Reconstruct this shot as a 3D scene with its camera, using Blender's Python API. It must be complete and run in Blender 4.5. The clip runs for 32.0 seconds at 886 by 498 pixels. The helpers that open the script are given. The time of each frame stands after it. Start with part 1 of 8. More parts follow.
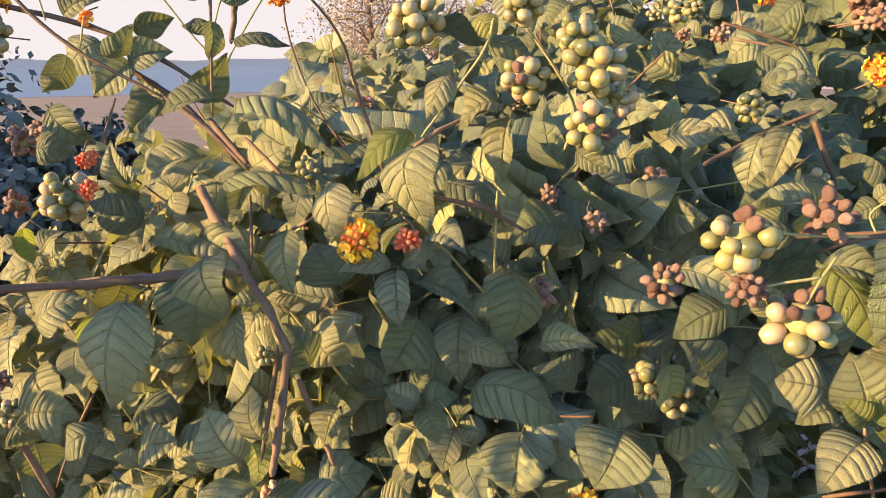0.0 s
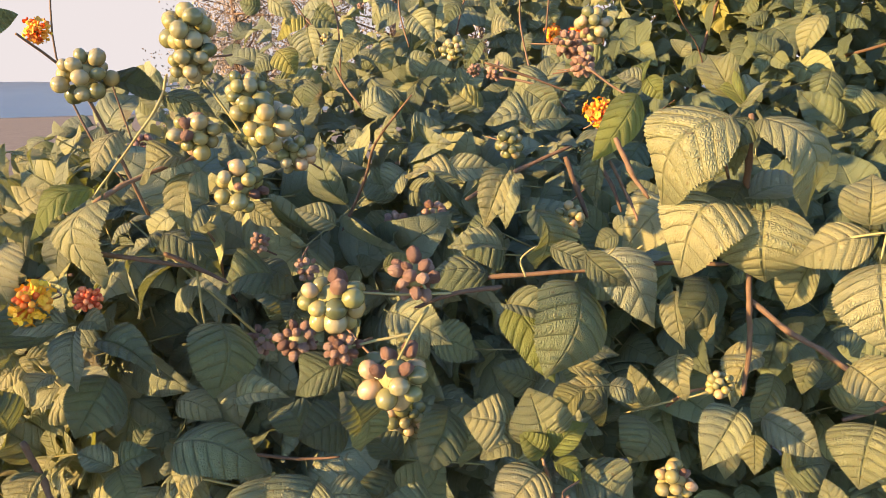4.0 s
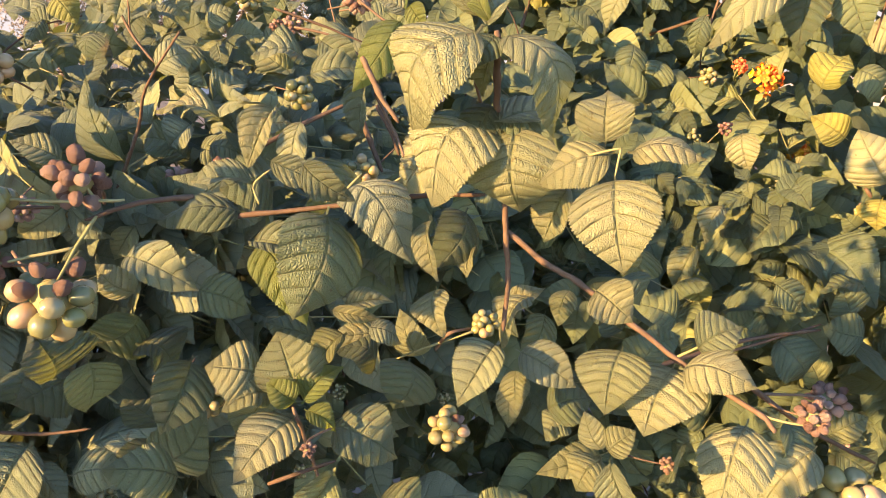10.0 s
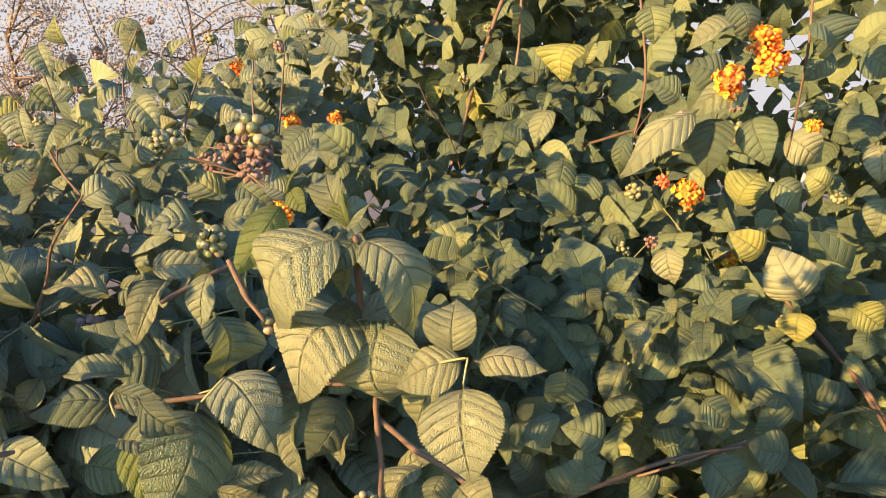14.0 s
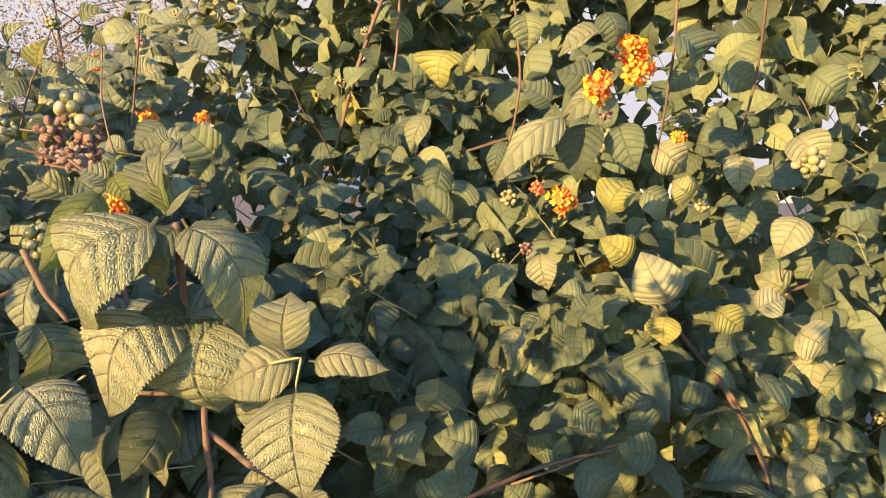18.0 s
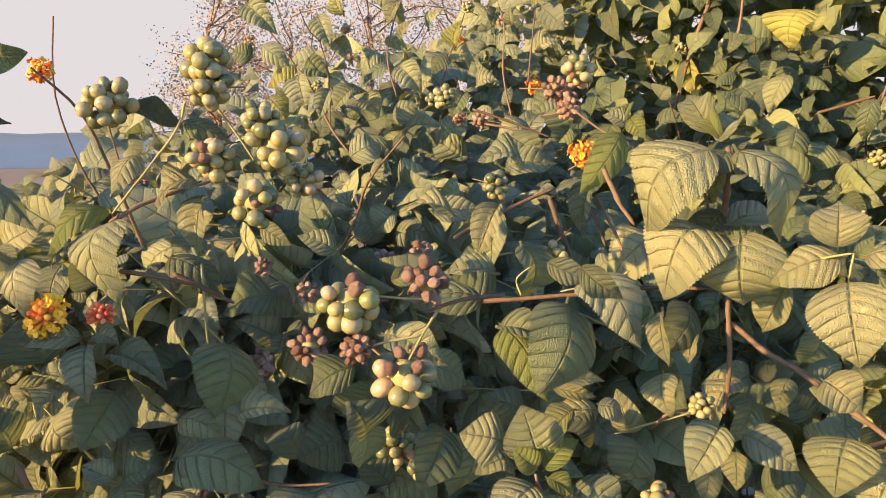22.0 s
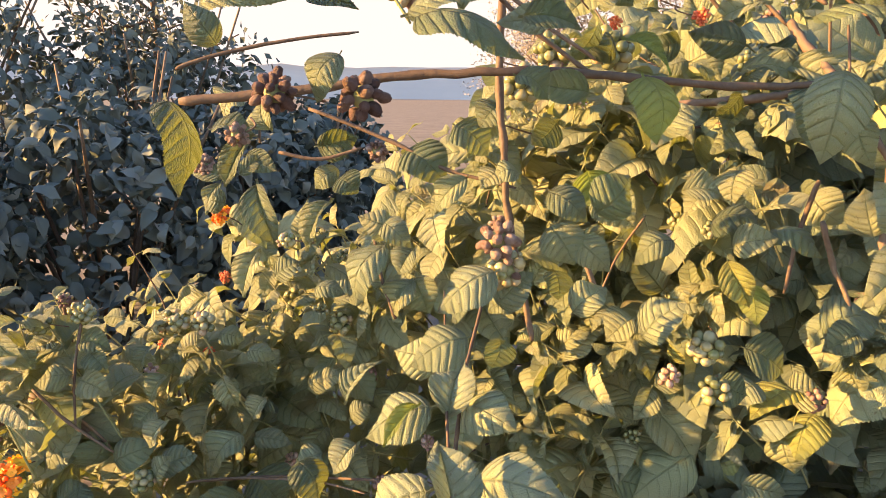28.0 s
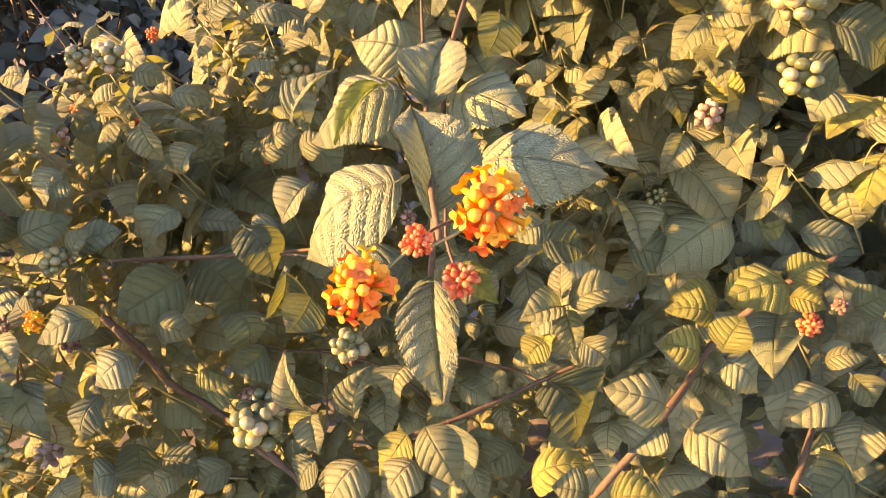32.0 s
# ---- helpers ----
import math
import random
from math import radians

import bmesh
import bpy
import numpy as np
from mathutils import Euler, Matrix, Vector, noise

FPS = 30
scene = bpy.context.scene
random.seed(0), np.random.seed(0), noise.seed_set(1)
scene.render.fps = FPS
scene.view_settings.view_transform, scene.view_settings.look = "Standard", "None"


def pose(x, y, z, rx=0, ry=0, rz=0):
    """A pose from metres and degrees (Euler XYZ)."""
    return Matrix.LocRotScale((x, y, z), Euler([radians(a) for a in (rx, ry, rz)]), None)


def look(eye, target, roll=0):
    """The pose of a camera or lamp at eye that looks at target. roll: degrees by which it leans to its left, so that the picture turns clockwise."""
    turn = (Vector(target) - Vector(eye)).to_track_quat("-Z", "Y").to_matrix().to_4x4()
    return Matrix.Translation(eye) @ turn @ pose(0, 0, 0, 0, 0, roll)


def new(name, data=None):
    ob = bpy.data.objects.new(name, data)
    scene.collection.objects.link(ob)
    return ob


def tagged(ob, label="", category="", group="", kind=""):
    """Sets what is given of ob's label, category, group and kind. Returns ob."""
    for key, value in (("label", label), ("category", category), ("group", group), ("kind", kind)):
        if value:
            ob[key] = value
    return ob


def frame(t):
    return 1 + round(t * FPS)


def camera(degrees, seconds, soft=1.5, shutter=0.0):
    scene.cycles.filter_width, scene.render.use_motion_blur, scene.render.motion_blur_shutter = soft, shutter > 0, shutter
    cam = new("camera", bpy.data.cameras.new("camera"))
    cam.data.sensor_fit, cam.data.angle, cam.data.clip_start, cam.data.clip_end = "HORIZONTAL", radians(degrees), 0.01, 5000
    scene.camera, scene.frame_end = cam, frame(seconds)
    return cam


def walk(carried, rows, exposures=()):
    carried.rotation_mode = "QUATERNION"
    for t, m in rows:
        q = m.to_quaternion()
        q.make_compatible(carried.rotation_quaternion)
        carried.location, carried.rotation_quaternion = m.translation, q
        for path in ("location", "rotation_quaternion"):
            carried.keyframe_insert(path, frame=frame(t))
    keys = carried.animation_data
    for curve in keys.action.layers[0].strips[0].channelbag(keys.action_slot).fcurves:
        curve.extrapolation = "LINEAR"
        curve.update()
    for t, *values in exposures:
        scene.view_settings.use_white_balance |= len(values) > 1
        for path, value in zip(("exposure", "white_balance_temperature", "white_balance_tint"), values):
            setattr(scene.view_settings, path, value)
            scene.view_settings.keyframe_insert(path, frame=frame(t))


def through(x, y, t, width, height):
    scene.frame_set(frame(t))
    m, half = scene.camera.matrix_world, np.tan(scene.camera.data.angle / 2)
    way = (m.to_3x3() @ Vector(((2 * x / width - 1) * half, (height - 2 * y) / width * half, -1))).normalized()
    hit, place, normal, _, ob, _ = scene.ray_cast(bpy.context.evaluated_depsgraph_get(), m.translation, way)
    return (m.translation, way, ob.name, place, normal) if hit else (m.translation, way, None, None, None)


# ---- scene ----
cam = camera(60.5, 32.0, 0.85)
PATH = [
    (0, (0.027, 0.033, 1.357), (-0.063, 1.972, 0.875), -0.6),
    (0.5, (0.05, 0.024, 1.365), (0.034, 1.968, 0.896), -0.6),
    (1, (0.066, 0.016, 1.371), (0.093, 1.963, 0.913), -0.9),
    (1.5, (0.079, 0.02, 1.367), (0.137, 1.967, 0.91), -1.0),
    (2, (0.087, 0.018, 1.372), (0.168, 1.964, 0.917), -1.1),
    (2.5, (0.09, 0.019, 1.372), (0.183, 1.965, 0.923), -1.0),
    (3, (0.103, 0.024, 1.372), (0.219, 1.97, 0.926), -1.0),
    (3.5, (0.119, 0.023, 1.371), (0.263, 1.969, 0.932), -0.9),
    (4, (0.138, 0.028, 1.374), (0.348, 1.969, 0.939), -0.7),
    (4.5, (0.155, 0.034, 1.375), (0.466, 1.962, 0.943), -0.4),
    (6.5, (0.18, 0.045, 1.369), (0.655, 1.94, 0.938), 0.3),
    (7, (0.192, 0.046, 1.368), (0.695, 1.933, 0.934), 0.4),
    (7.5, (0.201, 0.048, 1.364), (0.732, 1.926, 0.929), 0.5),
    (8, (0.208, 0.05, 1.364), (0.78, 1.916, 0.929), 0.6),
    (8.5, (0.206, 0.048, 1.363), (0.782, 1.913, 0.929), 0.6),
    (9, (0.204, 0.046, 1.365), (0.785, 1.91, 0.932), 0.7),
    (9.5, (0.203, 0.043, 1.356), (0.794, 1.902, 0.912), 0.7),
    (10, (0.198, 0.042, 1.337), (0.787, 1.896, 0.873), 1.0),
    (10.5, (0.187, 0.039, 1.33), (0.761, 1.891, 0.84), 1.3),
    (11, (0.187, 0.039, 1.326), (0.756, 1.889, 0.821), 1.4),
    (11.5, (0.193, 0.037, 1.334), (0.764, 1.884, 0.823), 1.5),
    (12, (0.189, 0.03, 1.35), (0.755, 1.888, 0.874), 1.5),
    (12.5, (0.176, 0.024, 1.373), (0.727, 1.903, 0.969), 1.0),
    (13, (0.178, 0.023, 1.379), (0.711, 1.914, 1.006), 0.3),
    (13.5, (0.208, 0.026, 1.388), (0.764, 1.924, 1.086), 0.3),
    (14, (0.249, 0.026, 1.399), (0.927, 1.889, 1.141), 0.2),
    (14.5, (0.274, 0.035, 1.4), (1.079, 1.852, 1.174), 0.3),
    (15, (0.281, 0.039, 1.395), (1.126, 1.839, 1.178), 0.4),
    (15.5, (0.284, 0.043, 1.397), (1.157, 1.83, 1.184), 0.5),
    (17.5, (0.295, 0.051, 1.387), (1.243, 1.799, 1.17), 1.1),
    (18, (0.282, 0.049, 1.383), (1.232, 1.796, 1.164), 1.2),
    (18.5, (0.264, 0.048, 1.379), (1.181, 1.81, 1.148), 1.2),
    (19, (0.244, 0.047, 1.375), (1.106, 1.836, 1.137), 1.1),
    (19.5, (0.221, 0.038, 1.374), (0.955, 1.882, 1.127), 0.6),
    (20, (0.205, 0.027, 1.373), (0.841, 1.906, 1.12), 0.3),
    (20.5, (0.192, 0.014, 1.377), (0.725, 1.924, 1.115), -0.1),
    (21, (0.171, 0.012, 1.37), (0.62, 1.943, 1.101), -0.2),
    (21.5, (0.146, 0.008, 1.37), (0.522, 1.952, 1.091), 0.2),
    (22, (0.12, 0.002, 1.359), (0.402, 1.961, 1.071), 0.3),
    (22.5, (0.097, -0.002, 1.348), (0.263, 1.967, 1.041), 0.5),
    (23, (0.076, -0.012, 1.346), (0.144, 1.96, 1.019), 0.8),
    (23.5, (0.055, -0.022, 1.352), (0.06, 1.949, 1.015), 0.8),
    (24, (0.03, -0.037, 1.359), (-0.031, 1.933, 1.02), 0.6),
    (24.5, (0.004, -0.047, 1.361), (-0.121, 1.921, 1.024), 0.4),
    (25, (-0.025, -0.057, 1.355), (-0.27, 1.9, 1.019), 0.1),
    (25.5, (-0.062, -0.074, 1.352), (-0.399, 1.869, 1.018), -0.3),
    (26, (-0.11, -0.094, 1.343), (-0.441, 1.849, 1.005), 0.2),
    (26.5, (-0.176, -0.115, 1.304), (-0.539, 1.823, 0.965), 0.9),
    (28.5, (-0.257, -0.087, 1.229), (-0.736, 1.787, 0.719), 0.2),
    (29, (-0.258, -0.078, 1.211), (-0.742, 1.781, 0.653), -0.2),
    (29.5, (-0.267, -0.077, 1.19), (-0.763, 1.763, 0.581), -0.5),
    (30, (-0.269, -0.069, 1.169), (-0.767, 1.749, 0.502), -0.6),
    (30.5, (-0.274, -0.046, 1.144), (-0.759, 1.745, 0.398), -0.9),
    (31, (-0.279, -0.016, 1.115), (-0.749, 1.76, 0.324), -1.2),
    (31.5, (-0.285, 0.016, 1.085), (-0.721, 1.794, 0.278), -0.9),
    (32, (-0.284, 0.039, 1.076), (-0.685, 1.82, 0.258), -0.5),
]
EXPOSURES = [(0.0, 1.0, 7700, 26), (2.0, 0.86, 7720, 25), (7.0, 0.95, 7850, 27), (10.0, 1.03, 7880, 28), (12.0, 1.11, 7780, 29), (13.0, 0.89, 7480, 24), (15.0, 0.75, 7180, 21), (19.0, 0.81, 7230, 24), (21.0, 0.72, 7350, 24), (23.0, 0.81, 7600, 23), (26.0, 0.91, 7600, 21), (28.5, 1.41, 9150, 29), (30.0, 1.54, 9250, 33), (32.0, 1.54, 9900, 40)]
walk(cam, [(t, look(eye, target, roll)) for t, eye, target, roll in PATH], EXPOSURES)

# ---- light ----
SUN = Vector((-0.93, -0.30, 0.22)).normalized()
world = bpy.data.worlds.new("sky")
scene.world = world
world.use_nodes = True
wn = world.node_tree.nodes
sky = wn.new("ShaderNodeTexSky")
sky.sky_type = 'NISHITA'
sky.sun_disc = False
sky.sun_elevation = math.asin(SUN.z)
sky.sun_rotation = math.atan2(SUN.x, SUN.y)
sky.dust_density = 0.3
sky.ozone_density = 4.0
sky.altitude = 2000
sky.air_density = 1.0
wn["Background"].inputs["Strength"].default_value = 0.33
world.node_tree.links.new(sky.outputs[0], wn["Background"].inputs["Color"])
lamp = bpy.data.lights.new("sun", 'SUN')
lamp.energy, lamp.angle, lamp.color = 8.6, radians(0.6), (1.0, 0.71, 0.33)
sun = new("sun", lamp)
sun.matrix_world = look(SUN * 10, (0, 0, 0))

# ---- materials ----
VEINS = 9


def nodes_of(mat):
    mat.use_nodes = True
    nt = mat.node_tree
    return nt, nt.nodes, nt.links, nt.nodes["Principled BSDF"]


def ramp(nt, fac, *stops):
    r = nt.nodes.new("ShaderNodeValToRGB")
    el = r.color_ramp.elements
    while len(el) < len(stops):
        el.new(0.5)
    for e, (p, c) in zip(el, stops):
        e.position, e.color = p, (*c, 1)
    nt.links.new(fac, r.inputs[0])
    return r.outputs[0]


def maths(nt, op, a, b=None):
    n = nt.nodes.new("ShaderNodeMath")
    n.operation = op
    for i, q in enumerate((a, b)):
        if q is None:
            continue
        if isinstance(q, (int, float)):
            n.inputs[i].default_value = q
        else:
            nt.links.new(q, n.inputs[i])
    return n.outputs[0]


def mixed(nt, fac, a, b, mode='MIX'):
    n = nt.nodes.new("ShaderNodeMix")
    n.data_type, n.blend_type = 'RGBA', mode
    for i, q in ((0, fac), (6, a), (7, b)):
        if isinstance(q, (int, float)):
            n.inputs[i].default_value = q
        elif isinstance(q, tuple):
            n.inputs[i].default_value = (*q, 1)
        else:
            nt.links.new(q, n.inputs[i])
    return n.outputs[2]


def noisy(nt, scale, detail=3, vec=None):
    n = nt.nodes.new("ShaderNodeTexNoise")
    n.inputs["Scale"].default_value, n.inputs["Detail"].default_value = scale, detail
    if vec is not None:
        nt.links.new(vec, n.inputs["Vector"])
    return n.outputs["Fac"]


def leaf_material(name, stops, dust=0.3, through=0.17, glow=(0.42, 0.46, 0.06)):
    """Quilted, dusty leaf: the map runs from base to tip along the veins (y) and from midrib to rim (x)."""
    mat = bpy.data.materials.new(name)
    nt, nd, ln, bsdf = nodes_of(mat)
    uv = nd.new("ShaderNodeUVMap").outputs[0]
    sep = nd.new("ShaderNodeSeparateXYZ")
    ln.new(uv, sep.inputs[0])
    q = maths(nt, 'MULTIPLY', maths(nt, 'ABSOLUTE', maths(nt, 'SUBTRACT', sep.outputs[0], 0.5)), 2.0)
    wob = maths(nt, 'MULTIPLY', noisy(nt, 6.0, 2, uv), 0.02)
    along = maths(nt, 'ADD', sep.outputs[1], wob)
    rib = maths(nt, 'ABSOLUTE', maths(nt, 'SINE', maths(nt, 'MULTIPLY', along, math.pi * VEINS)))
    puff = maths(nt, 'POWER', rib, 0.32)
    mid = maths(nt, 'MINIMUM', maths(nt, 'MULTIPLY', q, 14.0), 1.0)
    vein = maths(nt, 'MINIMUM', maths(nt, 'MULTIPLY', rib, 7.0), mid)
    cells = nd.new("ShaderNodeCombineXYZ")
    ln.new(maths(nt, 'MULTIPLY', q, 13.0), cells.inputs[0])
    ln.new(maths(nt, 'MULTIPLY', along, VEINS * 4.6), cells.inputs[1])
    ln.new(maths(nt, 'GREATER_THAN', sep.outputs[0], 0.5), cells.inputs[2])
    vor = nd.new("ShaderNodeTexVoronoi")
    vor.feature = 'DISTANCE_TO_EDGE'
    vor.inputs["Scale"].default_value = 1.0
    ln.new(cells.outputs[0], vor.inputs["Vector"])
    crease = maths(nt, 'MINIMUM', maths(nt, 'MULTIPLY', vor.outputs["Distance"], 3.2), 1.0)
    relief = maths(nt, 'ADD', maths(nt, 'MULTIPLY', maths(nt, 'MULTIPLY', puff, mid), 0.82), maths(nt, 'MULTIPLY', crease, 0.27))
    geo = nd.new("ShaderNodeNewGeometry")
    inf = nd.new("ShaderNodeObjectInfo")
    rnd = maths(nt, 'FRACT', maths(nt, 'ADD', inf.outputs["Random"], geo.outputs["Random Per Island"]))
    tex = nd.new("ShaderNodeTexCoord").outputs["Object"]
    col = ramp(nt, rnd, *stops)
    tone = ramp(nt, noisy(nt, 2.2, 3, tex), (0.3, (0.82, 0.88, 0.86)), (0.7, (1.25, 1.2, 1.1)))
    col = mixed(nt, 1.0, col, tone, 'MULTIPLY')
    dusty = ramp(nt, noisy(nt, 7.0, 5, tex), (0.35, (0, 0, 0)), (0.7, (1, 1, 1)))
    col = mixed(nt, maths(nt, 'MULTIPLY', maths(nt, 'MULTIPLY', dusty, crease), dust), col, (0.37, 0.31, 0.165))
    # Creases and veins are tinted dark for the shade in their grooves.
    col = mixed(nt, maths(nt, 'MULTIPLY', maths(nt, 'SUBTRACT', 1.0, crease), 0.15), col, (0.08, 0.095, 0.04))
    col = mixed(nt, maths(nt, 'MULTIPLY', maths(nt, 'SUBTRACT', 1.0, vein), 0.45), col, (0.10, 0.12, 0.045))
    spots = ramp(nt, noisy(nt, 14.0, 2, tex), (0.67, (0, 0, 0)), (0.71, (1, 1, 1)))
    col = mixed(nt, maths(nt, 'MULTIPLY', spots, 0.6), col, (0.12, 0.075, 0.035))
    ln.new(col, bsdf.inputs["Base Color"])
    bsdf.inputs["Roughness"].default_value = 0.56
    bsdf.inputs["Specular IOR Level"].default_value = 0.42
    bsdf.inputs["Sheen Weight"].default_value = 0.03
    bsdf.inputs["Sheen Roughness"].default_value = 0.45
    bump = nd.new("ShaderNodeBump")
    bump.inputs["Strength"].default_value, bump.inputs["Distance"].default_value = 1.0, 0.0023
    ln.new(relief, bump.inputs["Height"])
    ln.new(bump.outputs[0], bsdf.inputs["Normal"])
    tr = nd.new("ShaderNodeBsdfTranslucent")
    ln.new(mixed(nt, 0.35, glow, col), tr.inputs["Color"])
    ln.new(bump.outputs[0], tr.inputs["Normal"])
    mx = nd.new("ShaderNodeMixShader")
    mx.inputs[0].default_value = through
    ln.new(bsdf.outputs[0], mx.inputs[1])
    ln.new(tr.outputs[0], mx.inputs[2])
    ln.new(mx.outputs[0], nd["Material Output"].inputs["Surface"])
    return mat


def rough_material(name, stops, scale, rough=0.7, bump=0.5, dist=0.001, spec=0.4, vary=0.35):
    """Colour from two noises and the piece's own random value, with fine relief."""
    mat = bpy.data.materials.new(name)
    nt, nd, ln, bsdf = nodes_of(mat)
    tex = nd.new("ShaderNodeTexCoord").outputs["Object"]
    a, b = noisy(nt, scale, 5, tex), noisy(nt, scale * 0.2, 3, tex)
    geo = nd.new("ShaderNodeNewGeometry")
    inf = nd.new("ShaderNodeObjectInfo")
    rnd = maths(nt, 'FRACT', maths(nt, 'ADD', inf.outputs["Random"], geo.outputs["Random Per Island"]))
    f = maths(nt, 'ADD', maths(nt, 'MULTIPLY', maths(nt, 'ADD', a, b), (1 - vary) * 0.5), maths(nt, 'MULTIPLY', rnd, vary))
    ln.new(ramp(nt, f, *stops), bsdf.inputs["Base Color"])
    bsdf.inputs["Roughness"].default_value = rough
    bsdf.inputs["Specular IOR Level"].default_value = spec
    bp = nd.new("ShaderNodeBump")
    bp.inputs["Strength"].default_value, bp.inputs["Distance"].default_value = bump, dist
    ln.new(a, bp.inputs["Height"])
    ln.new(bp.outputs[0], bsdf.inputs["Normal"])
    return mat


M_LEAF = leaf_material("leaf_dusty", ((0.0, (0.096, 0.129, 0.076)), (0.45, (0.188, 0.227, 0.135)), (0.8, (0.231, 0.264, 0.169)), (1.0, (0.270, 0.303, 0.158))))
M_YELLOW = leaf_material("leaf_yellowing", ((0.0, (0.235, 0.255, 0.075)), (0.6, (0.320, 0.315, 0.085)), (1.0, (0.400, 0.360, 0.095))), 0.2, 0.3, (0.480, 0.440, 0.060))
# Paler copy for leaves in the sun, also used for the left sectors.
M_PALE_LIT = leaf_material("leaf_pale_lit", ((0.0, (0.190, 0.218, 0.115)), (0.5, (0.270, 0.286, 0.160)), (1.0, (0.335, 0.340, 0.196))), 0.35, 0.27)
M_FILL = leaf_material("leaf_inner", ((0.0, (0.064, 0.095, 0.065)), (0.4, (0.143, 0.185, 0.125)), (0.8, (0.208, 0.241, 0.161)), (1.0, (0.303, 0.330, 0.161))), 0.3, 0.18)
# Thin, brighter copy for leaves with the light behind them.
M_THIN_BACKLIT = leaf_material("leaf_thin_backlit", ((0.0, (0.172, 0.230, 0.083)), (1.0, (0.292, 0.340, 0.118))), 0.15, 0.48, (0.430, 0.520, 0.059))
# Deep green of the right bush, also the dark copy for shaded leaves.
M_DEEP = leaf_material("leaf_deep_green_and_shaded", ((0.0, (0.049, 0.076, 0.044)), (0.5, (0.104, 0.146, 0.081)), (0.85, (0.153, 0.194, 0.099)), (1.0, (0.288, 0.312, 0.125))), 0.22, 0.2)
M_STEM = rough_material("bark_brown", ((0.2, (0.055, 0.034, 0.021)), (0.5, (0.135, 0.080, 0.045)), (0.8, (0.225, 0.150, 0.095))), 260, 0.75, 0.7, 0.0012)
M_TWIG = rough_material("green_twig", ((0.2, (0.16, 0.17, 0.06)), (0.8, (0.34, 0.30, 0.13))), 260, 0.7, 0.4)
M_GREEN = rough_material("berry_green", ((0.15, (0.085, 0.105, 0.045)), (0.45, (0.175, 0.180, 0.075)), (0.75, (0.30, 0.265, 0.135))), 160, 0.2, 0.15, 0.0004, 0.5, 0.7)
M_CREAM = rough_material("berry_cream", ((0.15, (0.17, 0.185, 0.065)), (0.5, (0.31, 0.265, 0.10)), (0.8, (0.42, 0.29, 0.17))), 160, 0.22, 0.2, 0.0005, 0.5, 0.7)
M_PINK = rough_material("berry_dry", ((0.15, (0.170, 0.085, 0.060)), (0.5, (0.390, 0.235, 0.170)), (0.85, (0.590, 0.430, 0.330))), 420, 0.65, 0.9, 0.0016, 0.3, 0.5)
M_DARK = rough_material("berry_dark", ((0.15, (0.09, 0.045, 0.035)), (0.5, (0.20, 0.10, 0.075)), (0.85, (0.36, 0.22, 0.16))), 420, 0.6, 0.9, 0.0016, 0.35, 0.5)
M_ORANGE = rough_material("petal_orange", ((0.15, (0.80, 0.13, 0.03)), (0.5, (0.88, 0.24, 0.03)), (0.75, (0.90, 0.42, 0.05))), 300, 0.55, 0.2, 0.0005, 0.3, 0.7)
M_GOLD = rough_material("petal_yellow", ((0.2, (0.88, 0.40, 0.03)), (0.8, (0.92, 0.60, 0.05))), 300, 0.55, 0.2, 0.0005, 0.3, 0.6)
M_RED = rough_material("bud_red", ((0.15, (0.55, 0.07, 0.03)), (0.5, (0.78, 0.17, 0.06)), (0.85, (0.85, 0.32, 0.14))), 300, 0.6, 0.3, 0.0006, 0.3, 0.6)
M_EARTH = rough_material("dry_earth", ((0.2, (0.12, 0.10, 0.08)), (0.5, (0.20, 0.17, 0.135)), (0.8, (0.28, 0.24, 0.19))), 6, 0.95, 0.8, 0.03, 0.2, 0.0)
# Hedge leaves are lifted somewhat to imitate haze.
M_HEDGE = rough_material("hedge_leaf", ((0.1, (0.062, 0.080, 0.064)), (0.6, (0.120, 0.138, 0.112)), (0.9, (0.188, 0.198, 0.158))), 8, 0.7, 0.3, 0.002, 0.2, 0.7)
# Far tree and ridge colours are paled to imitate the haze before them.
M_FAR = rough_material("far_tree_leaf_hazed", ((0.1, (0.160, 0.136, 0.102)), (0.6, (0.304, 0.240, 0.170)), (0.9, (0.448, 0.352, 0.238))), 3, 0.8, 0.3, 0.01, 0.2, 0.7)
M_HILL = rough_material("far_hill_hazed", ((0.2, (0.530, 0.466, 0.386)), (0.8, (0.694, 0.591, 0.468))), 0.02, 1.0, 0.3, 1.0, 0.0, 0.0)

# The white sky's brightness comes from emission on a backdrop sheet.
M_HAZE = bpy.data.materials.new("haze_glow")
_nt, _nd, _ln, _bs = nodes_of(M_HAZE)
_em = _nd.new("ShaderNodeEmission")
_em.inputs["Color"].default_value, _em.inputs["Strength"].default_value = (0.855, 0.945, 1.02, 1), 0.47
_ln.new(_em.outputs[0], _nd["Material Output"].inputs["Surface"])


# ---- building blocks ----
def mesh_of(name, verts, faces, mat, uvs=None, smooth=True):
    me = bpy.data.meshes.new(name)
    me.from_pydata(verts, [], faces)
    if uvs is not None:
        lay = me.uv_layers.new(name="UVMap")
        idx = np.zeros(len(me.loops), dtype=np.int32)
        me.loops.foreach_get("vertex_index", idx)
        lay.data.foreach_set("uv", np.asarray(uvs, dtype=np.float32)[idx].ravel())
    if smooth:
        me.polygons.foreach_set("use_smooth", [True] * len(me.polygons))
    me.materials.append(mat)
    me.update()
    return me


def part(name, me, parent, m=None, label=""):
    ob = new(name, me)
    ob.parent = parent
    if m is not None:
        ob.matrix_basis = m
    return tagged(ob, label) if label else ob


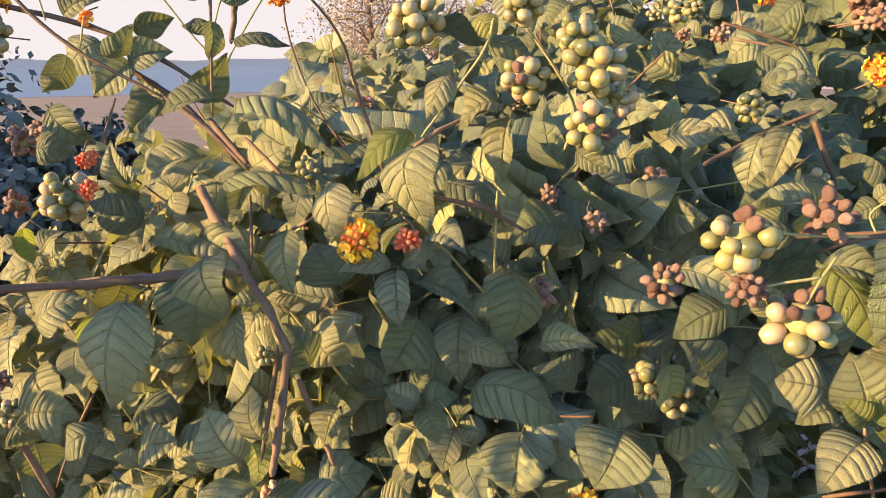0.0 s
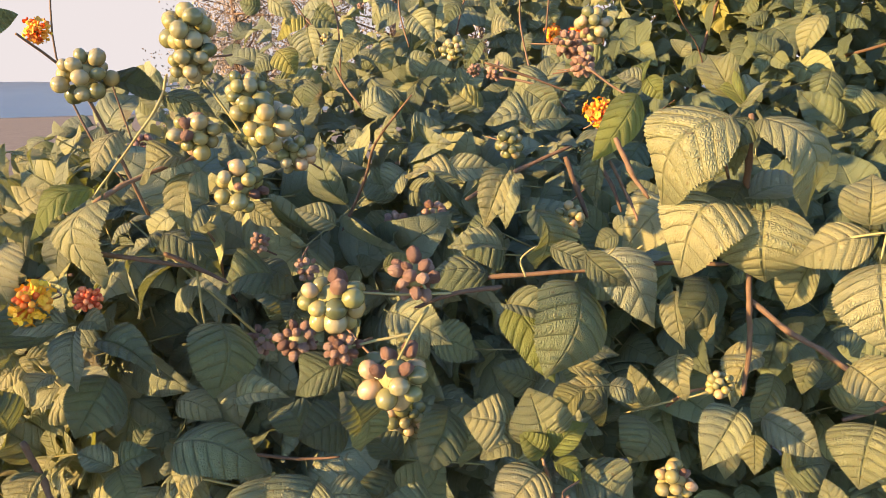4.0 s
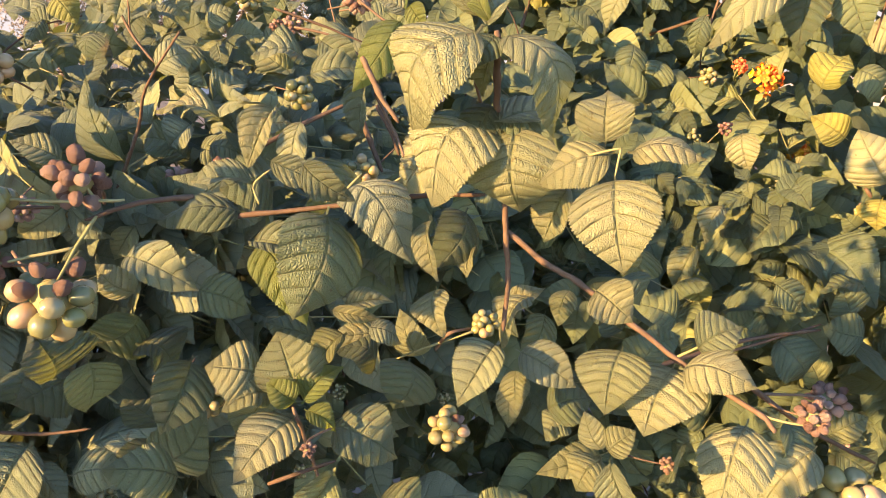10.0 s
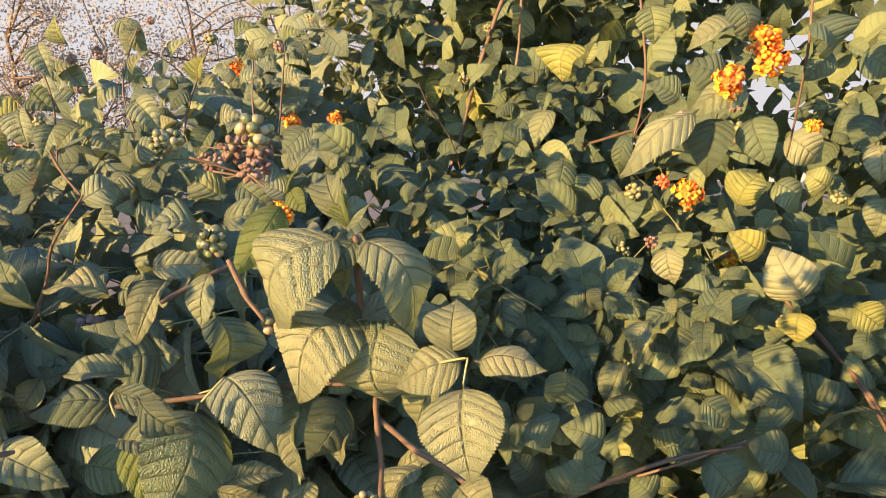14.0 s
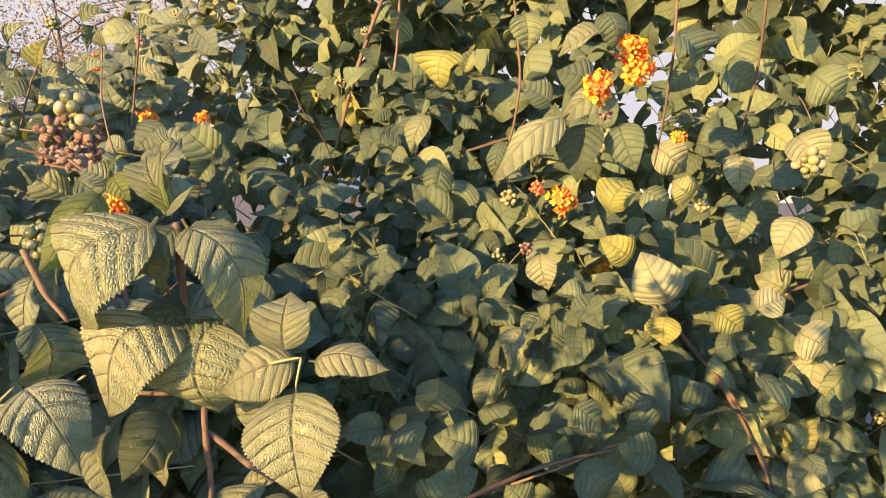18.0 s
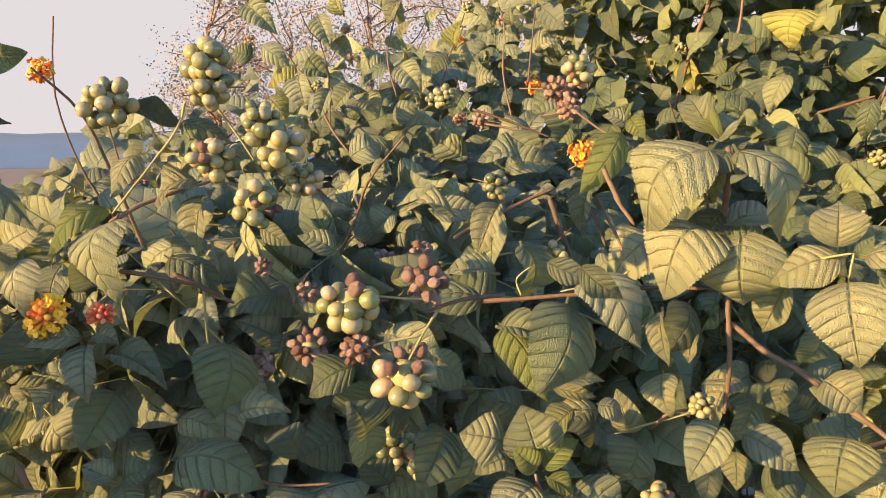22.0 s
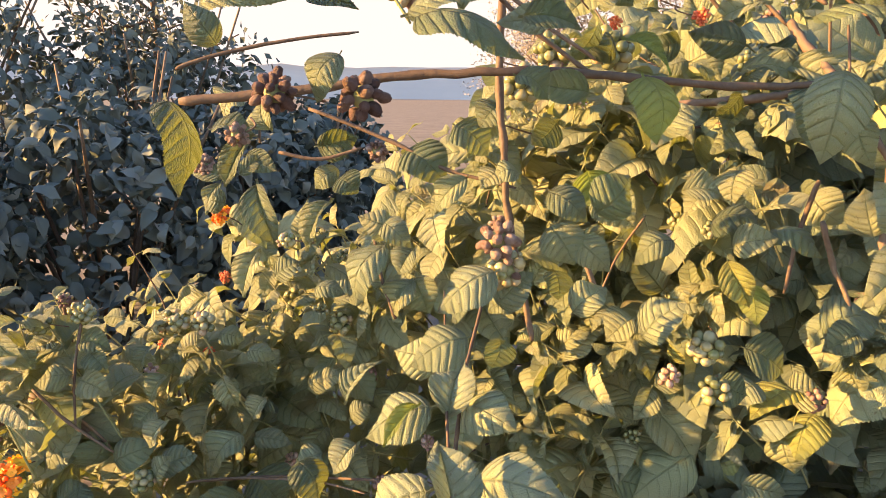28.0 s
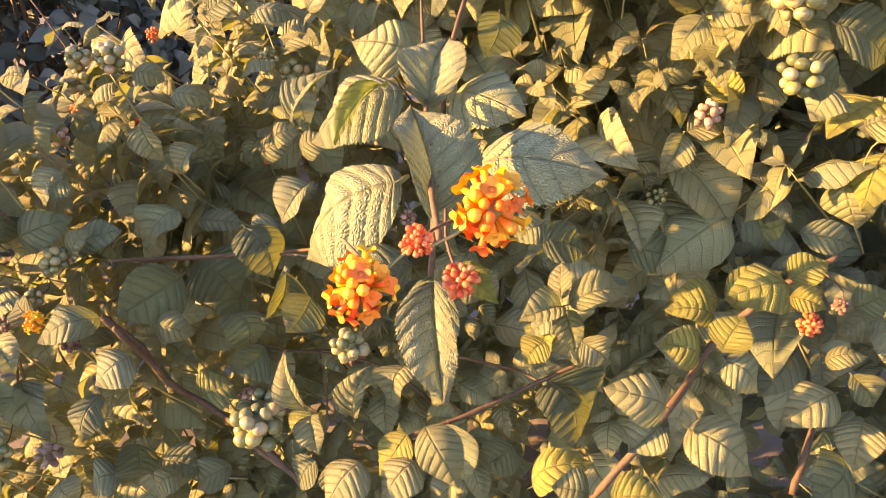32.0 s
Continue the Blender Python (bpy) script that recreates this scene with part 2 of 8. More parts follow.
def leaf_shape(per, cols, fold, droop, wave, teeth, seed, puff=0.020, curl=0.0):
    """Vertices, faces and uvs of an ovate, toothed, quilted leaf one long and one wide, in xy with its stalk at the origin.
    Each row of the mesh follows a side vein from the midrib to the rim; per rows lie from vein to vein."""
    rs = random.Random(seed)
    rows = VEINS * per
    vs, uv, fs = [], [], []
    ph, lean, skew = rs.uniform(0, 6.28), rs.uniform(-0.10, 0.10), rs.uniform(-0.06, 0.06)
    half = cols // 2
    beat = 6.0 / per if per >= 6 else 1.0
    for i in range(-2, rows + 1):
        t = max(i, 0) / rows
        rise = 0.20 * math.sin(math.pi * t) + 0.06 * math.sin(2 * math.pi * t)
        w = 0.5 * t ** 0.55 * (1 - t) ** 1.08 / 0.353
        w = max(w, 0.010 if i < rows else 0.002)
        swell = abs(math.sin(math.pi * t * VEINS)) ** 0.45
        tooth = teeth * math.cos(math.pi * i * beat) * (0.4 + 0.6 * math.sin(math.pi * t)) if i > 0 else 0.0
        for j in range(-half, half + 1):
            q = abs(j) / half
            side = 1 if j > 0 else -1
            reach = q + (tooth if abs(j) == half else 0.0)
            x = side * reach * w
            y = t - rise + rise * 1.12 * reach ** 1.35 - 0.05 * max(0.0, 0.2 - t) * q
            v = y
            z = fold * abs(x) - 0.16 * abs(fold) * q ** 3
            z += droop * 2.7 * v * max(0.0, 1 - v) ** 1.5 - curl * 0.3 * max(0.0, v - 0.6) ** 2 * 3.0
            z += wave * math.sin(8.5 * t + ph + (1.7 if j > 0 else 0)) * q * q * math.sin(math.pi * t) ** 0.5
            z += skew * x * v * 4
            z += puff * swell * min(1.0, q * 3.5) * (1 - 0.45 * q) * math.sin(math.pi * min(1.0, t + 0.05)) ** 0.5
            x += lean * math.sin(math.pi * v)
            if i < 0:
                z -= 0.012 * (1 - q)
            vs.append((x, 0.08 + 0.92 * y + 0.04 * min(i, 0), z))
            uv.append((0.5 + 0.5 * side * q, t))
    n = 2 * half + 1
    for i in range(rows + 2):
        for j in range(2 * half):
            k = i * n + j
            fs.append((k, k + 1, k + n + 1, k + n))
    return vs, fs, uv


FORMS = [(0.30, 0.25, 0.05, 0.2), (0.60, 0.18, 0.04, 0.0), (0.15, 0.40, 0.07, 0.4), (-0.30, 0.28, 0.07, 0.3), (0.85, 0.20, 0.05, 0.1), (0.20, 0.10, 0.10, 0.0), (0.40, 0.50, 0.06, 0.6), (-0.50, 0.35, 0.08, 0.3)]
HERO = [(0.15, 0.25, 0.03, 0.1), (-0.15, 0.75, 0.06, 0.3), (0.70, 0.25, 0.05, 0.2), (-0.25, 0.42, 0.06, 0.2), (0.30, 0.40, 0.12, 0.3), (0.05, 0.12, 0.06, 0.0)]
LEAVES, BLADES = {}, {}
for mat in (M_LEAF, M_YELLOW, M_THIN_BACKLIT, M_FILL, M_DEEP, M_PALE_LIT):
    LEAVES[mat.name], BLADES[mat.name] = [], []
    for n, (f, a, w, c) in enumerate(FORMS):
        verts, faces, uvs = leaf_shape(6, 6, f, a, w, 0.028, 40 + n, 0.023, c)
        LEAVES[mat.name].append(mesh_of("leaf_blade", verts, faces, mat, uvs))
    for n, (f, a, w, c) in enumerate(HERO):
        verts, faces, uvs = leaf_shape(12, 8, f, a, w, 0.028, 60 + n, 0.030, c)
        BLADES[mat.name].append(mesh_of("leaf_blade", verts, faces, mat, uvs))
LIGHT_FORMS = [leaf_shape(1, 4, f * 0.8, a, w * 0.9, 0.0, 70 + n, 0.0, c) for n, (f, a, w, c) in enumerate(FORMS)]


def leaf_pose(base, tip, normal, width):
    b, e = Vector(base), Vector(tip)
    y = e - b
    size = y.length
    y = y / size
    z = Vector(normal)
    z = (z - y * z.dot(y)).normalized()
    x = y.cross(z)
    m = Matrix((x, y, z)).transposed().to_4x4()
    return Matrix.Translation(b) @ m @ Matrix.Diagonal((width, size, 0.5 * (width + size), 1))


PICK = random.Random(11)


def leaf(parent, base, tip, normal, width, kind='n'):
    # Sunlit leaves ('l') take a paler copy, shaded ones ('d') a darker one.
    kinds = BLADES["leaf_yellowing" if kind == 'y' else "leaf_thin_backlit" if kind == 'u' else "leaf_pale_lit" if kind == 'l' else "leaf_deep_green_and_shaded" if base[0] > 0.55 or kind == 'd' else "leaf_dusty"]
    return part("leaf", kinds[PICK.randrange(len(kinds))], parent, leaf_pose(base, tip, normal, width))


def blade(parent, base, tip, normal, width, form, kind='n'):
    """A near leaf of a chosen form."""
    # Light is in the colour here too: 'l' lit, 'd' shaded, 'u' backlit.
    kinds = BLADES["leaf_yellowing" if kind == 'y' else "leaf_thin_backlit" if kind == 'u' else "leaf_pale_lit" if kind == 'l' else "leaf_deep_green_and_shaded" if base[0] > 0.55 or kind == 'd' else "leaf_dusty"]
    return part("leaf", kinds[form], parent, leaf_pose(base, tip, normal, width))


def tube(pts, radii, sides=7):
    vs, fs = [], []
    up = Vector((0.31, 0.17, 0.93))
    for i, p in enumerate(pts):
        d = (pts[min(i + 1, len(pts) - 1)] - pts[max(i - 1, 0)]).normalized()
        a = d.cross(up).normalized()
        b = d.cross(a)
        for k in range(sides):
            c = 2 * math.pi * k / sides
            vs.append(p + (a * math.cos(c) + b * math.sin(c)) * radii[i])
    for i in range(len(pts) - 1):
        for k in range(sides):
            n = (k + 1) % sides
            fs.append((i * sides + k, i * sides + n, (i + 1) * sides + n, (i + 1) * sides + k))
    fs.append(tuple(range(sides))[::-1])
    fs.append(tuple(range(len(vs) - sides, len(vs))))
    return vs, fs


def smooth_line(pts, steps=5):
    p = [Vector(q) for q in pts]
    out = []
    for i in range(len(p) - 1):
        a, b, c, d = p[max(i - 1, 0)], p[i], p[i + 1], p[min(i + 2, len(p) - 1)]
        for s in range(steps):
            t = s / steps
            out.append(0.5 * ((2 * b) + (c - a) * t + (2 * a - 5 * b + 4 * c - d) * t * t + (3 * b - a - 3 * c + d) * t ** 3))
    return out + [p[-1]]


def stem(parent, r, *pts):
    r = r if r < 0.003 else 0.003 + 0.3 * (r - 0.003)
    line = smooth_line(pts)
    n = len(line)
    radii = [r * (1.1 - 0.35 * abs(i / n)) * (1 + 0.06 * PICK.uniform(-1, 1) + (0.22 if i % 5 == 0 and r > 0.001 else 0)) for i in range(n)]
    radii[-1] *= 0.45
    radii[0] *= 0.6
    line = [q + Vector([PICK.gauss(0, 0.12 * r) for _ in range(3)]) for q in line]
    vs, fs = tube(line, radii)
    return part("stem", mesh_of("stem", vs, fs, M_STEM if r > 0.0008 else M_TWIG), parent)


def ball(segs, rings, bumps, seed, tip=0.0):
    rs = random.Random(seed)
    vs, fs = [], []
    for i in range(rings + 1):
        a = math.pi * i / rings
        for k in range(segs):
            c = 2 * math.pi * k / segs
            r = 1 + bumps * rs.uniform(-1, 1) - (0.16 if i == 0 else 0) + tip * max(0, math.cos(a)) ** 6
            vs.append((r * math.sin(a) * math.cos(c), r * math.sin(a) * math.sin(c), r * math.cos(a)))
    for i in range(rings):
        for k in range(segs):
            n = (k + 1) % segs
            fs.append((i * segs + k, (i + 1) * segs + k, (i + 1) * segs + n, i * segs + n))
    return vs, fs


BALL = ball(10, 7, 0.0, 1)
KNOB = ball(8, 6, 0.13, 2, 0.25)
BERRY = {m.name: mesh_of("berry", *BALL, m) for m in (M_GREEN, M_CREAM)}
BERRY.update({m.name: mesh_of("berry", *KNOB, m) for m in (M_PINK, M_DARK)})
MIXES = {'g': (M_GREEN,) * 4 + (M_CREAM,) * 2, 'c': (M_CREAM, M_CREAM, M_GREEN, M_PINK), 'm': (M_GREEN, M_GREEN, M_CREAM, M_PINK),
         'p': (M_PINK,), 'k': (M_DARK,), 'r': (M_PINK,)}


def sphere_points(n, rs):
    for i in range(n):
        z = 1 - (i + 0.5) * 2 / n
        a = i * 2.39996 + rs.uniform(-0.3, 0.3)
        h = math.sqrt(1 - z * z)
        yield Vector((h * math.cos(a), h * math.sin(a), z))


def joined(name, shapes, mat):
    """One mesh from many (vertices, faces, matrix)."""
    vs, fs = [], []
    for v, f, m in shapes:
        b = len(vs)
        vs += [m @ Vector(q) for q in v]
        fs += [tuple(k + b for k in q) for q in f]
    return mesh_of(name, vs, fs, mat)


def stalk(head, c, r):
    """The thin bent stalk that carries a head."""
    far = c + Vector((PICK.uniform(-0.02, 0.02), PICK.uniform(0.02, 0.04), PICK.uniform(-0.015, 0.01)))
    line = smooth_line([c, c.lerp(far, 0.5) + Vector((PICK.uniform(-0.008, 0.008), 0, 0)), far], 4)
    part("stalk", mesh_of("stalk", *tube(line, [0.0005 + 0.0002 * i / len(line) for i in range(len(line))], 5), M_STEM), head)


def berries(parent, place, r, kind):
    """A round head of drupes on a short stalk."""
    c = Vector(place)
    small = kind in 'pk'
    r *= 1.0 if small else 1.18
    n = 20 if small else 17
    rb = r * (0.27 if small else 0.34)
    core = joined("fruit_head", [(*ball(6, 4, 0.1, 5), Matrix.Translation(c) @ Matrix.Diagonal((r * 0.5,) * 3 + (1,)))], M_TWIG)
    head = part("fruit_head", core, parent)
    stalk(head, c, r)
    turn = Euler([PICK.uniform(0, 6) for _ in range(3)]).to_matrix()
    spots = [c + (turn @ p) * r * PICK.uniform(0.55, 0.85) for p in sphere_points(n, PICK)]
    mats = MIXES[kind]
    for i, p in enumerate(spots):
        mat = mats[PICK.randrange(len(mats))]
        if kind == 'm':
            mat = M_PINK if p.z > c.z + 0.35 * r else mats[PICK.randrange(3)]
        q = (p - c).to_track_quat('Z', 'Y').to_matrix().to_4x4()
        s = rb * PICK.uniform(0.78, 1.12) * (0.74 if kind in 'mc' and mat is M_PINK else 1.0)
        part("berry", BERRY[mat.name], head, Matrix.Translation(p) @ q @ Matrix.Diagonal((s, s * PICK.uniform(0.8, 1.0), s * PICK.uniform(0.85, 1.1), 1)))
    return head


def floret_shape():
    """A four-lobed corolla on a slim tube."""
    vs, fs = tube([Vector((0, 0, 0)), Vector((0, 0, 0.55)), Vector((0, 0, 0.95))], [0.06, 0.07, 0.10], 6)
    b = len(vs)
    ring = 20
    for k in range(ring):
        a = 2 * math.pi * k / ring
        lobe = 0.29 * (0.66 + 0.34 * abs(math.cos(2 * a)) ** 0.7)
        vs.append((0.07 * math.cos(a), 0.07 * math.sin(a), 0.93))
        vs.append((lobe * math.cos(a), lobe * math.sin(a), 1.02 + 0.05 * math.cos(4 * a)))
    for k in range(ring):
        n = (k + 1) % ring
        fs.append((b + 2 * k, b + 2 * k + 1, b + 2 * n + 1, b + 2 * n))
    vs.append((0, 0, 0.90))
    fs += [(b + 2 * k, b + 2 * ((k + 1) % ring), len(vs) - 1) for k in range(ring)]
    return vs, fs


def bud_shape():
    vs, fs = tube([Vector((0, 0, z)) for z in (0, 0.5, 0.72, 0.9, 1.0)], [0.06, 0.08, 0.17, 0.19, 0.08], 7)
    return vs, fs


FLORET = {m.name: mesh_of("floret", *floret_shape(), m) for m in (M_ORANGE, M_GOLD)}
BUD = {m.name: mesh_of("bud", *bud_shape(), m) for m in (M_ORANGE, M_RED, M_PINK)}


def flowers(parent, place, r, kind):
    """A domed head: open florets round the rim, buds in the middle."""
    c = Vector(place)
    face = Vector((PICK.uniform(-0.5, 0.1), -0.75, 0.5)).normalized()
    m = face.to_track_quat('Z', 'Y').to_matrix()
    core = joined("flower_head", [(*ball(7, 5, 0.1, 6), Matrix.Translation(c) @ Matrix.Diagonal((r * 0.4,) * 3 + (1,)))], M_TWIG if kind != 'r' else M_RED)
    head = part("flower_head", core, parent)
    stalk(head, c, r)
    n = 58 if kind != 'r' else 44
    k = 0
    for p in sphere_points(n, PICK):
        if p.z < -0.45:
            continue
        k += 1
        d = m @ p
        q = d.to_track_quat('Z', 'Y').to_matrix().to_4x4()
        if kind in 'oy' and (p.z < 0.6 and k % 3 or k % 4 == 0):
            me = FLORET[(M_GOLD if (kind == 'y' or (p.z < 0.45 and k % 5 < 2)) else M_ORANGE).name]
            s = r * PICK.uniform(0.75, 1.12)
            name = "floret"
        else:
            me = BUD[(M_PINK if kind == 'p' else M_RED if kind == 'r' else M_ORANGE).name]
            s = r * PICK.uniform(0.72, 1.0)
            name = "bud"
        part(name, me, head, Matrix.Translation(c) @ q @ Matrix.Diagonal((s, s, s, 1)))
    return head


def branch(label):
    ob = new("lantana_branch")
    return tagged(ob, label, "shrub branch", "branches of the lantana thicket")


# ---- ground and distance ----
def ground_sheet():
    vs, fs = [], []
    rings = [0.0, 0.5, 1, 1.6, 2.4, 3.4, 5, 7, 10, 15, 25, 45, 90, 200, 500, 1500]
    segs = 72
    for i, r in enumerate(rings):
        for k in range(segs):
            a = 2 * math.pi * k / segs
            p = Vector((r * math.cos(a), r * math.sin(a) + 1, 0))
            vs.append((p.x, p.y, 0.05 * noise.noise(p * 0.7) * (r < 60) - 0.035 * max(0.0, r - 8)))
    for i in range(len(rings) - 1):
        for k in range(segs):
            n = (k + 1) % segs
            fs.append((i * segs + k, (i + 1) * segs + k, (i + 1) * segs + n, i * segs + n))
    return mesh_of("ground", vs, fs, M_EARTH)


tagged(new("ground", ground_sheet()), "pale dry earth with faint ruts and dust", "ground", kind="structure")


def hill():
    vs, fs = [], []
    n = 120
    for k in range(n + 1):
        a = math.pi * (0.05 + 0.9 * k / n)
        h = 6 + 12 * noise.noise(Vector((k * 0.09, 3, 0))) + 5 * noise.noise(Vector((k * 0.5, 7, 0)))
        for r, z in ((850, -45), (1000, h - 14), (1150, h), (1400, -70)):
            vs.append((r * math.cos(a), r * math.sin(a), z))
    for k in range(n):
        for j in range(3):
            b = k * 4 + j
            fs.append((b, b + 1, b + 5, b + 4))
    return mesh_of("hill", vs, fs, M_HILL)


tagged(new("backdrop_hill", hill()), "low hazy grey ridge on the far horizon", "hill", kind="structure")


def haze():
    """A pale glowing sheet that stands in for the bright haze low over the horizon."""
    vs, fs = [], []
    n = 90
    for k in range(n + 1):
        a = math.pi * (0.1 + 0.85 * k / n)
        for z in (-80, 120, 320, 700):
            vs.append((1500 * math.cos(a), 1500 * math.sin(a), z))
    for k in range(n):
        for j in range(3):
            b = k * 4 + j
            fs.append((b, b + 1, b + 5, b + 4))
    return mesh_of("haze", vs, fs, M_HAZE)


tagged(new("backdrop_haze", haze()), "glowing white backdrop for the hazy sky low over the horizon", "sky", kind="structure")


def clump_leaves(spots, sizes, mat, rs, name, forms=None):
    """Many small leaves as one joined mesh."""
    V, Fc, U = [], [], []
    base = 0
    for (p, nrm, ax), s in zip(spots, sizes):
        vs, fs, uv = LIGHT_FORMS[rs.randrange(len(LIGHT_FORMS))] if forms is None else forms
        m = np.array(leaf_pose(p, p + ax * s, nrm, s * rs.uniform(0.5, 0.7)))
        a = np.asarray(vs) @ m[:3, :3].T + m[:3, 3]
        V.append(a)
        U.append(np.asarray(uv))
        Fc += [tuple(k + base for k in f) for f in fs]
        base += len(vs)
    return mesh_of(name, np.concatenate(V).tolist(), Fc, mat, np.concatenate(U))


def tiny_form():
    vs = [(0, 0, 0), (0.5, 0.45, 0.10), (0, 1, 0), (-0.5, 0.45, 0.10), (0, 0.5, 0)]
    return vs, [(0, 1, 4), (1, 2, 4), (2, 3, 4), (3, 0, 4)], [(0.5, 0), (1, 0.5), (0.5, 1), (0, 0.5), (0.5, 0.5)]


def rand_dir(rs):
    while True:
        v = Vector((rs.uniform(-1, 1), rs.uniform(-1, 1), rs.uniform(-1, 1)))
        if 0.05 < v.length < 1:
            return v.normalized()


def tree(name, label, x, y, height, spread, leaf_size, count, mat, seed, low=0.15):
    """Tapered trunk, forked limbs and a loose crown of single leaves in clumps."""
    rs = random.Random(seed)
    top = new(name)
    tagged(top, label, "tree" if height > 2.2 else "shrub", kind="")
    top.location = (x, y, 0)
    pts = [Vector((0, 0, -0.05))]
    for i in range(5):
        pts.append(pts[-1] + Vector((rs.gauss(0, 0.03), rs.gauss(0, 0.03), 0.16)) * height)
    line = smooth_line(pts, 4)
    part("trunk", mesh_of("trunk", *tube(line, [0.022 * height * (1 - 0.8 * i / len(line)) for i in range(len(line))], 8), M_STEM), top)
    spots, sizes, tips = [], [], []
    for k in range(26):
        a0 = line[rs.randrange(int(len(line) * low), len(line))]
        d = Vector((rs.gauss(0, 1), rs.gauss(0, 1), rs.uniform(0.15, 0.9))).normalized()
        tip = a0 + Vector((d.x * spread, d.y * spread, d.z * height * 0.4)) * rs.uniform(0.4, 1.0)
        mid = a0.lerp(tip, 0.5) + rand_dir(rs) * 0.08 * height
        l2 = smooth_line([a0, mid, tip], 4)
        part("limb", mesh_of("limb", *tube(l2, [0.0045 * height * (1 - 0.8 * i / len(l2)) for i in range(len(l2))], 5), M_STEM), top)
        tips += l2[3:]
    while len(spots) < count:
        c = tips[rs.randrange(len(tips))] + Vector((rs.gauss(0, 1), rs.gauss(0, 1), rs.gauss(0, 1))) * spread * 0.12
        for _ in range(8):
            p = c + Vector((rs.gauss(0, 1), rs.gauss(0, 1), rs.gauss(0, 1))) * spread * 0.05
            spots.append((p, rand_dir(rs) + Vector((0, 0, 0.5)), rand_dir(rs)))
            sizes.append(leaf_size * rs.uniform(0.6, 1.3))
    tagged(part("crown", clump_leaves(spots, sizes, mat, rs, "crown", tiny_form()), top), kind="stuff")
    return top


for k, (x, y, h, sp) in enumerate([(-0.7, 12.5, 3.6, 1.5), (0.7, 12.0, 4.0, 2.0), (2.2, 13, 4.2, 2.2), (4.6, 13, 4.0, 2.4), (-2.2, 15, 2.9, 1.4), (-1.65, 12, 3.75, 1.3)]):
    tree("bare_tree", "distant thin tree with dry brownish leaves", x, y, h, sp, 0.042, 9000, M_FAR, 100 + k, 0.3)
tree("roadside_tree", "slender dark tree with loose leafy twigs above the hedge", -3.3, 4.1, 2.5, 0.65, 0.05, 3600, M_HEDGE, 140, 0.3)


def hedge(x, y, h, w, n, seed):
    rs = random.Random(seed)
    top = tagged(new("hedge_bush"), "dark green bush in deep shade with sparse orange blossoms", "bush", "hedge beside the thicket")
    top.location = (x, y, 0)
    for k in range(9):
        a = rs.uniform(0, 6.28)
        l = smooth_line([(0, 0, 0), (0.3 * w * math.cos(a), 0.3 * w * math.sin(a), 0.5 * h), (0.7 * w * math.cos(a), 0.7 * w * math.sin(a), h * rs.uniform(0.8, 1.05))], 4)
        part("limb", mesh_of("limb", *tube(l, [0.012 * (1 - 0.7 * i / len(l)) for i in range(len(l))], 5), M_STEM), top)
    spots, sizes = [], []
    while len(spots) < n:
        u = rand_dir(rs)
        r = rs.uniform(0.55, 1.0) ** 0.5 * (0.8 + 0.35 * noise.noise(u * 2.3 + Vector((seed, 0, 0))))
        p = Vector((u.x * w * r, u.y * w * r, h * 0.52 + u.z * h * 0.5 * r))
        if p.z < 0.02:
            continue
        spots.append((p, u * 0.6 + rand_dir(rs) * 0.6 + Vector((0, 0, 0.4)), rand_dir(rs) + Vector((0, 0, -0.3))))
        sizes.append(rs.uniform(0.05, 0.085))
    tagged(part("foliage", clump_leaves(spots, sizes, M_HEDGE, rs, "foliage"), top), kind="stuff")
    return top


for k, (x, y, h, w) in enumerate([(-1.8, 2.9, 1.2, 0.6), (-2.0, 2.1, 1.25, 0.6), (-2.2, 1.4, 1.15, 0.55), (-2.7, 3.4, 1.6, 0.8), (-3.5, 2.8, 1.9, 0.9), (-3.0, 1.9, 1.5, 0.7), (-1.9, 3.7, 1.2, 0.6)]):
    hedge(x, y, h, w, 2400, 300 + k)

# ---- the thicket's dense body ----
def knots(x, *pts):
    for (a, p), (b, q) in zip(pts, pts[1:]):
        if x <= b:
            return p + (q - p) * max(0.0, (x - a) / (b - a))
    return pts[-1][1]


def front(yaw, elev):
    r = knots(yaw, (-66, 1.05), (-50, 1.12), (-40, 0.98), (-30, 0.86), (-20, 0.72), (-10, 0.70), (0, 0.74), (10, 0.86), (20, 0.98), (30, 1.06), (40, 1.16), (50, 1.3), (66, 1.5), (80, 1.5))
    if yaw > -16:
        r += min(max(0.0, elev + 9), 17) * 0.045
    return r + 0.16 * noise.noise(Vector((yaw * 0.13, elev * 0.13, 4.0))) + 0.03


def crest(yaw):
    rough = 4.5 * noise.noise(Vector((yaw * 0.28, 7.0, 1.0))) if yaw < -18 else 0.0
    return rough + knots(yaw, (-66, -18), (-50, -16), (-42, -13), (-35, -10), (-28, -6), (-20, -2.5), (-12, 2), (-5, 4.5), (3, 7), (8, 8.5), (11, 10), (14, 19), (18, 23), (25, 27), (40, 28), (66, 27), (80, 22))


HUB = Vector((0.1, 0.0, 1.37))


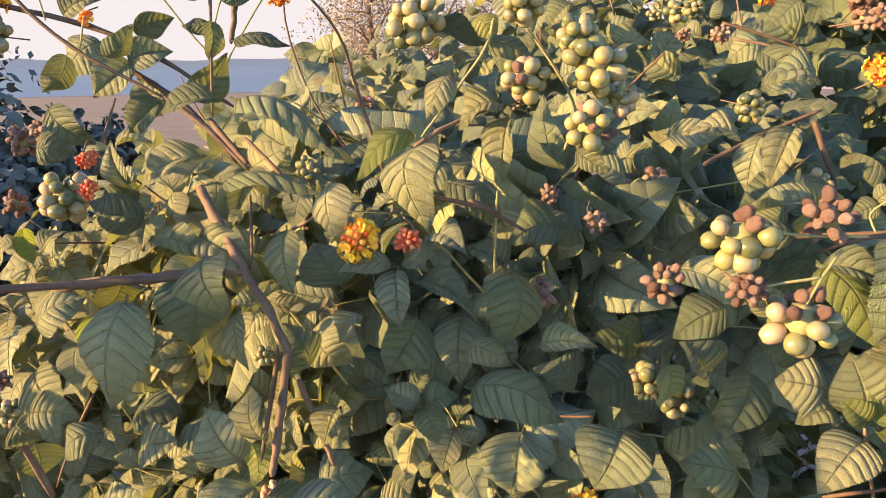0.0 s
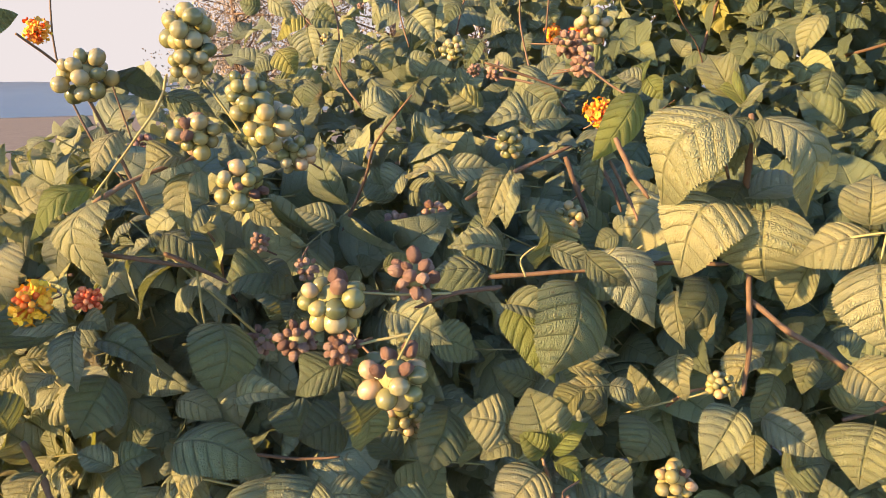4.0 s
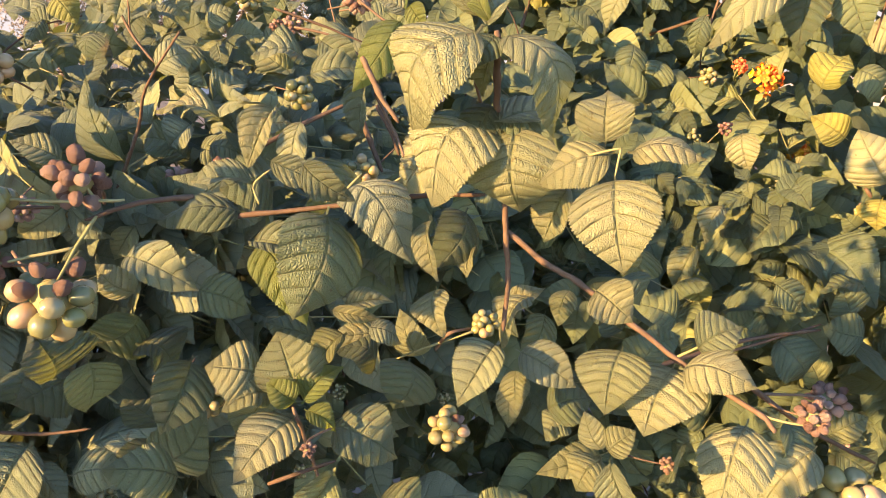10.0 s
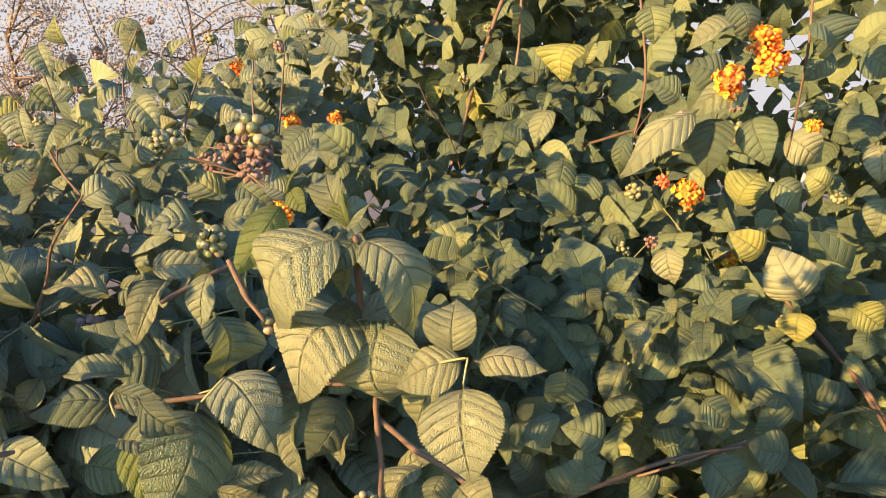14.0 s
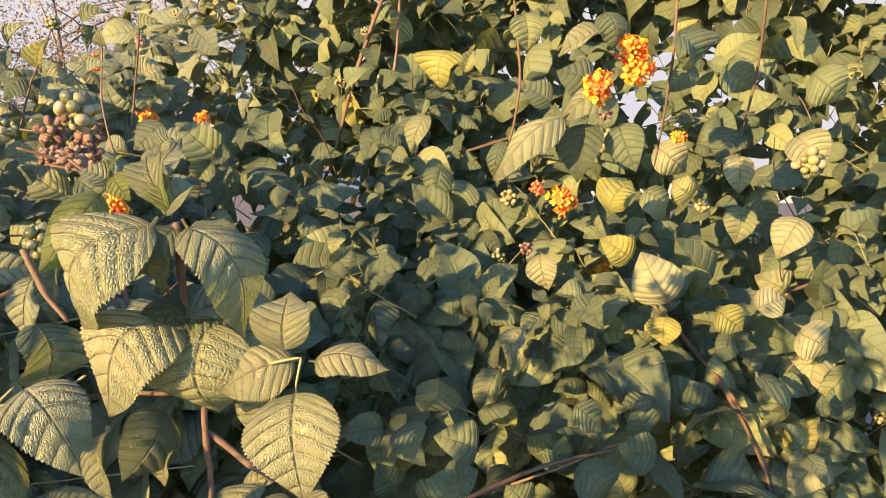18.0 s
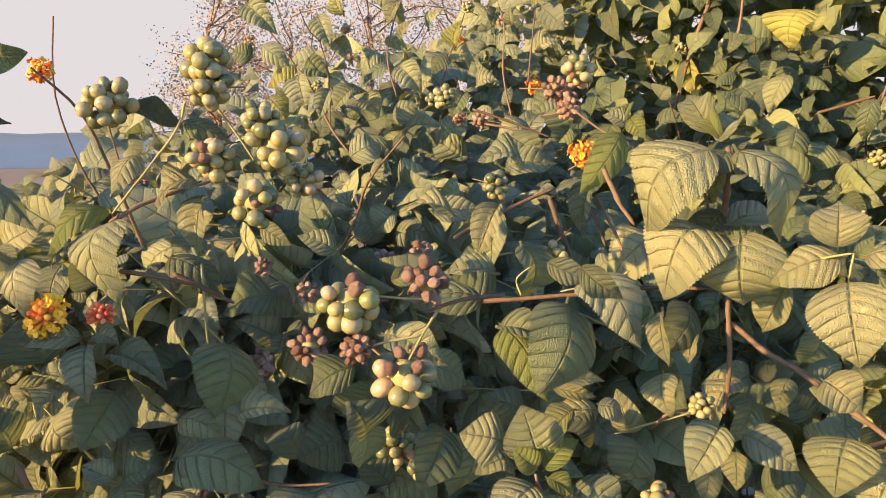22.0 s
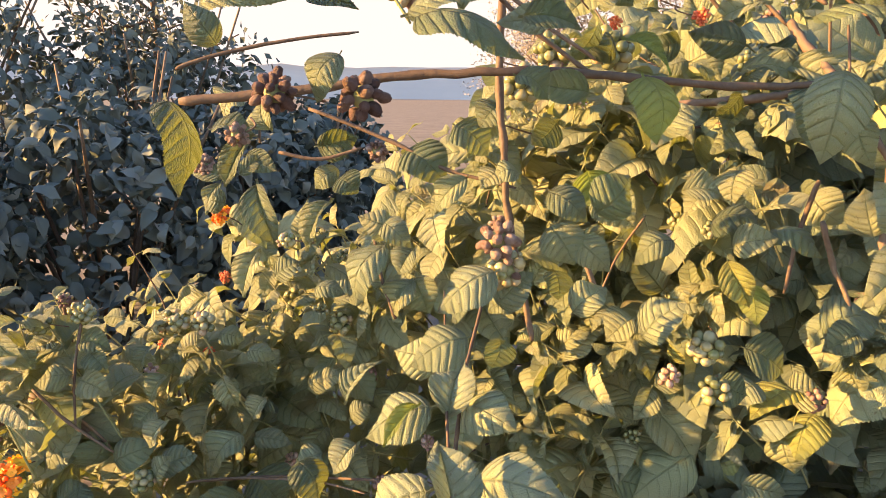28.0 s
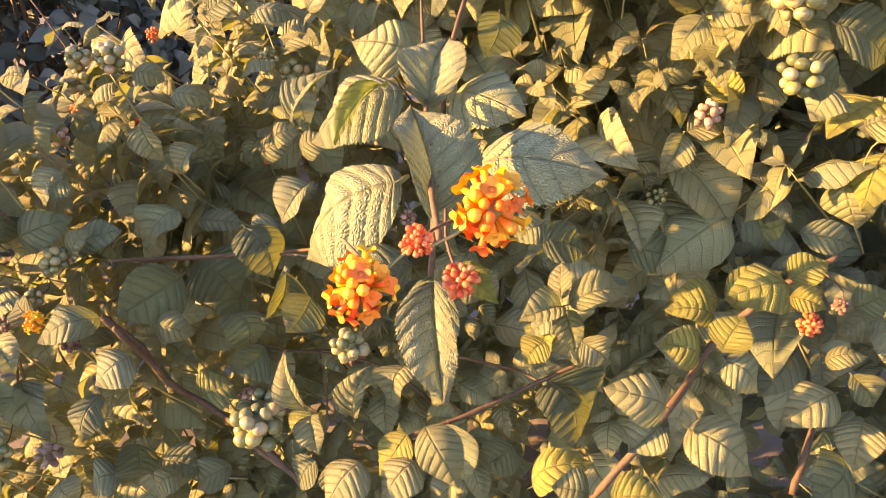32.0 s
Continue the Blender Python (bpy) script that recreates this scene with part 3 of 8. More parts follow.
def small_head(parent, c, size, mat, rs):
    """A small fruit head on its stalk, too far off to pick its drupes apart."""
    turn = Euler([rs.uniform(0, 6) for _ in range(3)]).to_matrix()
    shapes = []
    for p in sphere_points(15, rs):
        b = size * rs.uniform(0.24, 0.36)
        shapes.append((*ball(7, 5, 0.05, 8), Matrix.Translation(c + (turn @ p) * size * rs.uniform(0.6, 0.9)) @ Matrix.Diagonal((b, b, b, 1))))
    head = part("fruit_head", joined("fruit_head", shapes, mat), parent)
    foot = c + Vector((rs.uniform(-0.02, 0.02), rs.uniform(0.02, 0.05), rs.uniform(-0.05, -0.02)))
    line = smooth_line([c, c.lerp(foot, 0.5) + Vector((rs.uniform(-0.008, 0.008), 0, 0.004)), foot], 3)
    part("stalk", mesh_of("stalk", *tube(line, [0.0007] * len(line), 5), M_TWIG), head)


def thicket(first, last, near, inner, seed):
    """One sector of the thicket: twigs with paired leaves, the outermost as single leaves, the rest joined."""
    rs = random.Random(seed)
    top = tagged(new("lantana_bush"), "dense lantana bush with overlapping dusty leaves and thin twigs", "bush", "lantana bushes of the thicket")
    spots, sizes, outer, twigs = [], [], [], []
    k = 0
    grow = knots(0.5 * (first + last), (-66, 1.2), (-30, 1.3), (-15, 1.5), (0, 1.5), (15, 1.65), (30, 1.95), (78, 1.95))
    while k < near + inner:
        yaw = rs.uniform(first, last)
        hi = crest(yaw)
        low = -52 if -42 <= yaw < 6 else -46
        elev = low + (hi - low) * rs.random() ** (0.62 if yaw > 5 else 1.0)
        if 44.5 < yaw < 47.5 and 2.0 < elev < 5.0 and rs.random() < 0.85:
            continue
        fr = front(yaw, elev)
        r = fr + (rs.random() ** 1.7) * (0.5 if yaw < -25 and elev > -26 else 0.85) + 0.04
        edge = (hi - elev) / 4
        if edge < 1 and rs.random() > 0.25 + 0.75 * edge:
            continue
        a = radians(yaw)
        p = HUB + Vector((math.sin(a) * r, math.cos(a) * r, math.tan(radians(elev)) * r))
        if p.z < 0.08:
            continue
        back = Vector((-math.sin(a), -math.cos(a), 0))
        way = (back * 0.6 + Vector((0, 0, 0.8 if yaw < -25 else 0.5)) + SUN * (0.9 if yaw < -25 else 0.45) + rand_dir(rs) * (0.5 if yaw < -25 else 0.75)).normalized()
        lead = way.cross(rand_dir(rs)).normalized()
        side = way.cross(lead)
        pairs = rs.choice((2, 3, 3, 4))
        full = rs.uniform(0.030, 0.074) * grow
        step = full * rs.uniform(0.32, 0.5) * (1.35 if yaw < -25 else 1.0)
        foot = p - way * step * pairs
        twigs.append((*tube([foot - way * 0.05, foot, p], [0.0013, 0.0012, 0.0007], 4), Matrix()))
        for i in range(pairs):
            q = foot + way * step * (i + 1)
            size = 1.04 * full * (1.0 - 0.55 * (i / max(1, pairs - 1)) ** 1.5) * rs.uniform(0.85, 1.15)
            for sgn in (1, -1):
                out = ((lead if i % 2 else side) * sgn + rand_dir(rs) * 0.3).normalized()
                ax = (out + way * (0.15 + 0.35 * i / pairs) + Vector((0, 0, -0.6))).normalized()
                nrm = way + out * 0.25 + rand_dir(rs) * 0.35
                if r < fr + 0.13 and len(outer) < near:
                    outer.append((q, nrm, ax, size))
                else:
                    spots.append((q, nrm, ax))
                    sizes.append(size)
                k += 1
    tagged(part("twig", joined("twig", twigs, M_TWIG), top), kind="stuff")
    # Left sectors take the paler set: dustier leaves, with sunlit brightness in the colour.
    tagged(part("foliage", clump_leaves(spots, sizes, M_DEEP if first > 8 else M_PALE_LIT if first < -25 else M_FILL, rs, "foliage"), top), kind="stuff")
    blades = LEAVES["leaf_deep_green_and_shaded" if first > 8 else "leaf_pale_lit" if first < -25 else "leaf_inner"]
    for p, nrm, ax, s in outer:
        part("leaf", blades[rs.randrange(len(blades))], top, leaf_pose(p, p + ax * s, nrm, s * rs.uniform(0.52, 0.72)))
    for _ in range(7):
        yaw = rs.uniform(first, last)
        e0 = rs.uniform(-40, crest(yaw) - 3)
        r = front(yaw, e0) + rs.uniform(0.0, 0.12)
        a = radians(yaw)
        p = HUB + Vector((math.sin(a) * r, math.cos(a) * r, math.tan(radians(e0)) * r))
        small_head(top, p, rs.uniform(0.0085, 0.0135), rs.choice((M_GREEN, M_GREEN, M_CREAM, M_PINK, M_DARK)), rs)
    for _ in range(10):
        yaw = rs.uniform(first, last)
        e0 = rs.uniform(-45, crest(yaw) - 8)
        r = front(yaw, e0) + rs.uniform(0.10, 0.4)
        a = radians(yaw)
        p = HUB + Vector((math.sin(a) * r, math.cos(a) * r, math.tan(radians(e0)) * r))
        way = (rand_dir(rs) * 0.8 + Vector((0, 0, 0.8))).normalized()
        pts = [p]
        for i in range(3):
            way = (way + rand_dir(rs) * 0.35).normalized()
            pts.append(pts[-1] + way * rs.uniform(0.05, 0.10))
        l = smooth_line(pts, 4)
        part("stem", mesh_of("stem", *tube(l, [0.0017 * (1.1 - 0.6 * i / len(l)) for i in range(len(l))], 6), M_STEM), top)
    return top


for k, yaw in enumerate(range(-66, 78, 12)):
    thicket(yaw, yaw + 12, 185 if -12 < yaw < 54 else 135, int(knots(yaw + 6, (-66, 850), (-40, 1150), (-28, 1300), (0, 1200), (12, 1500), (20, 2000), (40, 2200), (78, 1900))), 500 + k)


def shoot(x, y, z, wide, tall, n, seed):
    """A tall leafy shoot beside the path, unseen, added to block the low sun."""
    rs = random.Random(seed)
    top = tagged(new("unseen_shade_shoot"), "unseen leafy shoot added to shade the thicket", "shrub shoot")
    for k in range(3):
        a = rs.uniform(0, 6.28)
        l = smooth_line([(x + 0.1 * math.cos(a), y + 0.1 * math.sin(a), 0), (x + 0.03 * math.cos(a), y + 0.03 * math.sin(a), z * 0.6), (x - 0.3 * wide * math.cos(a), y - 0.3 * wide * math.sin(a), z + tall * 0.6)], 5)
        part("stem", mesh_of("stem", *tube(l, [0.0035 * (1 - 0.7 * i / len(l)) for i in range(len(l))], 6), M_STEM), top)
    spots, sizes = [], []
    for _ in range(n):
        u = rand_dir(rs) * rs.random() ** 0.4
        spots.append((Vector((x + u.x * wide, y + u.y * wide, z + u.z * tall)), rand_dir(rs) + Vector((0, 0, 0.3)), rand_dir(rs)))
        sizes.append(rs.uniform(0.026, 0.040))
    tagged(part("foliage", clump_leaves(spots, sizes, M_FILL, rs, "foliage"), top), kind="stuff")


# Added out of view on the sun's line, to shade the middle of the thicket.
shoot(*(Vector((0.05, 0.460, 1.183)) + SUN * 1.75), 0.042, 0.050, 320, 900)

# ---- branches near the camera ----

B = branch('weathered lantana branch with a broken fork, wrinkled leaves and orange flowers')
leaf(B, (0.013, 0.450, 1.351), (-0.000, 0.434, 1.327), (-0.196, -0.776, 0.599), 0.016, 'l')
leaf(B, (-0.007, 0.488, 1.375), (0.033, 0.478, 1.366), (-0.052, -0.769, 0.637), 0.017, 'd')
leaf(B, (0.029, 0.473, 1.368), (0.060, 0.466, 1.356), (-0.024, -0.903, 0.429), 0.016, 'd')
leaf(B, (0.005, 0.536, 1.280), (0.047, 0.524, 1.250), (0.264, -0.708, 0.655), 0.029, 'd')
leaf(B, (0.083, 0.508, 1.255), (0.046, 0.505, 1.245), (-0.105, -0.752, 0.650), 0.032, 'd')
leaf(B, (-0.018, 0.518, 1.132), (-0.005, 0.521, 1.152), (-0.336, -0.885, 0.322), 0.014, 'd')
leaf(B, (0.005, 0.606, 1.075), (-0.014, 0.596, 1.047), (-0.536, -0.601, 0.593), 0.030, 'l')
stem(B, 0.0020, (-0.114, 0.538, 1.163), (-0.123, 0.541, 1.121), (-0.131, 0.529, 1.073))
stem(B, 0.0013, (-0.009, 0.444, 1.286), (0.020, 0.442, 1.281), (0.040, 0.460, 1.272))
stem(B, 0.0020, (-0.202, 0.589, 1.333), (-0.172, 0.588, 1.311), (-0.141, 0.583, 1.280))
stem(B, 0.0024, (-0.105, 0.550, 1.129), (-0.094, 0.550, 1.096), (-0.079, 0.540, 1.064))
flowers(B, (-0.038, 0.439, 1.260), 0.0118, 'y')
flowers(B, (-0.012, 0.446, 1.259), 0.0088, 'r')
berries(B, (0.050, 0.458, 1.401), 0.0131, 'g')
berries(B, (0.051, 0.455, 1.387), 0.0106, 'g')
berries(B, (-0.007, 0.465, 1.378), 0.0134, 'g')
berries(B, (0.079, 0.449, 1.369), 0.0100, 'g')
berries(B, (0.088, 0.445, 1.354), 0.0141, 'g')
berries(B, (0.052, 0.446, 1.348), 0.0112, 'c')
berries(B, (0.081, 0.400, 1.325), 0.0108, 'c')
berries(B, (0.103, 0.461, 1.334), 0.0098, 'g')
stem(B, 0.0008, (0.036, 0.464, 1.379), (0.031, 0.460, 1.363), (0.016, 0.456, 1.342), (-0.004, 0.451, 1.316))
stem(B, 0.0008, (0.075, 0.456, 1.308), (0.081, 0.461, 1.330), (0.067, 0.467, 1.356), (0.048, 0.474, 1.382))
berries(B, (0.102, 0.505, 1.257), 0.0082, 'p')
berries(B, (0.108, 0.352, 1.263), 0.0094, 'p')
berries(B, (0.070, 0.513, 1.208), 0.0100, 'p')
berries(B, (0.073, 0.511, 1.274), 0.0067, 'p')
leaf(B, (-0.203, 0.635, 1.327), (-0.169, 0.643, 1.364), (0.636, -0.622, -0.457), 0.037, 'd')
leaf(B, (-0.259, 0.656, 1.358), (-0.223, 0.667, 1.367), (0.236, -0.952, 0.193), 0.027, 'n')
leaf(B, (-0.242, 0.681, 1.311), (-0.264, 0.686, 1.349), (0.139, -0.970, 0.199), 0.028, 'n')
leaf(B, (-0.221, 0.578, 1.269), (-0.249, 0.573, 1.261), (0.232, -0.916, -0.328), 0.026, 'd')
leaf(B, (-0.299, 0.552, 1.245), (-0.297, 0.555, 1.215), (-0.878, 0.478, -0.020), 0.017, 'u')
leaf(B, (-0.280, 0.509, 1.154), (-0.249, 0.491, 1.126), (-0.152, -0.907, 0.393), 0.037, 'l')
leaf(B, (-0.290, 0.494, 1.121), (-0.270, 0.491, 1.109), (0.092, -0.915, 0.394), 0.023, 'l')
leaf(B, (-0.096, 0.549, 1.032), (-0.053, 0.553, 1.054), (-0.298, -0.629, 0.718), 0.050, 'n')
flowers(B, (-0.277, 0.620, 1.285), 0.0076, 'r')
flowers(B, (-0.280, 0.614, 1.262), 0.0080, 'r')
berries(B, (-0.277, 0.573, 1.261), 0.0167, 'g')
berries(B, (-0.320, 0.601, 1.300), 0.0129, 'p')
berries(B, (-0.324, 0.589, 1.254), 0.0108, 'p')
stem(B, 0.0022, (-0.259, 0.658, 1.354), (-0.210, 0.653, 1.322), (-0.169, 0.644, 1.277))
stem(B, 0.0025, (-0.294, 0.498, 1.117), (-0.272, 0.500, 1.060))
leaf(B, (-0.180, 0.490, 1.261), (-0.222, 0.499, 1.272), (-0.131, -0.949, 0.285), 0.026, 'd')
leaf(B, (-0.219, 0.483, 1.122), (-0.249, 0.479, 1.101), (-0.277, -0.790, 0.547), 0.024, 'n')
leaf(B, (-0.239, 0.452, 1.202), (-0.210, 0.461, 1.221), (-0.194, -0.741, 0.643), 0.030, 'n')
leaf(B, (-0.185, 0.461, 1.230), (-0.202, 0.462, 1.212), (0.599, -0.511, -0.616), 0.036, 'd')
leaf(B, (-0.086, 0.481, 1.061), (-0.112, 0.475, 1.047), (-0.169, -0.758, 0.630), 0.027, 'n')
flowers(B, (0.087, 0.414, 1.110), 0.0119, 'o')

B = branch('arching lantana spray hung with ripening berry clusters')
berries(B, (0.127, 0.316, 1.291), 0.0115, 'm')
berries(B, (0.129, 0.312, 1.272), 0.0078, 'p')
berries(B, (0.158, 0.317, 1.299), 0.0106, 'p')
berries(B, (0.149, 0.308, 1.261), 0.0125, 'm')
stem(B, 0.0010, (0.194, 0.324, 1.291), (0.175, 0.324, 1.289), (0.158, 0.323, 1.284))
stem(B, 0.0006, (0.172, 0.314, 1.292), (0.151, 0.315, 1.292), (0.130, 0.317, 1.294))
stem(B, 0.0006, (0.163, 0.314, 1.287), (0.156, 0.312, 1.277), (0.149, 0.309, 1.265))
stem(B, 0.0006, (0.156, 0.312, 1.277), (0.139, 0.312, 1.274), (0.129, 0.312, 1.272))
stem(B, 0.0006, (0.163, 0.315, 1.292), (0.160, 0.316, 1.297), (0.158, 0.317, 1.299))
leaf(B, (0.234, 0.345, 1.300), (0.255, 0.339, 1.284), (-0.311, -0.950, -0.028), 0.014, 'n')
leaf(B, (0.146, 0.366, 1.290), (0.162, 0.367, 1.294), (-0.005, -0.978, 0.208), 0.010, 'd')
leaf(B, (0.223, 0.364, 1.299), (0.248, 0.363, 1.287), (-0.123, -0.974, -0.192), 0.013, 'n')
stem(B, 0.0006, (0.222, 0.405, 1.273), (0.220, 0.408, 1.282), (0.228, 0.407, 1.289))
stem(B, 0.0007, (0.261, 0.414, 1.273), (0.273, 0.414, 1.285))

B = branch('upright lantana shoot with dusty quilted leaves and a woody stem')
leaf(B, (0.349, 0.522, 1.387), (0.356, 0.520, 1.396), (-0.623, -0.716, 0.315), 0.018, 'n')
leaf(B, (0.389, 0.408, 1.219), (0.380, 0.403, 1.199), (-0.558, -0.703, 0.441), 0.015, 'l')
leaf(B, (0.413, 0.537, 1.111), (0.408, 0.532, 1.071), (-0.551, -0.817, 0.171), 0.021, 'l')
leaf(B, (0.396, 0.528, 1.168), (0.425, 0.516, 1.186), (-0.583, -0.632, 0.510), 0.016, 'l')
leaf(B, (0.407, 0.474, 1.183), (0.390, 0.469, 1.151), (0.194, -0.979, 0.055), 0.032, 'd')
leaf(B, (0.269, 0.503, 1.186), (0.301, 0.494, 1.180), (-0.193, -0.928, 0.319), 0.011, 'l')
leaf(B, (0.306, 0.497, 1.169), (0.265, 0.495, 1.170), (0.054, -0.800, 0.598), 0.022, 'l')
leaf(B, (0.281, 0.525, 1.181), (0.315, 0.518, 1.184), (-0.220, -0.761, 0.610), 0.016, 'n')
leaf(B, (0.294, 0.475, 1.153), (0.271, 0.484, 1.167), (0.343, -0.418, 0.841), 0.030, 'd')
leaf(B, (0.404, 0.429, 1.126), (0.388, 0.428, 1.117), (-0.463, -0.273, 0.843), 0.024, 'n')
stem(B, 0.0016, (0.319, 0.587, 1.310), (0.327, 0.581, 1.294), (0.333, 0.575, 1.275))
stem(B, 0.0008, (0.349, 0.445, 1.185), (0.335, 0.445, 1.182), (0.305, 0.476, 1.159))
berries(B, (0.353, 0.445, 1.189), 0.0074, 'g')
berries(B, (0.468, 0.306, 1.178), 0.0091, 'p')
berries(B, (0.341, 0.471, 1.110), 0.0124, 'c')

B = branch('young lantana rosettes low in shade')
leaf(B, (0.217, 0.611, 1.116), (0.213, 0.586, 1.066), (0.698, -0.664, 0.267), 0.068, 'd')
leaf(B, (0.152, 0.582, 1.166), (0.116, 0.583, 1.148), (0.292, -0.731, -0.617), 0.068, 'd')
leaf(B, (0.158, 0.559, 1.081), (0.127, 0.562, 1.051), (-0.120, -0.992, 0.025), 0.036, 'd')
berries(B, (0.169, 0.628, 1.095), 0.0157, 'g')
berries(B, (0.191, 0.624, 1.082), 0.0137, 'g')
berries(B, (0.238, 0.373, 1.160), 0.0033, 'r')
stem(B, 0.0011, (0.236, 0.417, 1.162), (0.245, 0.422, 1.131), (0.250, 0.423, 1.112))

B = branch('dense middle lantana branches with green berries')
leaf(B, (0.282, 0.731, 1.292), (0.275, 0.737, 1.232), (-0.681, -0.732, 0.011), 0.033, 'n')
leaf(B, (0.227, 0.867, 1.277), (0.289, 0.859, 1.278), (-0.127, -0.933, 0.338), 0.032, 'n')
leaf(B, (0.612, 1.266, 1.274), (0.560, 1.240, 1.188), (-0.391, -0.787, 0.477), 0.065, 'n')
leaf(B, (0.296, 0.795, 1.328), (0.353, 0.781, 1.335), (-0.272, -0.846, 0.458), 0.033, 'n')
leaf(B, (0.373, 0.690, 1.234), (0.351, 0.695, 1.222), (-0.420, -0.820, 0.389), 0.021, 'n')
leaf(B, (0.369, 0.694, 1.234), (0.388, 0.695, 1.247), (-0.308, -0.789, 0.532), 0.021, 'n')
leaf(B, (0.082, 0.807, 1.214), (0.047, 0.808, 1.239), (0.005, -0.999, 0.039), 0.034, 'n')
leaf(B, (0.179, 0.869, 1.257), (0.135, 0.887, 1.262), (-0.350, -0.918, 0.184), 0.037, 'n')
leaf(B, (0.203, 0.905, 1.252), (0.243, 0.901, 1.238), (0.027, -0.943, 0.331), 0.039, 'n')
leaf(B, (0.211, 1.086, 1.291), (0.260, 1.101, 1.313), (-0.022, -0.805, 0.593), 0.050, 'n')
leaf(B, (0.304, 0.575, 1.144), (0.280, 0.576, 1.169), (0.424, -0.796, 0.432), 0.030, 'd')
leaf(B, (0.273, 0.577, 1.140), (0.235, 0.574, 1.157), (0.251, -0.882, 0.400), 0.030, 'd')
leaf(B, (0.187, 0.581, 1.184), (0.225, 0.586, 1.162), (0.380, -0.793, 0.477), 0.037, 'd')
leaf(B, (0.147, 0.581, 1.148), (0.173, 0.572, 1.127), (0.523, -0.337, 0.783), 0.054, 'd')
leaf(B, (0.000, 0.720, 1.271), (-0.021, 0.708, 1.237), (-0.108, -0.919, 0.379), 0.031, 'n')
leaf(B, (0.142, 1.127, 1.330), (0.193, 1.149, 1.352), (0.234, -0.902, 0.362), 0.047, 'n')
leaf(B, (0.194, 1.252, 1.368), (0.165, 1.228, 1.308), (-0.441, -0.736, 0.514), 0.050, 'n')
leaf(B, (0.301, 1.245, 1.349), (0.336, 1.240, 1.400), (-0.475, -0.845, 0.244), 0.055, 'n')
leaf(B, (0.335, 1.229, 1.322), (0.274, 1.243, 1.367), (-0.235, -0.972, -0.024), 0.051, 'l')
leaf(B, (0.389, 1.027, 1.379), (0.341, 1.039, 1.351), (-0.394, -0.865, 0.310), 0.041, 'n')
leaf(B, (0.429, 1.040, 1.429), (0.393, 1.043, 1.394), (-0.382, -0.866, 0.321), 0.037, 'n')
flowers(B, (0.333, 0.639, 1.346), 0.0120, 'o')
berries(B, (0.320, 0.652, 1.400), 0.0120, 'p')
berries(B, (0.320, 0.649, 1.385), 0.0101, 'p')
berries(B, (0.288, 0.785, 1.310), 0.0137, 'g')
berries(B, (0.301, 0.937, 1.383), 0.0121, 'p')
berries(B, (0.255, 0.944, 1.407), 0.0134, 'g')
berries(B, (0.342, 0.747, 1.240), 0.0139, 'g')
berries(B, (0.174, 0.823, 1.224), 0.0171, 'p')
berries(B, (0.203, 0.849, 1.212), 0.0190, 'g')
berries(B, (0.218, 0.853, 1.230), 0.0152, 'p')
flowers(B, (0.424, 1.150, 1.438), 0.0131, 'o')
stem(B, 0.0015, (0.278, 0.435, 1.342), (0.285, 0.430, 1.325), (0.295, 0.426, 1.309))
stem(B, 0.0027, (0.340, 0.761, 1.298), (0.350, 0.754, 1.268), (0.360, 0.747, 1.240))
stem(B, 0.0022, (0.240, 0.756, 1.259), (0.296, 0.761, 1.288), (0.347, 0.763, 1.309))
stem(B, 0.0014, (0.272, 0.837, 1.391), (0.313, 0.832, 1.378), (0.360, 0.826, 1.360))
leaf(B, (0.020, 1.155, 1.240), (0.027, 1.122, 1.172), (-0.517, -0.792, 0.325), 0.046, 'l')
leaf(B, (0.046, 1.136, 1.235), (0.100, 1.122, 1.230), (-0.180, -0.859, 0.479), 0.027, 'n')
leaf(B, (-0.049, 1.281, 1.280), (-0.014, 1.265, 1.223), (-0.229, -0.963, 0.140), 0.054, 'n')
leaf(B, (0.192, 0.936, 1.246), (0.234, 0.917, 1.235), (-0.306, -0.886, 0.349), 0.036, 'n')
leaf(B, (0.180, 0.931, 1.234), (0.157, 0.952, 1.258), (-0.552, -0.817, 0.167), 0.039, 'n')
leaf(B, (0.118, 0.986, 1.168), (0.089, 1.000, 1.132), (0.231, -0.832, -0.505), 0.043, 'd')
leaf(B, (0.114, 1.480, 1.390), (0.084, 1.464, 1.324), (-0.327, -0.874, 0.358), 0.064, 'n')
leaf(B, (0.179, 1.404, 1.381), (0.238, 1.360, 1.318), (-0.276, -0.892, 0.358), 0.053, 'n')
leaf(B, (0.319, 0.869, 1.365), (0.362, 0.847, 1.331), (-0.249, -0.924, 0.292), 0.034, 'n')
berries(B, (0.309, 0.582, 1.411), 0.0116, 'c')
berries(B, (0.295, 0.605, 1.399), 0.0104, 'p')
berries(B, (0.307, 0.597, 1.383), 0.0096, 'p')
berries(B, (0.244, 0.839, 1.405), 0.0099, 'g')
stem(B, 0.0014, (0.296, 0.878, 1.376), (0.341, 0.862, 1.365), (0.363, 0.850, 1.342))
stem(B, 0.0009, (0.303, 0.577, 1.382), (0.323, 0.567, 1.366), (0.337, 0.561, 1.358))

B = branch('large sunlit lantana bush with yellowing leaves and orange flowers')
leaf(B, (1.417, 1.363, 1.483), (1.472, 1.347, 1.370), (-0.678, -0.697, -0.233), 0.098, 'n')
leaf(B, (0.972, 1.120, 1.430), (0.971, 1.139, 1.357), (-0.677, -0.716, -0.170), 0.033, 'n')
leaf(B, (1.007, 1.119, 1.639), (1.013, 1.115, 1.573), (-0.635, -0.772, -0.018), 0.055, 'n')
leaf(B, (1.069, 1.635, 1.483), (1.054, 1.645, 1.399), (-0.757, -0.651, 0.064), 0.071, 'n')
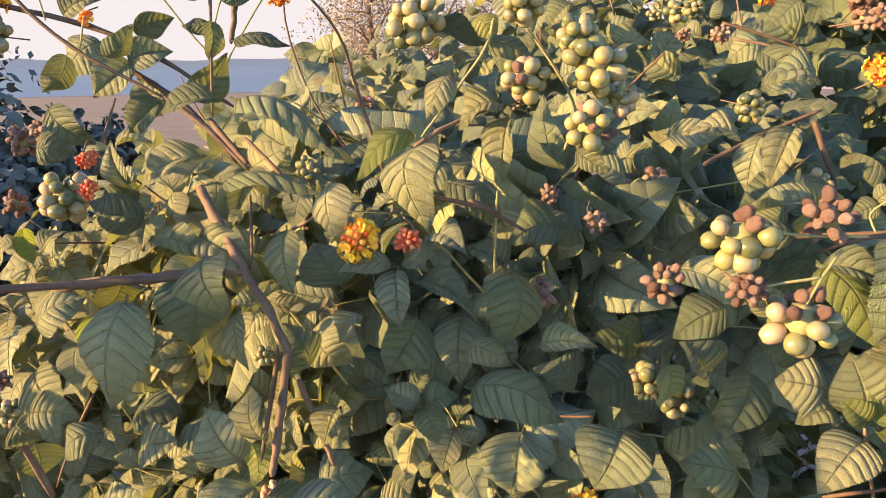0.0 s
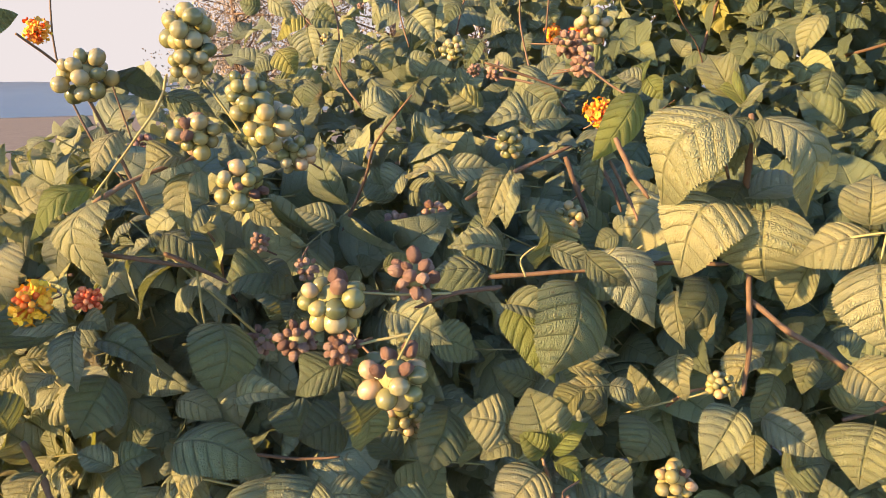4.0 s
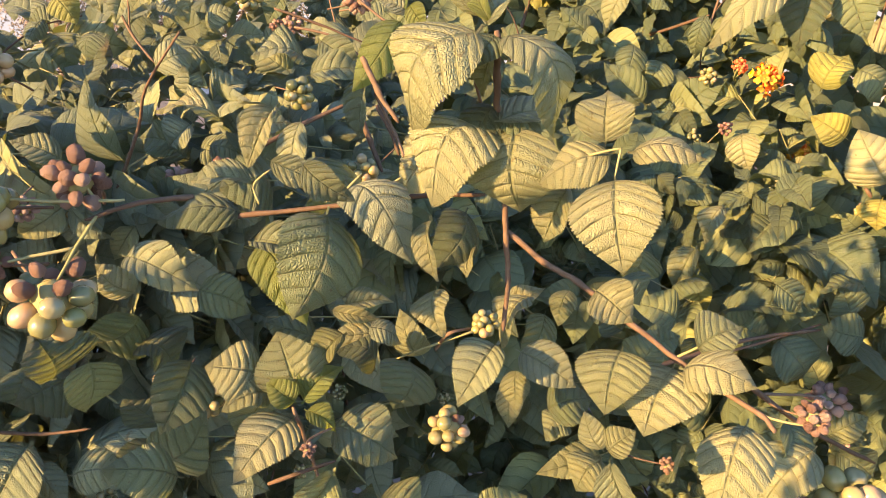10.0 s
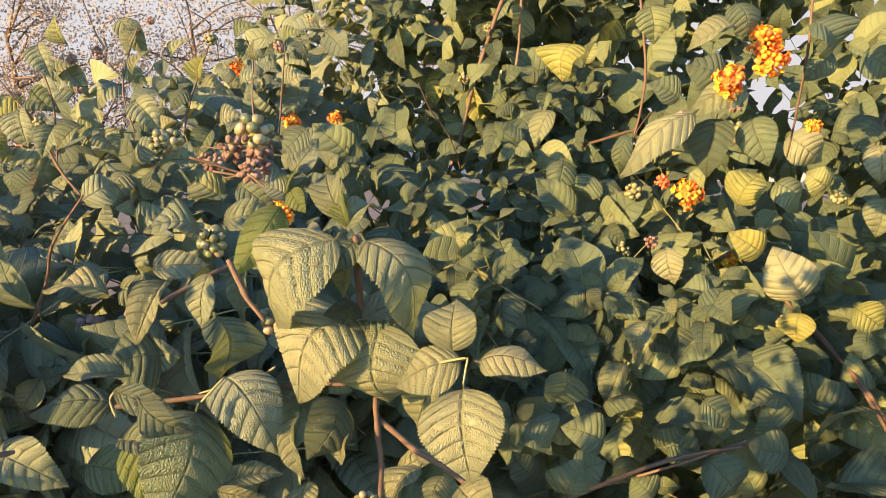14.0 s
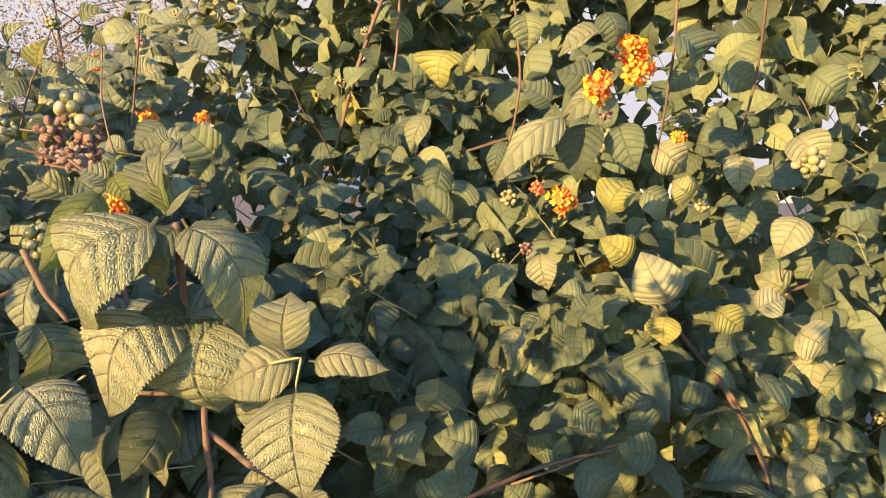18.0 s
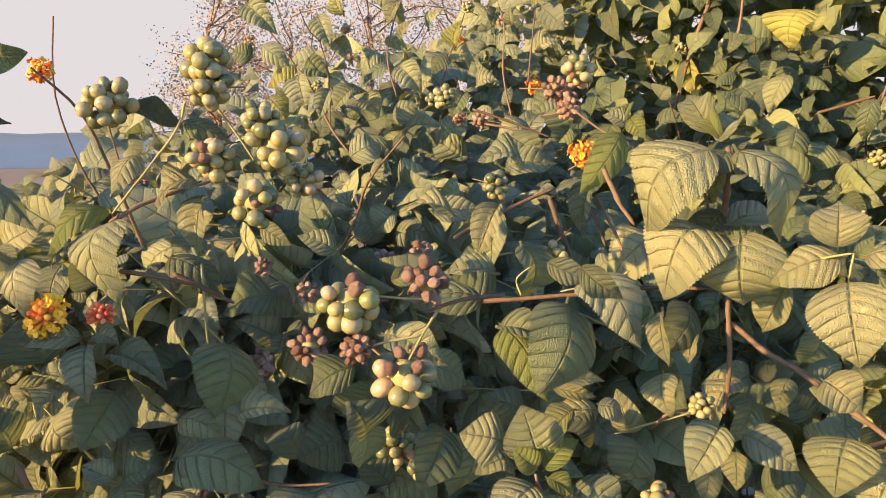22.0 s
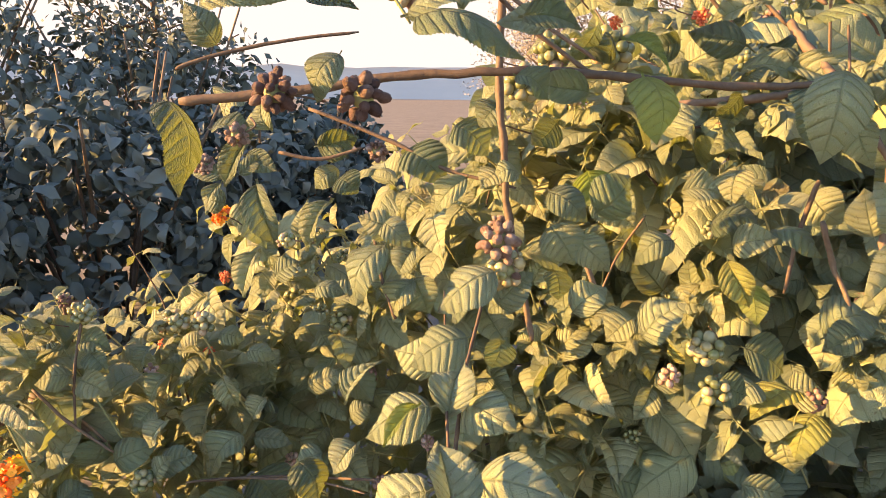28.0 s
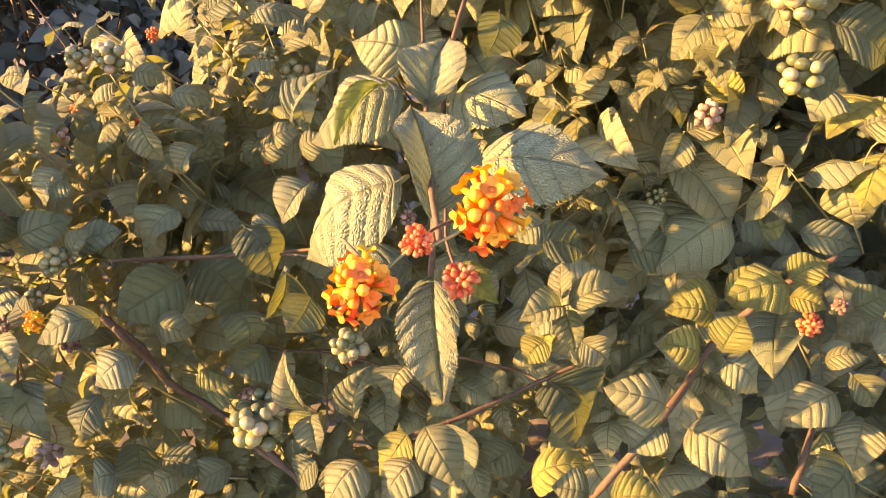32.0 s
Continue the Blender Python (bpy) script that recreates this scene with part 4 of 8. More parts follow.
leaf(B, (1.092, 1.621, 1.465), (1.122, 1.612, 1.394), (-0.433, -0.899, -0.066), 0.058, 'n')
leaf(B, (1.234, 1.062, 1.349), (1.279, 1.049, 1.293), (0.027, -0.968, 0.248), 0.076, 'd')
leaf(B, (1.101, 1.130, 1.256), (1.054, 1.139, 1.236), (-0.347, -0.842, 0.412), 0.048, 'n')
leaf(B, (1.059, 1.117, 1.290), (1.008, 1.168, 1.299), (-0.642, -0.691, 0.332), 0.041, 'n')
leaf(B, (1.212, 1.714, 1.278), (1.230, 1.711, 1.204), (-0.707, -0.693, -0.139), 0.074, 'n')
leaf(B, (1.312, 1.679, 1.176), (1.279, 1.716, 1.227), (-0.682, -0.725, 0.101), 0.072, 'n')
leaf(B, (1.008, 1.196, 1.228), (1.048, 1.169, 1.210), (-0.490, -0.858, 0.151), 0.045, 'n')
leaf(B, (1.232, 1.743, 1.196), (1.159, 1.757, 1.106), (-0.642, -0.640, 0.422), 0.078, 'n')
leaf(B, (1.200, 1.756, 1.093), (1.226, 1.702, 1.023), (-0.755, -0.621, 0.209), 0.060, 'y')
leaf(B, (1.278, 0.944, 1.060), (1.216, 0.982, 1.071), (-0.423, -0.811, 0.404), 0.063, 'n')
leaf(B, (1.143, 0.924, 1.098), (1.103, 0.909, 1.041), (-0.655, -0.490, 0.575), 0.050, 'y')
leaf(B, (1.103, 0.992, 1.048), (1.000, 1.021, 1.016), (-0.380, -0.642, 0.665), 0.039, 'l')
leaf(B, (0.970, 1.060, 1.064), (1.033, 1.031, 1.024), (-0.320, -0.933, 0.167), 0.052, 'l')
leaf(B, (0.869, 1.025, 1.117), (0.833, 1.040, 1.108), (-0.438, -0.703, 0.560), 0.035, 'n')
leaf(B, (0.883, 1.013, 1.101), (0.867, 1.039, 1.132), (-0.797, -0.598, 0.089), 0.040, 'n')
leaf(B, (0.920, 0.843, 1.065), (0.967, 0.836, 1.021), (-0.054, -0.994, 0.099), 0.046, 'n')
leaf(B, (1.029, 0.944, 1.014), (0.976, 0.959, 0.998), (-0.380, -0.602, 0.702), 0.045, 'l')
leaf(B, (1.359, 1.022, 1.167), (1.384, 0.987, 1.108), (-0.859, -0.508, -0.063), 0.072, 'y')
leaf(B, (1.355, 0.944, 1.133), (1.400, 0.906, 1.139), (-0.647, -0.725, 0.237), 0.052, 'n')
leaf(B, (1.430, 0.990, 1.357), (1.440, 0.954, 1.282), (-0.872, -0.475, 0.121), 0.054, 'n')
leaf(B, (1.267, 1.008, 1.249), (1.302, 0.995, 1.293), (-0.638, -0.710, 0.299), 0.047, 'n')
leaf(B, (1.173, 0.766, 1.041), (1.107, 0.831, 0.989), (-0.174, 0.501, 0.847), 0.128, 'd')
leaf(B, (1.023, 0.791, 1.068), (0.977, 0.824, 1.054), (-0.096, 0.268, 0.959), 0.121, 'd')
leaf(B, (1.107, 0.838, 1.031), (1.179, 0.818, 1.041), (-0.225, -0.943, -0.245), 0.077, 'd')
leaf(B, (1.215, 0.785, 1.090), (1.229, 0.777, 1.003), (0.550, -0.819, 0.165), 0.120, 'd')
leaf(B, (1.010, 0.792, 0.997), (1.003, 0.790, 0.918), (0.709, -0.704, -0.036), 0.180, 'd')
leaf(B, (0.898, 0.890, 0.988), (0.943, 0.861, 0.973), (-0.174, -0.664, 0.727), 0.064, 'd')
leaf(B, (1.116, 0.797, 0.937), (1.253, 0.766, 0.890), (0.139, -0.608, 0.782), 0.087, 'd')
leaf(B, (0.908, 0.812, 0.997), (0.955, 0.805, 0.937), (-0.149, -0.989, 0.001), 0.066, 'd')
leaf(B, (0.764, 0.826, 1.029), (0.709, 0.846, 1.052), (-0.151, -0.904, 0.400), 0.055, 'd')
leaf(B, (0.790, 1.021, 1.029), (0.855, 0.998, 1.045), (-0.408, -0.787, 0.463), 0.066, 'd')
leaf(B, (0.696, 0.793, 1.008), (0.731, 0.776, 1.030), (-0.596, -0.697, 0.399), 0.045, 'd')
leaf(B, (0.852, 0.899, 0.974), (0.823, 0.910, 0.925), (0.279, -0.893, -0.353), 0.106, 'd')
leaf(B, (0.551, 0.612, 1.108), (0.534, 0.624, 1.128), (-0.388, -0.901, 0.194), 0.029, 'n')
leaf(B, (0.929, 2.124, 1.589), (0.887, 2.146, 1.495), (-0.647, -0.753, 0.117), 0.084, 'n')
leaf(B, (1.034, 2.765, 1.808), (0.952, 2.767, 1.723), (-0.360, -0.871, 0.334), 0.114, 'n')
leaf(B, (1.037, 2.289, 1.744), (0.982, 2.286, 1.673), (-0.591, -0.647, 0.481), 0.101, 'n')
leaf(B, (0.878, 2.481, 1.634), (0.793, 2.503, 1.665), (-0.312, -0.935, -0.169), 0.085, 'n')
leaf(B, (0.764, 2.304, 1.546), (0.816, 2.247, 1.464), (-0.523, -0.819, 0.238), 0.094, 'n')
leaf(B, (0.923, 1.726, 1.478), (0.879, 1.758, 1.412), (-0.581, -0.814, -0.006), 0.078, 'n')
leaf(B, (0.992, 1.683, 1.427), (0.919, 1.714, 1.373), (-0.548, -0.786, 0.286), 0.081, 'n')
leaf(B, (1.053, 1.543, 1.351), (0.984, 1.542, 1.301), (-0.334, -0.812, 0.479), 0.086, 'l')
leaf(B, (0.984, 1.242, 1.357), (0.958, 1.256, 1.305), (-0.735, -0.651, 0.192), 0.063, 'n')
leaf(B, (1.041, 1.472, 1.389), (1.125, 1.449, 1.403), (-0.299, -0.903, 0.309), 0.060, 'n')
leaf(B, (1.337, 1.043, 1.335), (1.313, 1.075, 1.364), (-0.803, -0.595, 0.004), 0.058, 'n')
leaf(B, (1.479, 1.004, 1.609), (1.429, 1.054, 1.551), (-0.744, -0.665, 0.071), 0.078, 'n')
leaf(B, (1.218, 0.941, 1.552), (1.176, 0.955, 1.507), (-0.549, -0.795, 0.257), 0.043, 'n')
leaf(B, (1.494, 0.953, 1.166), (1.429, 0.974, 1.197), (-0.341, -0.937, -0.078), 0.068, 'l')
leaf(B, (1.598, 0.967, 1.243), (1.569, 0.984, 1.157), (-0.853, -0.484, 0.194), 0.061, 'n')
leaf(B, (1.286, 0.780, 0.952), (1.322, 0.756, 1.017), (-0.838, -0.466, 0.284), 0.049, 'y')
leaf(B, (1.339, 0.754, 0.953), (1.260, 0.756, 0.903), (-0.442, -0.583, 0.682), 0.065, 'l')
leaf(B, (1.418, 0.822, 1.097), (1.377, 0.814, 1.029), (-0.831, -0.197, 0.520), 0.065, 'l')
leaf(B, (1.235, 0.849, 1.071), (1.186, 0.859, 1.056), (-0.332, -0.682, 0.651), 0.059, 'd')
leaf(B, (1.031, 1.011, 1.144), (1.083, 1.001, 1.115), (-0.206, -0.978, -0.021), 0.044, 'n')
leaf(B, (1.159, 1.142, 1.206), (1.206, 1.123, 1.238), (-0.612, -0.477, 0.630), 0.058, 'l')
leaf(B, (1.081, 1.032, 1.175), (1.130, 0.994, 1.198), (-0.649, -0.743, 0.164), 0.053, 'l')
leaf(B, (1.199, 1.104, 1.281), (1.148, 1.118, 1.261), (-0.393, -0.828, 0.400), 0.049, 'n')
flowers(B, (1.038, 0.891, 1.550), 0.0216, 'o')
flowers(B, (1.046, 0.889, 1.523), 0.0241, 'o')
flowers(B, (0.913, 0.811, 1.485), 0.0214, 'o')
flowers(B, (1.028, 1.097, 1.347), 0.0152, 'r')
flowers(B, (1.064, 1.077, 1.328), 0.0238, 'o')
flowers(B, (1.191, 1.127, 1.207), 0.0228, 'y')
flowers(B, (1.365, 1.117, 1.443), 0.0149, 'o')
flowers(B, (1.025, 2.363, 1.813), 0.0315, 'r')
flowers(B, (0.407, 1.784, 1.576), 0.0190, 'o')
flowers(B, (0.579, 1.574, 1.462), 0.0156, 'o')
berries(B, (0.953, 1.547, 1.561), 0.0181, 'g')
berries(B, (0.956, 1.741, 1.566), 0.0161, 'g')
berries(B, (1.149, 1.576, 1.474), 0.0260, 'g')
berries(B, (1.011, 0.912, 1.423), 0.0163, 'g')
berries(B, (0.989, 1.001, 1.449), 0.0121, 'p')
berries(B, (1.055, 0.964, 1.467), 0.0121, 'p')
berries(B, (0.994, 1.129, 1.331), 0.0135, 'g')
berries(B, (1.178, 1.768, 1.229), 0.0175, 'g')
berries(B, (1.006, 1.190, 1.191), 0.0153, 'g')
berries(B, (1.434, 0.884, 1.398), 0.0225, 'g')
berries(B, (1.349, 1.033, 1.320), 0.0122, 'g')
berries(B, (0.928, 1.271, 1.335), 0.0145, 'p')
stem(B, 0.0040, (1.145, 0.907, 1.156), (1.212, 0.896, 1.089), (1.185, 0.806, 1.045), (1.229, 0.779, 0.952), (1.231, 0.762, 0.906))
stem(B, 0.0031, (0.700, 0.811, 0.972), (0.867, 0.842, 0.985), (0.966, 0.801, 1.008))
stem(B, 0.0039, (1.222, 0.963, 1.221), (1.369, 0.969, 1.150), (1.383, 0.920, 1.118))
stem(B, 0.0048, (0.974, 1.554, 1.381), (1.080, 1.468, 1.408), (1.096, 1.283, 1.439))
stem(B, 0.0030, (0.998, 1.039, 1.094), (1.088, 1.006, 1.094), (1.189, 0.981, 1.072))
stem(B, 0.0057, (1.479, 0.953, 1.166), (1.568, 0.941, 1.184))
stem(B, 0.0081, (0.988, 1.641, 1.765), (0.917, 1.650, 1.563), (0.877, 1.651, 1.412), (0.797, 1.661, 1.191))

B = branch('tall lantana shoot with drooping leaves and flower heads against the sky')
leaf(B, (-0.345, 0.488, 1.433), (-0.390, 0.493, 1.378), (-0.416, 0.817, 0.400), 0.031, 'u')
leaf(B, (-0.335, 0.499, 1.431), (-0.295, 0.505, 1.408), (0.410, -0.743, 0.530), 0.033, 'd')
leaf(B, (-0.387, 0.529, 1.364), (-0.415, 0.524, 1.334), (0.636, -0.584, -0.504), 0.029, 'd')
leaf(B, (-0.346, 0.593, 1.389), (-0.367, 0.589, 1.368), (0.523, -0.763, -0.380), 0.022, 'd')
leaf(B, (-0.334, 0.705, 1.396), (-0.297, 0.705, 1.413), (-0.115, -0.958, 0.263), 0.032, 'n')
leaf(B, (-0.297, 0.701, 1.378), (-0.332, 0.695, 1.349), (-0.088, -0.948, 0.305), 0.038, 'n')
leaf(B, (-0.273, 0.703, 1.384), (-0.240, 0.722, 1.396), (0.554, -0.760, -0.341), 0.024, 'd')
leaf(B, (-0.253, 0.660, 1.360), (-0.283, 0.643, 1.332), (0.159, -0.902, 0.401), 0.034, 'n')
leaf(B, (-0.169, 0.725, 1.413), (-0.205, 0.733, 1.420), (-0.147, -0.955, 0.260), 0.029, 'n')
leaf(B, (-0.182, 0.737, 1.432), (-0.146, 0.734, 1.431), (-0.092, -0.935, -0.343), 0.029, 'd')
leaf(B, (-0.284, 0.488, 1.303), (-0.309, 0.478, 1.281), (-0.064, -0.883, 0.466), 0.030, 'n')
leaf(B, (-0.292, 0.589, 1.328), (-0.262, 0.597, 1.297), (0.095, -0.983, -0.154), 0.031, 'n')
leaf(B, (-0.287, 0.468, 1.285), (-0.302, 0.448, 1.247), (0.916, -0.372, -0.148), 0.030, 'd')
leaf(B, (-0.408, 0.566, 1.327), (-0.382, 0.580, 1.306), (0.421, -0.905, -0.067), 0.022, 'n')
flowers(B, (-0.360, 0.647, 1.412), 0.0167, 'o')
flowers(B, (-0.336, 0.762, 1.458), 0.0120, 'o')
flowers(B, (-0.357, 0.753, 1.424), 0.0095, 'r')
flowers(B, (-0.216, 0.492, 1.299), 0.0062, 'r')
flowers(B, (-0.214, 0.490, 1.281), 0.0075, 'r')
berries(B, (-0.390, 0.393, 1.328), 0.0147, 'c')
berries(B, (-0.362, 0.377, 1.341), 0.0097, 'p')
berries(B, (-0.396, 0.382, 1.295), 0.0162, 'c')
berries(B, (-0.370, 0.358, 1.294), 0.0095, 'p')
berries(B, (-0.360, 0.642, 1.381), 0.0156, 'g')
berries(B, (-0.353, 0.587, 1.356), 0.0115, 'g')
berries(B, (-0.314, 0.453, 1.256), 0.0121, 'g')
berries(B, (-0.295, 0.589, 1.310), 0.0104, 'p')
berries(B, (-0.273, 0.927, 1.453), 0.0134, 'p')
stem(B, 0.0027, (-0.369, 0.535, 1.367), (-0.363, 0.543, 1.405), (-0.359, 0.552, 1.452))
stem(B, 0.0015, (-0.387, 0.370, 1.321), (-0.357, 0.372, 1.306), (-0.316, 0.373, 1.273), (-0.280, 0.375, 1.249))
stem(B, 0.0022, (-0.352, 0.647, 1.403), (-0.286, 0.656, 1.387), (-0.230, 0.660, 1.360), (-0.174, 0.663, 1.321))
stem(B, 0.0029, (-0.185, 0.736, 1.455), (-0.187, 0.728, 1.408), (-0.191, 0.721, 1.373))

B = branch('near lantana branch tip with large shaded leaves and dark berries')
leaf(B, (-0.375, 0.260, 1.289), (-0.408, 0.259, 1.280), (-0.068, -0.933, 0.353), 0.017, 'n')
leaf(B, (-0.314, 0.290, 1.269), (-0.283, 0.295, 1.263), (0.210, -0.912, 0.353), 0.019, 'd')
leaf(B, (-0.299, 0.327, 1.270), (-0.330, 0.316, 1.267), (0.281, -0.859, 0.427), 0.017, 'n')
leaf(B, (-0.324, 0.345, 1.241), (-0.303, 0.347, 1.227), (0.477, -0.625, 0.618), 0.023, 'd')
leaf(B, (-0.400, 0.270, 1.251), (-0.414, 0.269, 1.225), (-0.144, -0.984, 0.106), 0.019, 'n')
leaf(B, (-0.280, 0.369, 1.230), (-0.316, 0.370, 1.236), (0.002, -0.973, 0.231), 0.021, 'd')
berries(B, (-0.400, 0.280, 1.292), 0.0069, 'p')
berries(B, (-0.415, 0.277, 1.289), 0.0056, 'p')
stem(B, 0.0031, (-0.545, 0.353, 1.220), (-0.499, 0.361, 1.225), (-0.449, 0.371, 1.231), (-0.394, 0.380, 1.239), (-0.323, 0.388, 1.242), (-0.261, 0.408, 1.239), (-0.195, 0.443, 1.234), (-0.122, 0.458, 1.237))
stem(B, 0.0007, (-0.355, 0.241, 1.262), (-0.365, 0.242, 1.276), (-0.369, 0.242, 1.281))
berries(B, (-0.431, 0.258, 1.230), 0.0119, 'k')
berries(B, (-0.394, 0.285, 1.228), 0.0137, 'k')
berries(B, (-0.459, 0.269, 1.207), 0.0072, 'p')
leaf(B, (-0.429, 0.203, 1.250), (-0.441, 0.198, 1.269), (0.525, -0.842, 0.119), 0.015, 'n')
leaf(B, (-0.479, 0.264, 1.269), (-0.418, 0.260, 1.277), (-0.111, -0.892, 0.439), 0.022, 'l')
leaf(B, (-0.428, 0.289, 1.279), (-0.398, 0.290, 1.273), (0.090, -0.953, 0.291), 0.013, 'n')
leaf(B, (-0.486, 0.286, 1.209), (-0.458, 0.290, 1.206), (0.170, -0.565, 0.808), 0.016, 'n')
leaf(B, (-0.459, 0.285, 1.207), (-0.479, 0.286, 1.176), (-0.148, -0.986, 0.076), 0.013, 'n')
stem(B, 0.0009, (-0.445, 0.195, 1.241), (-0.432, 0.198, 1.246), (-0.401, 0.206, 1.253), (-0.369, 0.212, 1.257))

B = branch("low lantana growth at the bush's shaded edge with small flowers")
leaf(B, (-0.277, 0.412, 1.149), (-0.254, 0.428, 1.174), (0.591, -0.807, 0.006), 0.036, 'd')
leaf(B, (-0.361, 0.399, 1.174), (-0.385, 0.398, 1.146), (-0.215, -0.957, 0.197), 0.019, 'n')
leaf(B, (-0.414, 0.385, 1.128), (-0.436, 0.379, 1.081), (-0.300, -0.918, 0.260), 0.025, 'n')
leaf(B, (-0.291, 0.415, 1.133), (-0.264, 0.410, 1.111), (0.045, -0.961, 0.272), 0.024, 'l')
leaf(B, (-0.394, 0.386, 1.103), (-0.410, 0.381, 1.073), (-0.334, -0.878, 0.343), 0.024, 'l')
leaf(B, (-0.421, 0.391, 1.142), (-0.397, 0.387, 1.124), (0.201, -0.873, 0.445), 0.020, 'n')
leaf(B, (-0.289, 0.404, 1.081), (-0.266, 0.415, 1.100), (-0.098, -0.807, 0.582), 0.026, 'n')
leaf(B, (-0.245, 0.470, 1.062), (-0.266, 0.461, 1.045), (-0.272, -0.669, 0.692), 0.031, 'l')
leaf(B, (-0.327, 0.410, 1.176), (-0.347, 0.405, 1.168), (-0.123, -0.702, 0.702), 0.019, 'n')
berries(B, (-0.338, 0.393, 1.132), 0.0146, 'p')
berries(B, (-0.335, 0.408, 1.107), 0.0118, 'c')
berries(B, (-0.485, 0.376, 1.126), 0.0058, 'c')
stem(B, 0.0028, (-0.351, 0.453, 1.292), (-0.349, 0.442, 1.228), (-0.344, 0.437, 1.194), (-0.338, 0.429, 1.143), (-0.326, 0.423, 1.096), (-0.316, 0.417, 1.054))
stem(B, 0.0013, (-0.406, 0.380, 1.074), (-0.419, 0.384, 1.106), (-0.424, 0.387, 1.135))
berries(B, (-0.456, 0.489, 1.178), 0.0098, 'p')
flowers(B, (-0.562, 0.406, 1.171), 0.0098, 'p')
flowers(B, (-0.626, 0.533, 1.108), 0.0094, 'o')
berries(B, (-0.884, 0.573, 0.963), 0.0124, 'g')
berries(B, (-0.858, 0.614, 0.965), 0.0129, 'g')
berries(B, (-0.868, 0.600, 0.985), 0.0076, 'g')
berries(B, (-0.839, 0.754, 0.910), 0.0150, 'g')
berries(B, (-0.814, 0.761, 0.913), 0.0135, 'g')
berries(B, (-0.808, 0.790, 0.915), 0.0138, 'g')
flowers(B, (-0.844, 0.745, 0.881), 0.0105, 'r')
flowers(B, (-0.817, 0.806, 0.849), 0.0111, 'r')
flowers(B, (-0.869, 0.498, 0.817), 0.0214, 'o')
berries(B, (-0.189, 0.501, 1.031), 0.0125, 'g')
berries(B, (-0.174, 0.535, 0.983), 0.0115, 'g')
berries(B, (-0.346, 0.532, 1.232), 0.0143, 'g')
leaf(B, (-0.849, 0.577, 0.923), (-0.900, 0.577, 0.931), (0.115, -0.601, 0.791), 0.025, 'n')
leaf(B, (-0.864, 0.555, 0.800), (-0.835, 0.566, 0.855), (0.136, -0.985, 0.110), 0.031, 'n')
leaf(B, (-0.570, 0.447, 1.136), (-0.589, 0.446, 1.140), (0.117, -0.954, 0.277), 0.021, 'n')
leaf(B, (-0.609, 0.698, 0.992), (-0.568, 0.700, 0.988), (0.096, -0.633, 0.768), 0.029, 'n')
leaf(B, (-0.544, 0.712, 1.040), (-0.565, 0.695, 1.016), (0.129, -0.861, 0.491), 0.026, 'n')
leaf(B, (-0.537, 0.418, 1.179), (-0.509, 0.416, 1.168), (0.054, -0.959, 0.278), 0.019, 'n')
leaf(B, (-0.544, 0.405, 1.164), (-0.576, 0.406, 1.167), (0.018, -0.875, 0.484), 0.016, 'n')
leaf(B, (-0.550, 0.407, 1.160), (-0.559, 0.396, 1.136), (-0.035, -0.899, 0.436), 0.012, 'n')
leaf(B, (-0.538, 0.410, 1.164), (-0.520, 0.420, 1.180), (0.161, -0.898, 0.410), 0.013, 'n')
leaf(B, (-0.505, 0.476, 1.180), (-0.471, 0.488, 1.188), (0.375, -0.897, -0.234), 0.027, 'd')
leaf(B, (-0.467, 0.430, 1.164), (-0.450, 0.428, 1.153), (0.308, -0.715, 0.628), 0.026, 'd')
leaf(B, (-0.541, 0.472, 1.192), (-0.550, 0.475, 1.218), (-0.188, -0.982, 0.030), 0.026, 'n')
leaf(B, (-0.429, 0.503, 1.096), (-0.441, 0.495, 1.074), (-0.214, -0.867, 0.450), 0.026, 'n')
leaf(B, (-0.237, 1.082, 1.047), (-0.171, 1.090, 1.032), (0.156, -0.966, 0.204), 0.048, 'l')
leaf(B, (-0.194, 0.880, 1.003), (-0.157, 0.855, 0.940), (-0.375, -0.916, 0.141), 0.056, 'l')
leaf(B, (-0.343, 0.953, 0.893), (-0.317, 0.958, 0.825), (0.906, -0.250, 0.341), 0.129, 'd')
leaf(B, (-0.242, 1.015, 0.882), (-0.229, 1.000, 0.818), (0.680, -0.672, 0.294), 0.076, 'd')
leaf(B, (-0.294, 1.314, 0.871), (-0.260, 1.320, 0.817), (0.156, -0.988, -0.016), 0.060, 'n')
leaf(B, (-0.185, 0.951, 1.025), (-0.107, 0.957, 1.020), (0.082, -0.991, 0.101), 0.057, 'd')
leaf(B, (-0.297, 0.798, 1.069), (-0.282, 0.798, 1.037), (0.642, -0.705, 0.302), 0.040, 'd')
leaf(B, (-0.354, 0.515, 1.020), (-0.361, 0.507, 0.992), (0.754, -0.657, 0.005), 0.037, 'd')
stem(B, 0.0020, (-0.899, 0.565, 0.875), (-0.850, 0.576, 0.855), (-0.819, 0.592, 0.813))
stem(B, 0.0015, (-0.850, 0.576, 0.855), (-0.859, 0.592, 0.909), (-0.862, 0.600, 0.967))
leaf(B, (-0.847, 0.575, 0.829), (-0.867, 0.545, 0.789), (-0.060, -0.786, 0.615), 0.044, 'n')
leaf(B, (-0.819, 0.589, 0.793), (-0.772, 0.614, 0.813), (0.257, -0.853, 0.454), 0.040, 'n')
leaf(B, (-0.763, 0.594, 0.790), (-0.722, 0.617, 0.803), (0.050, -0.553, 0.832), 0.043, 'n')
leaf(B, (-0.700, 0.684, 0.804), (-0.726, 0.643, 0.763), (-0.066, -0.680, 0.730), 0.047, 'n')
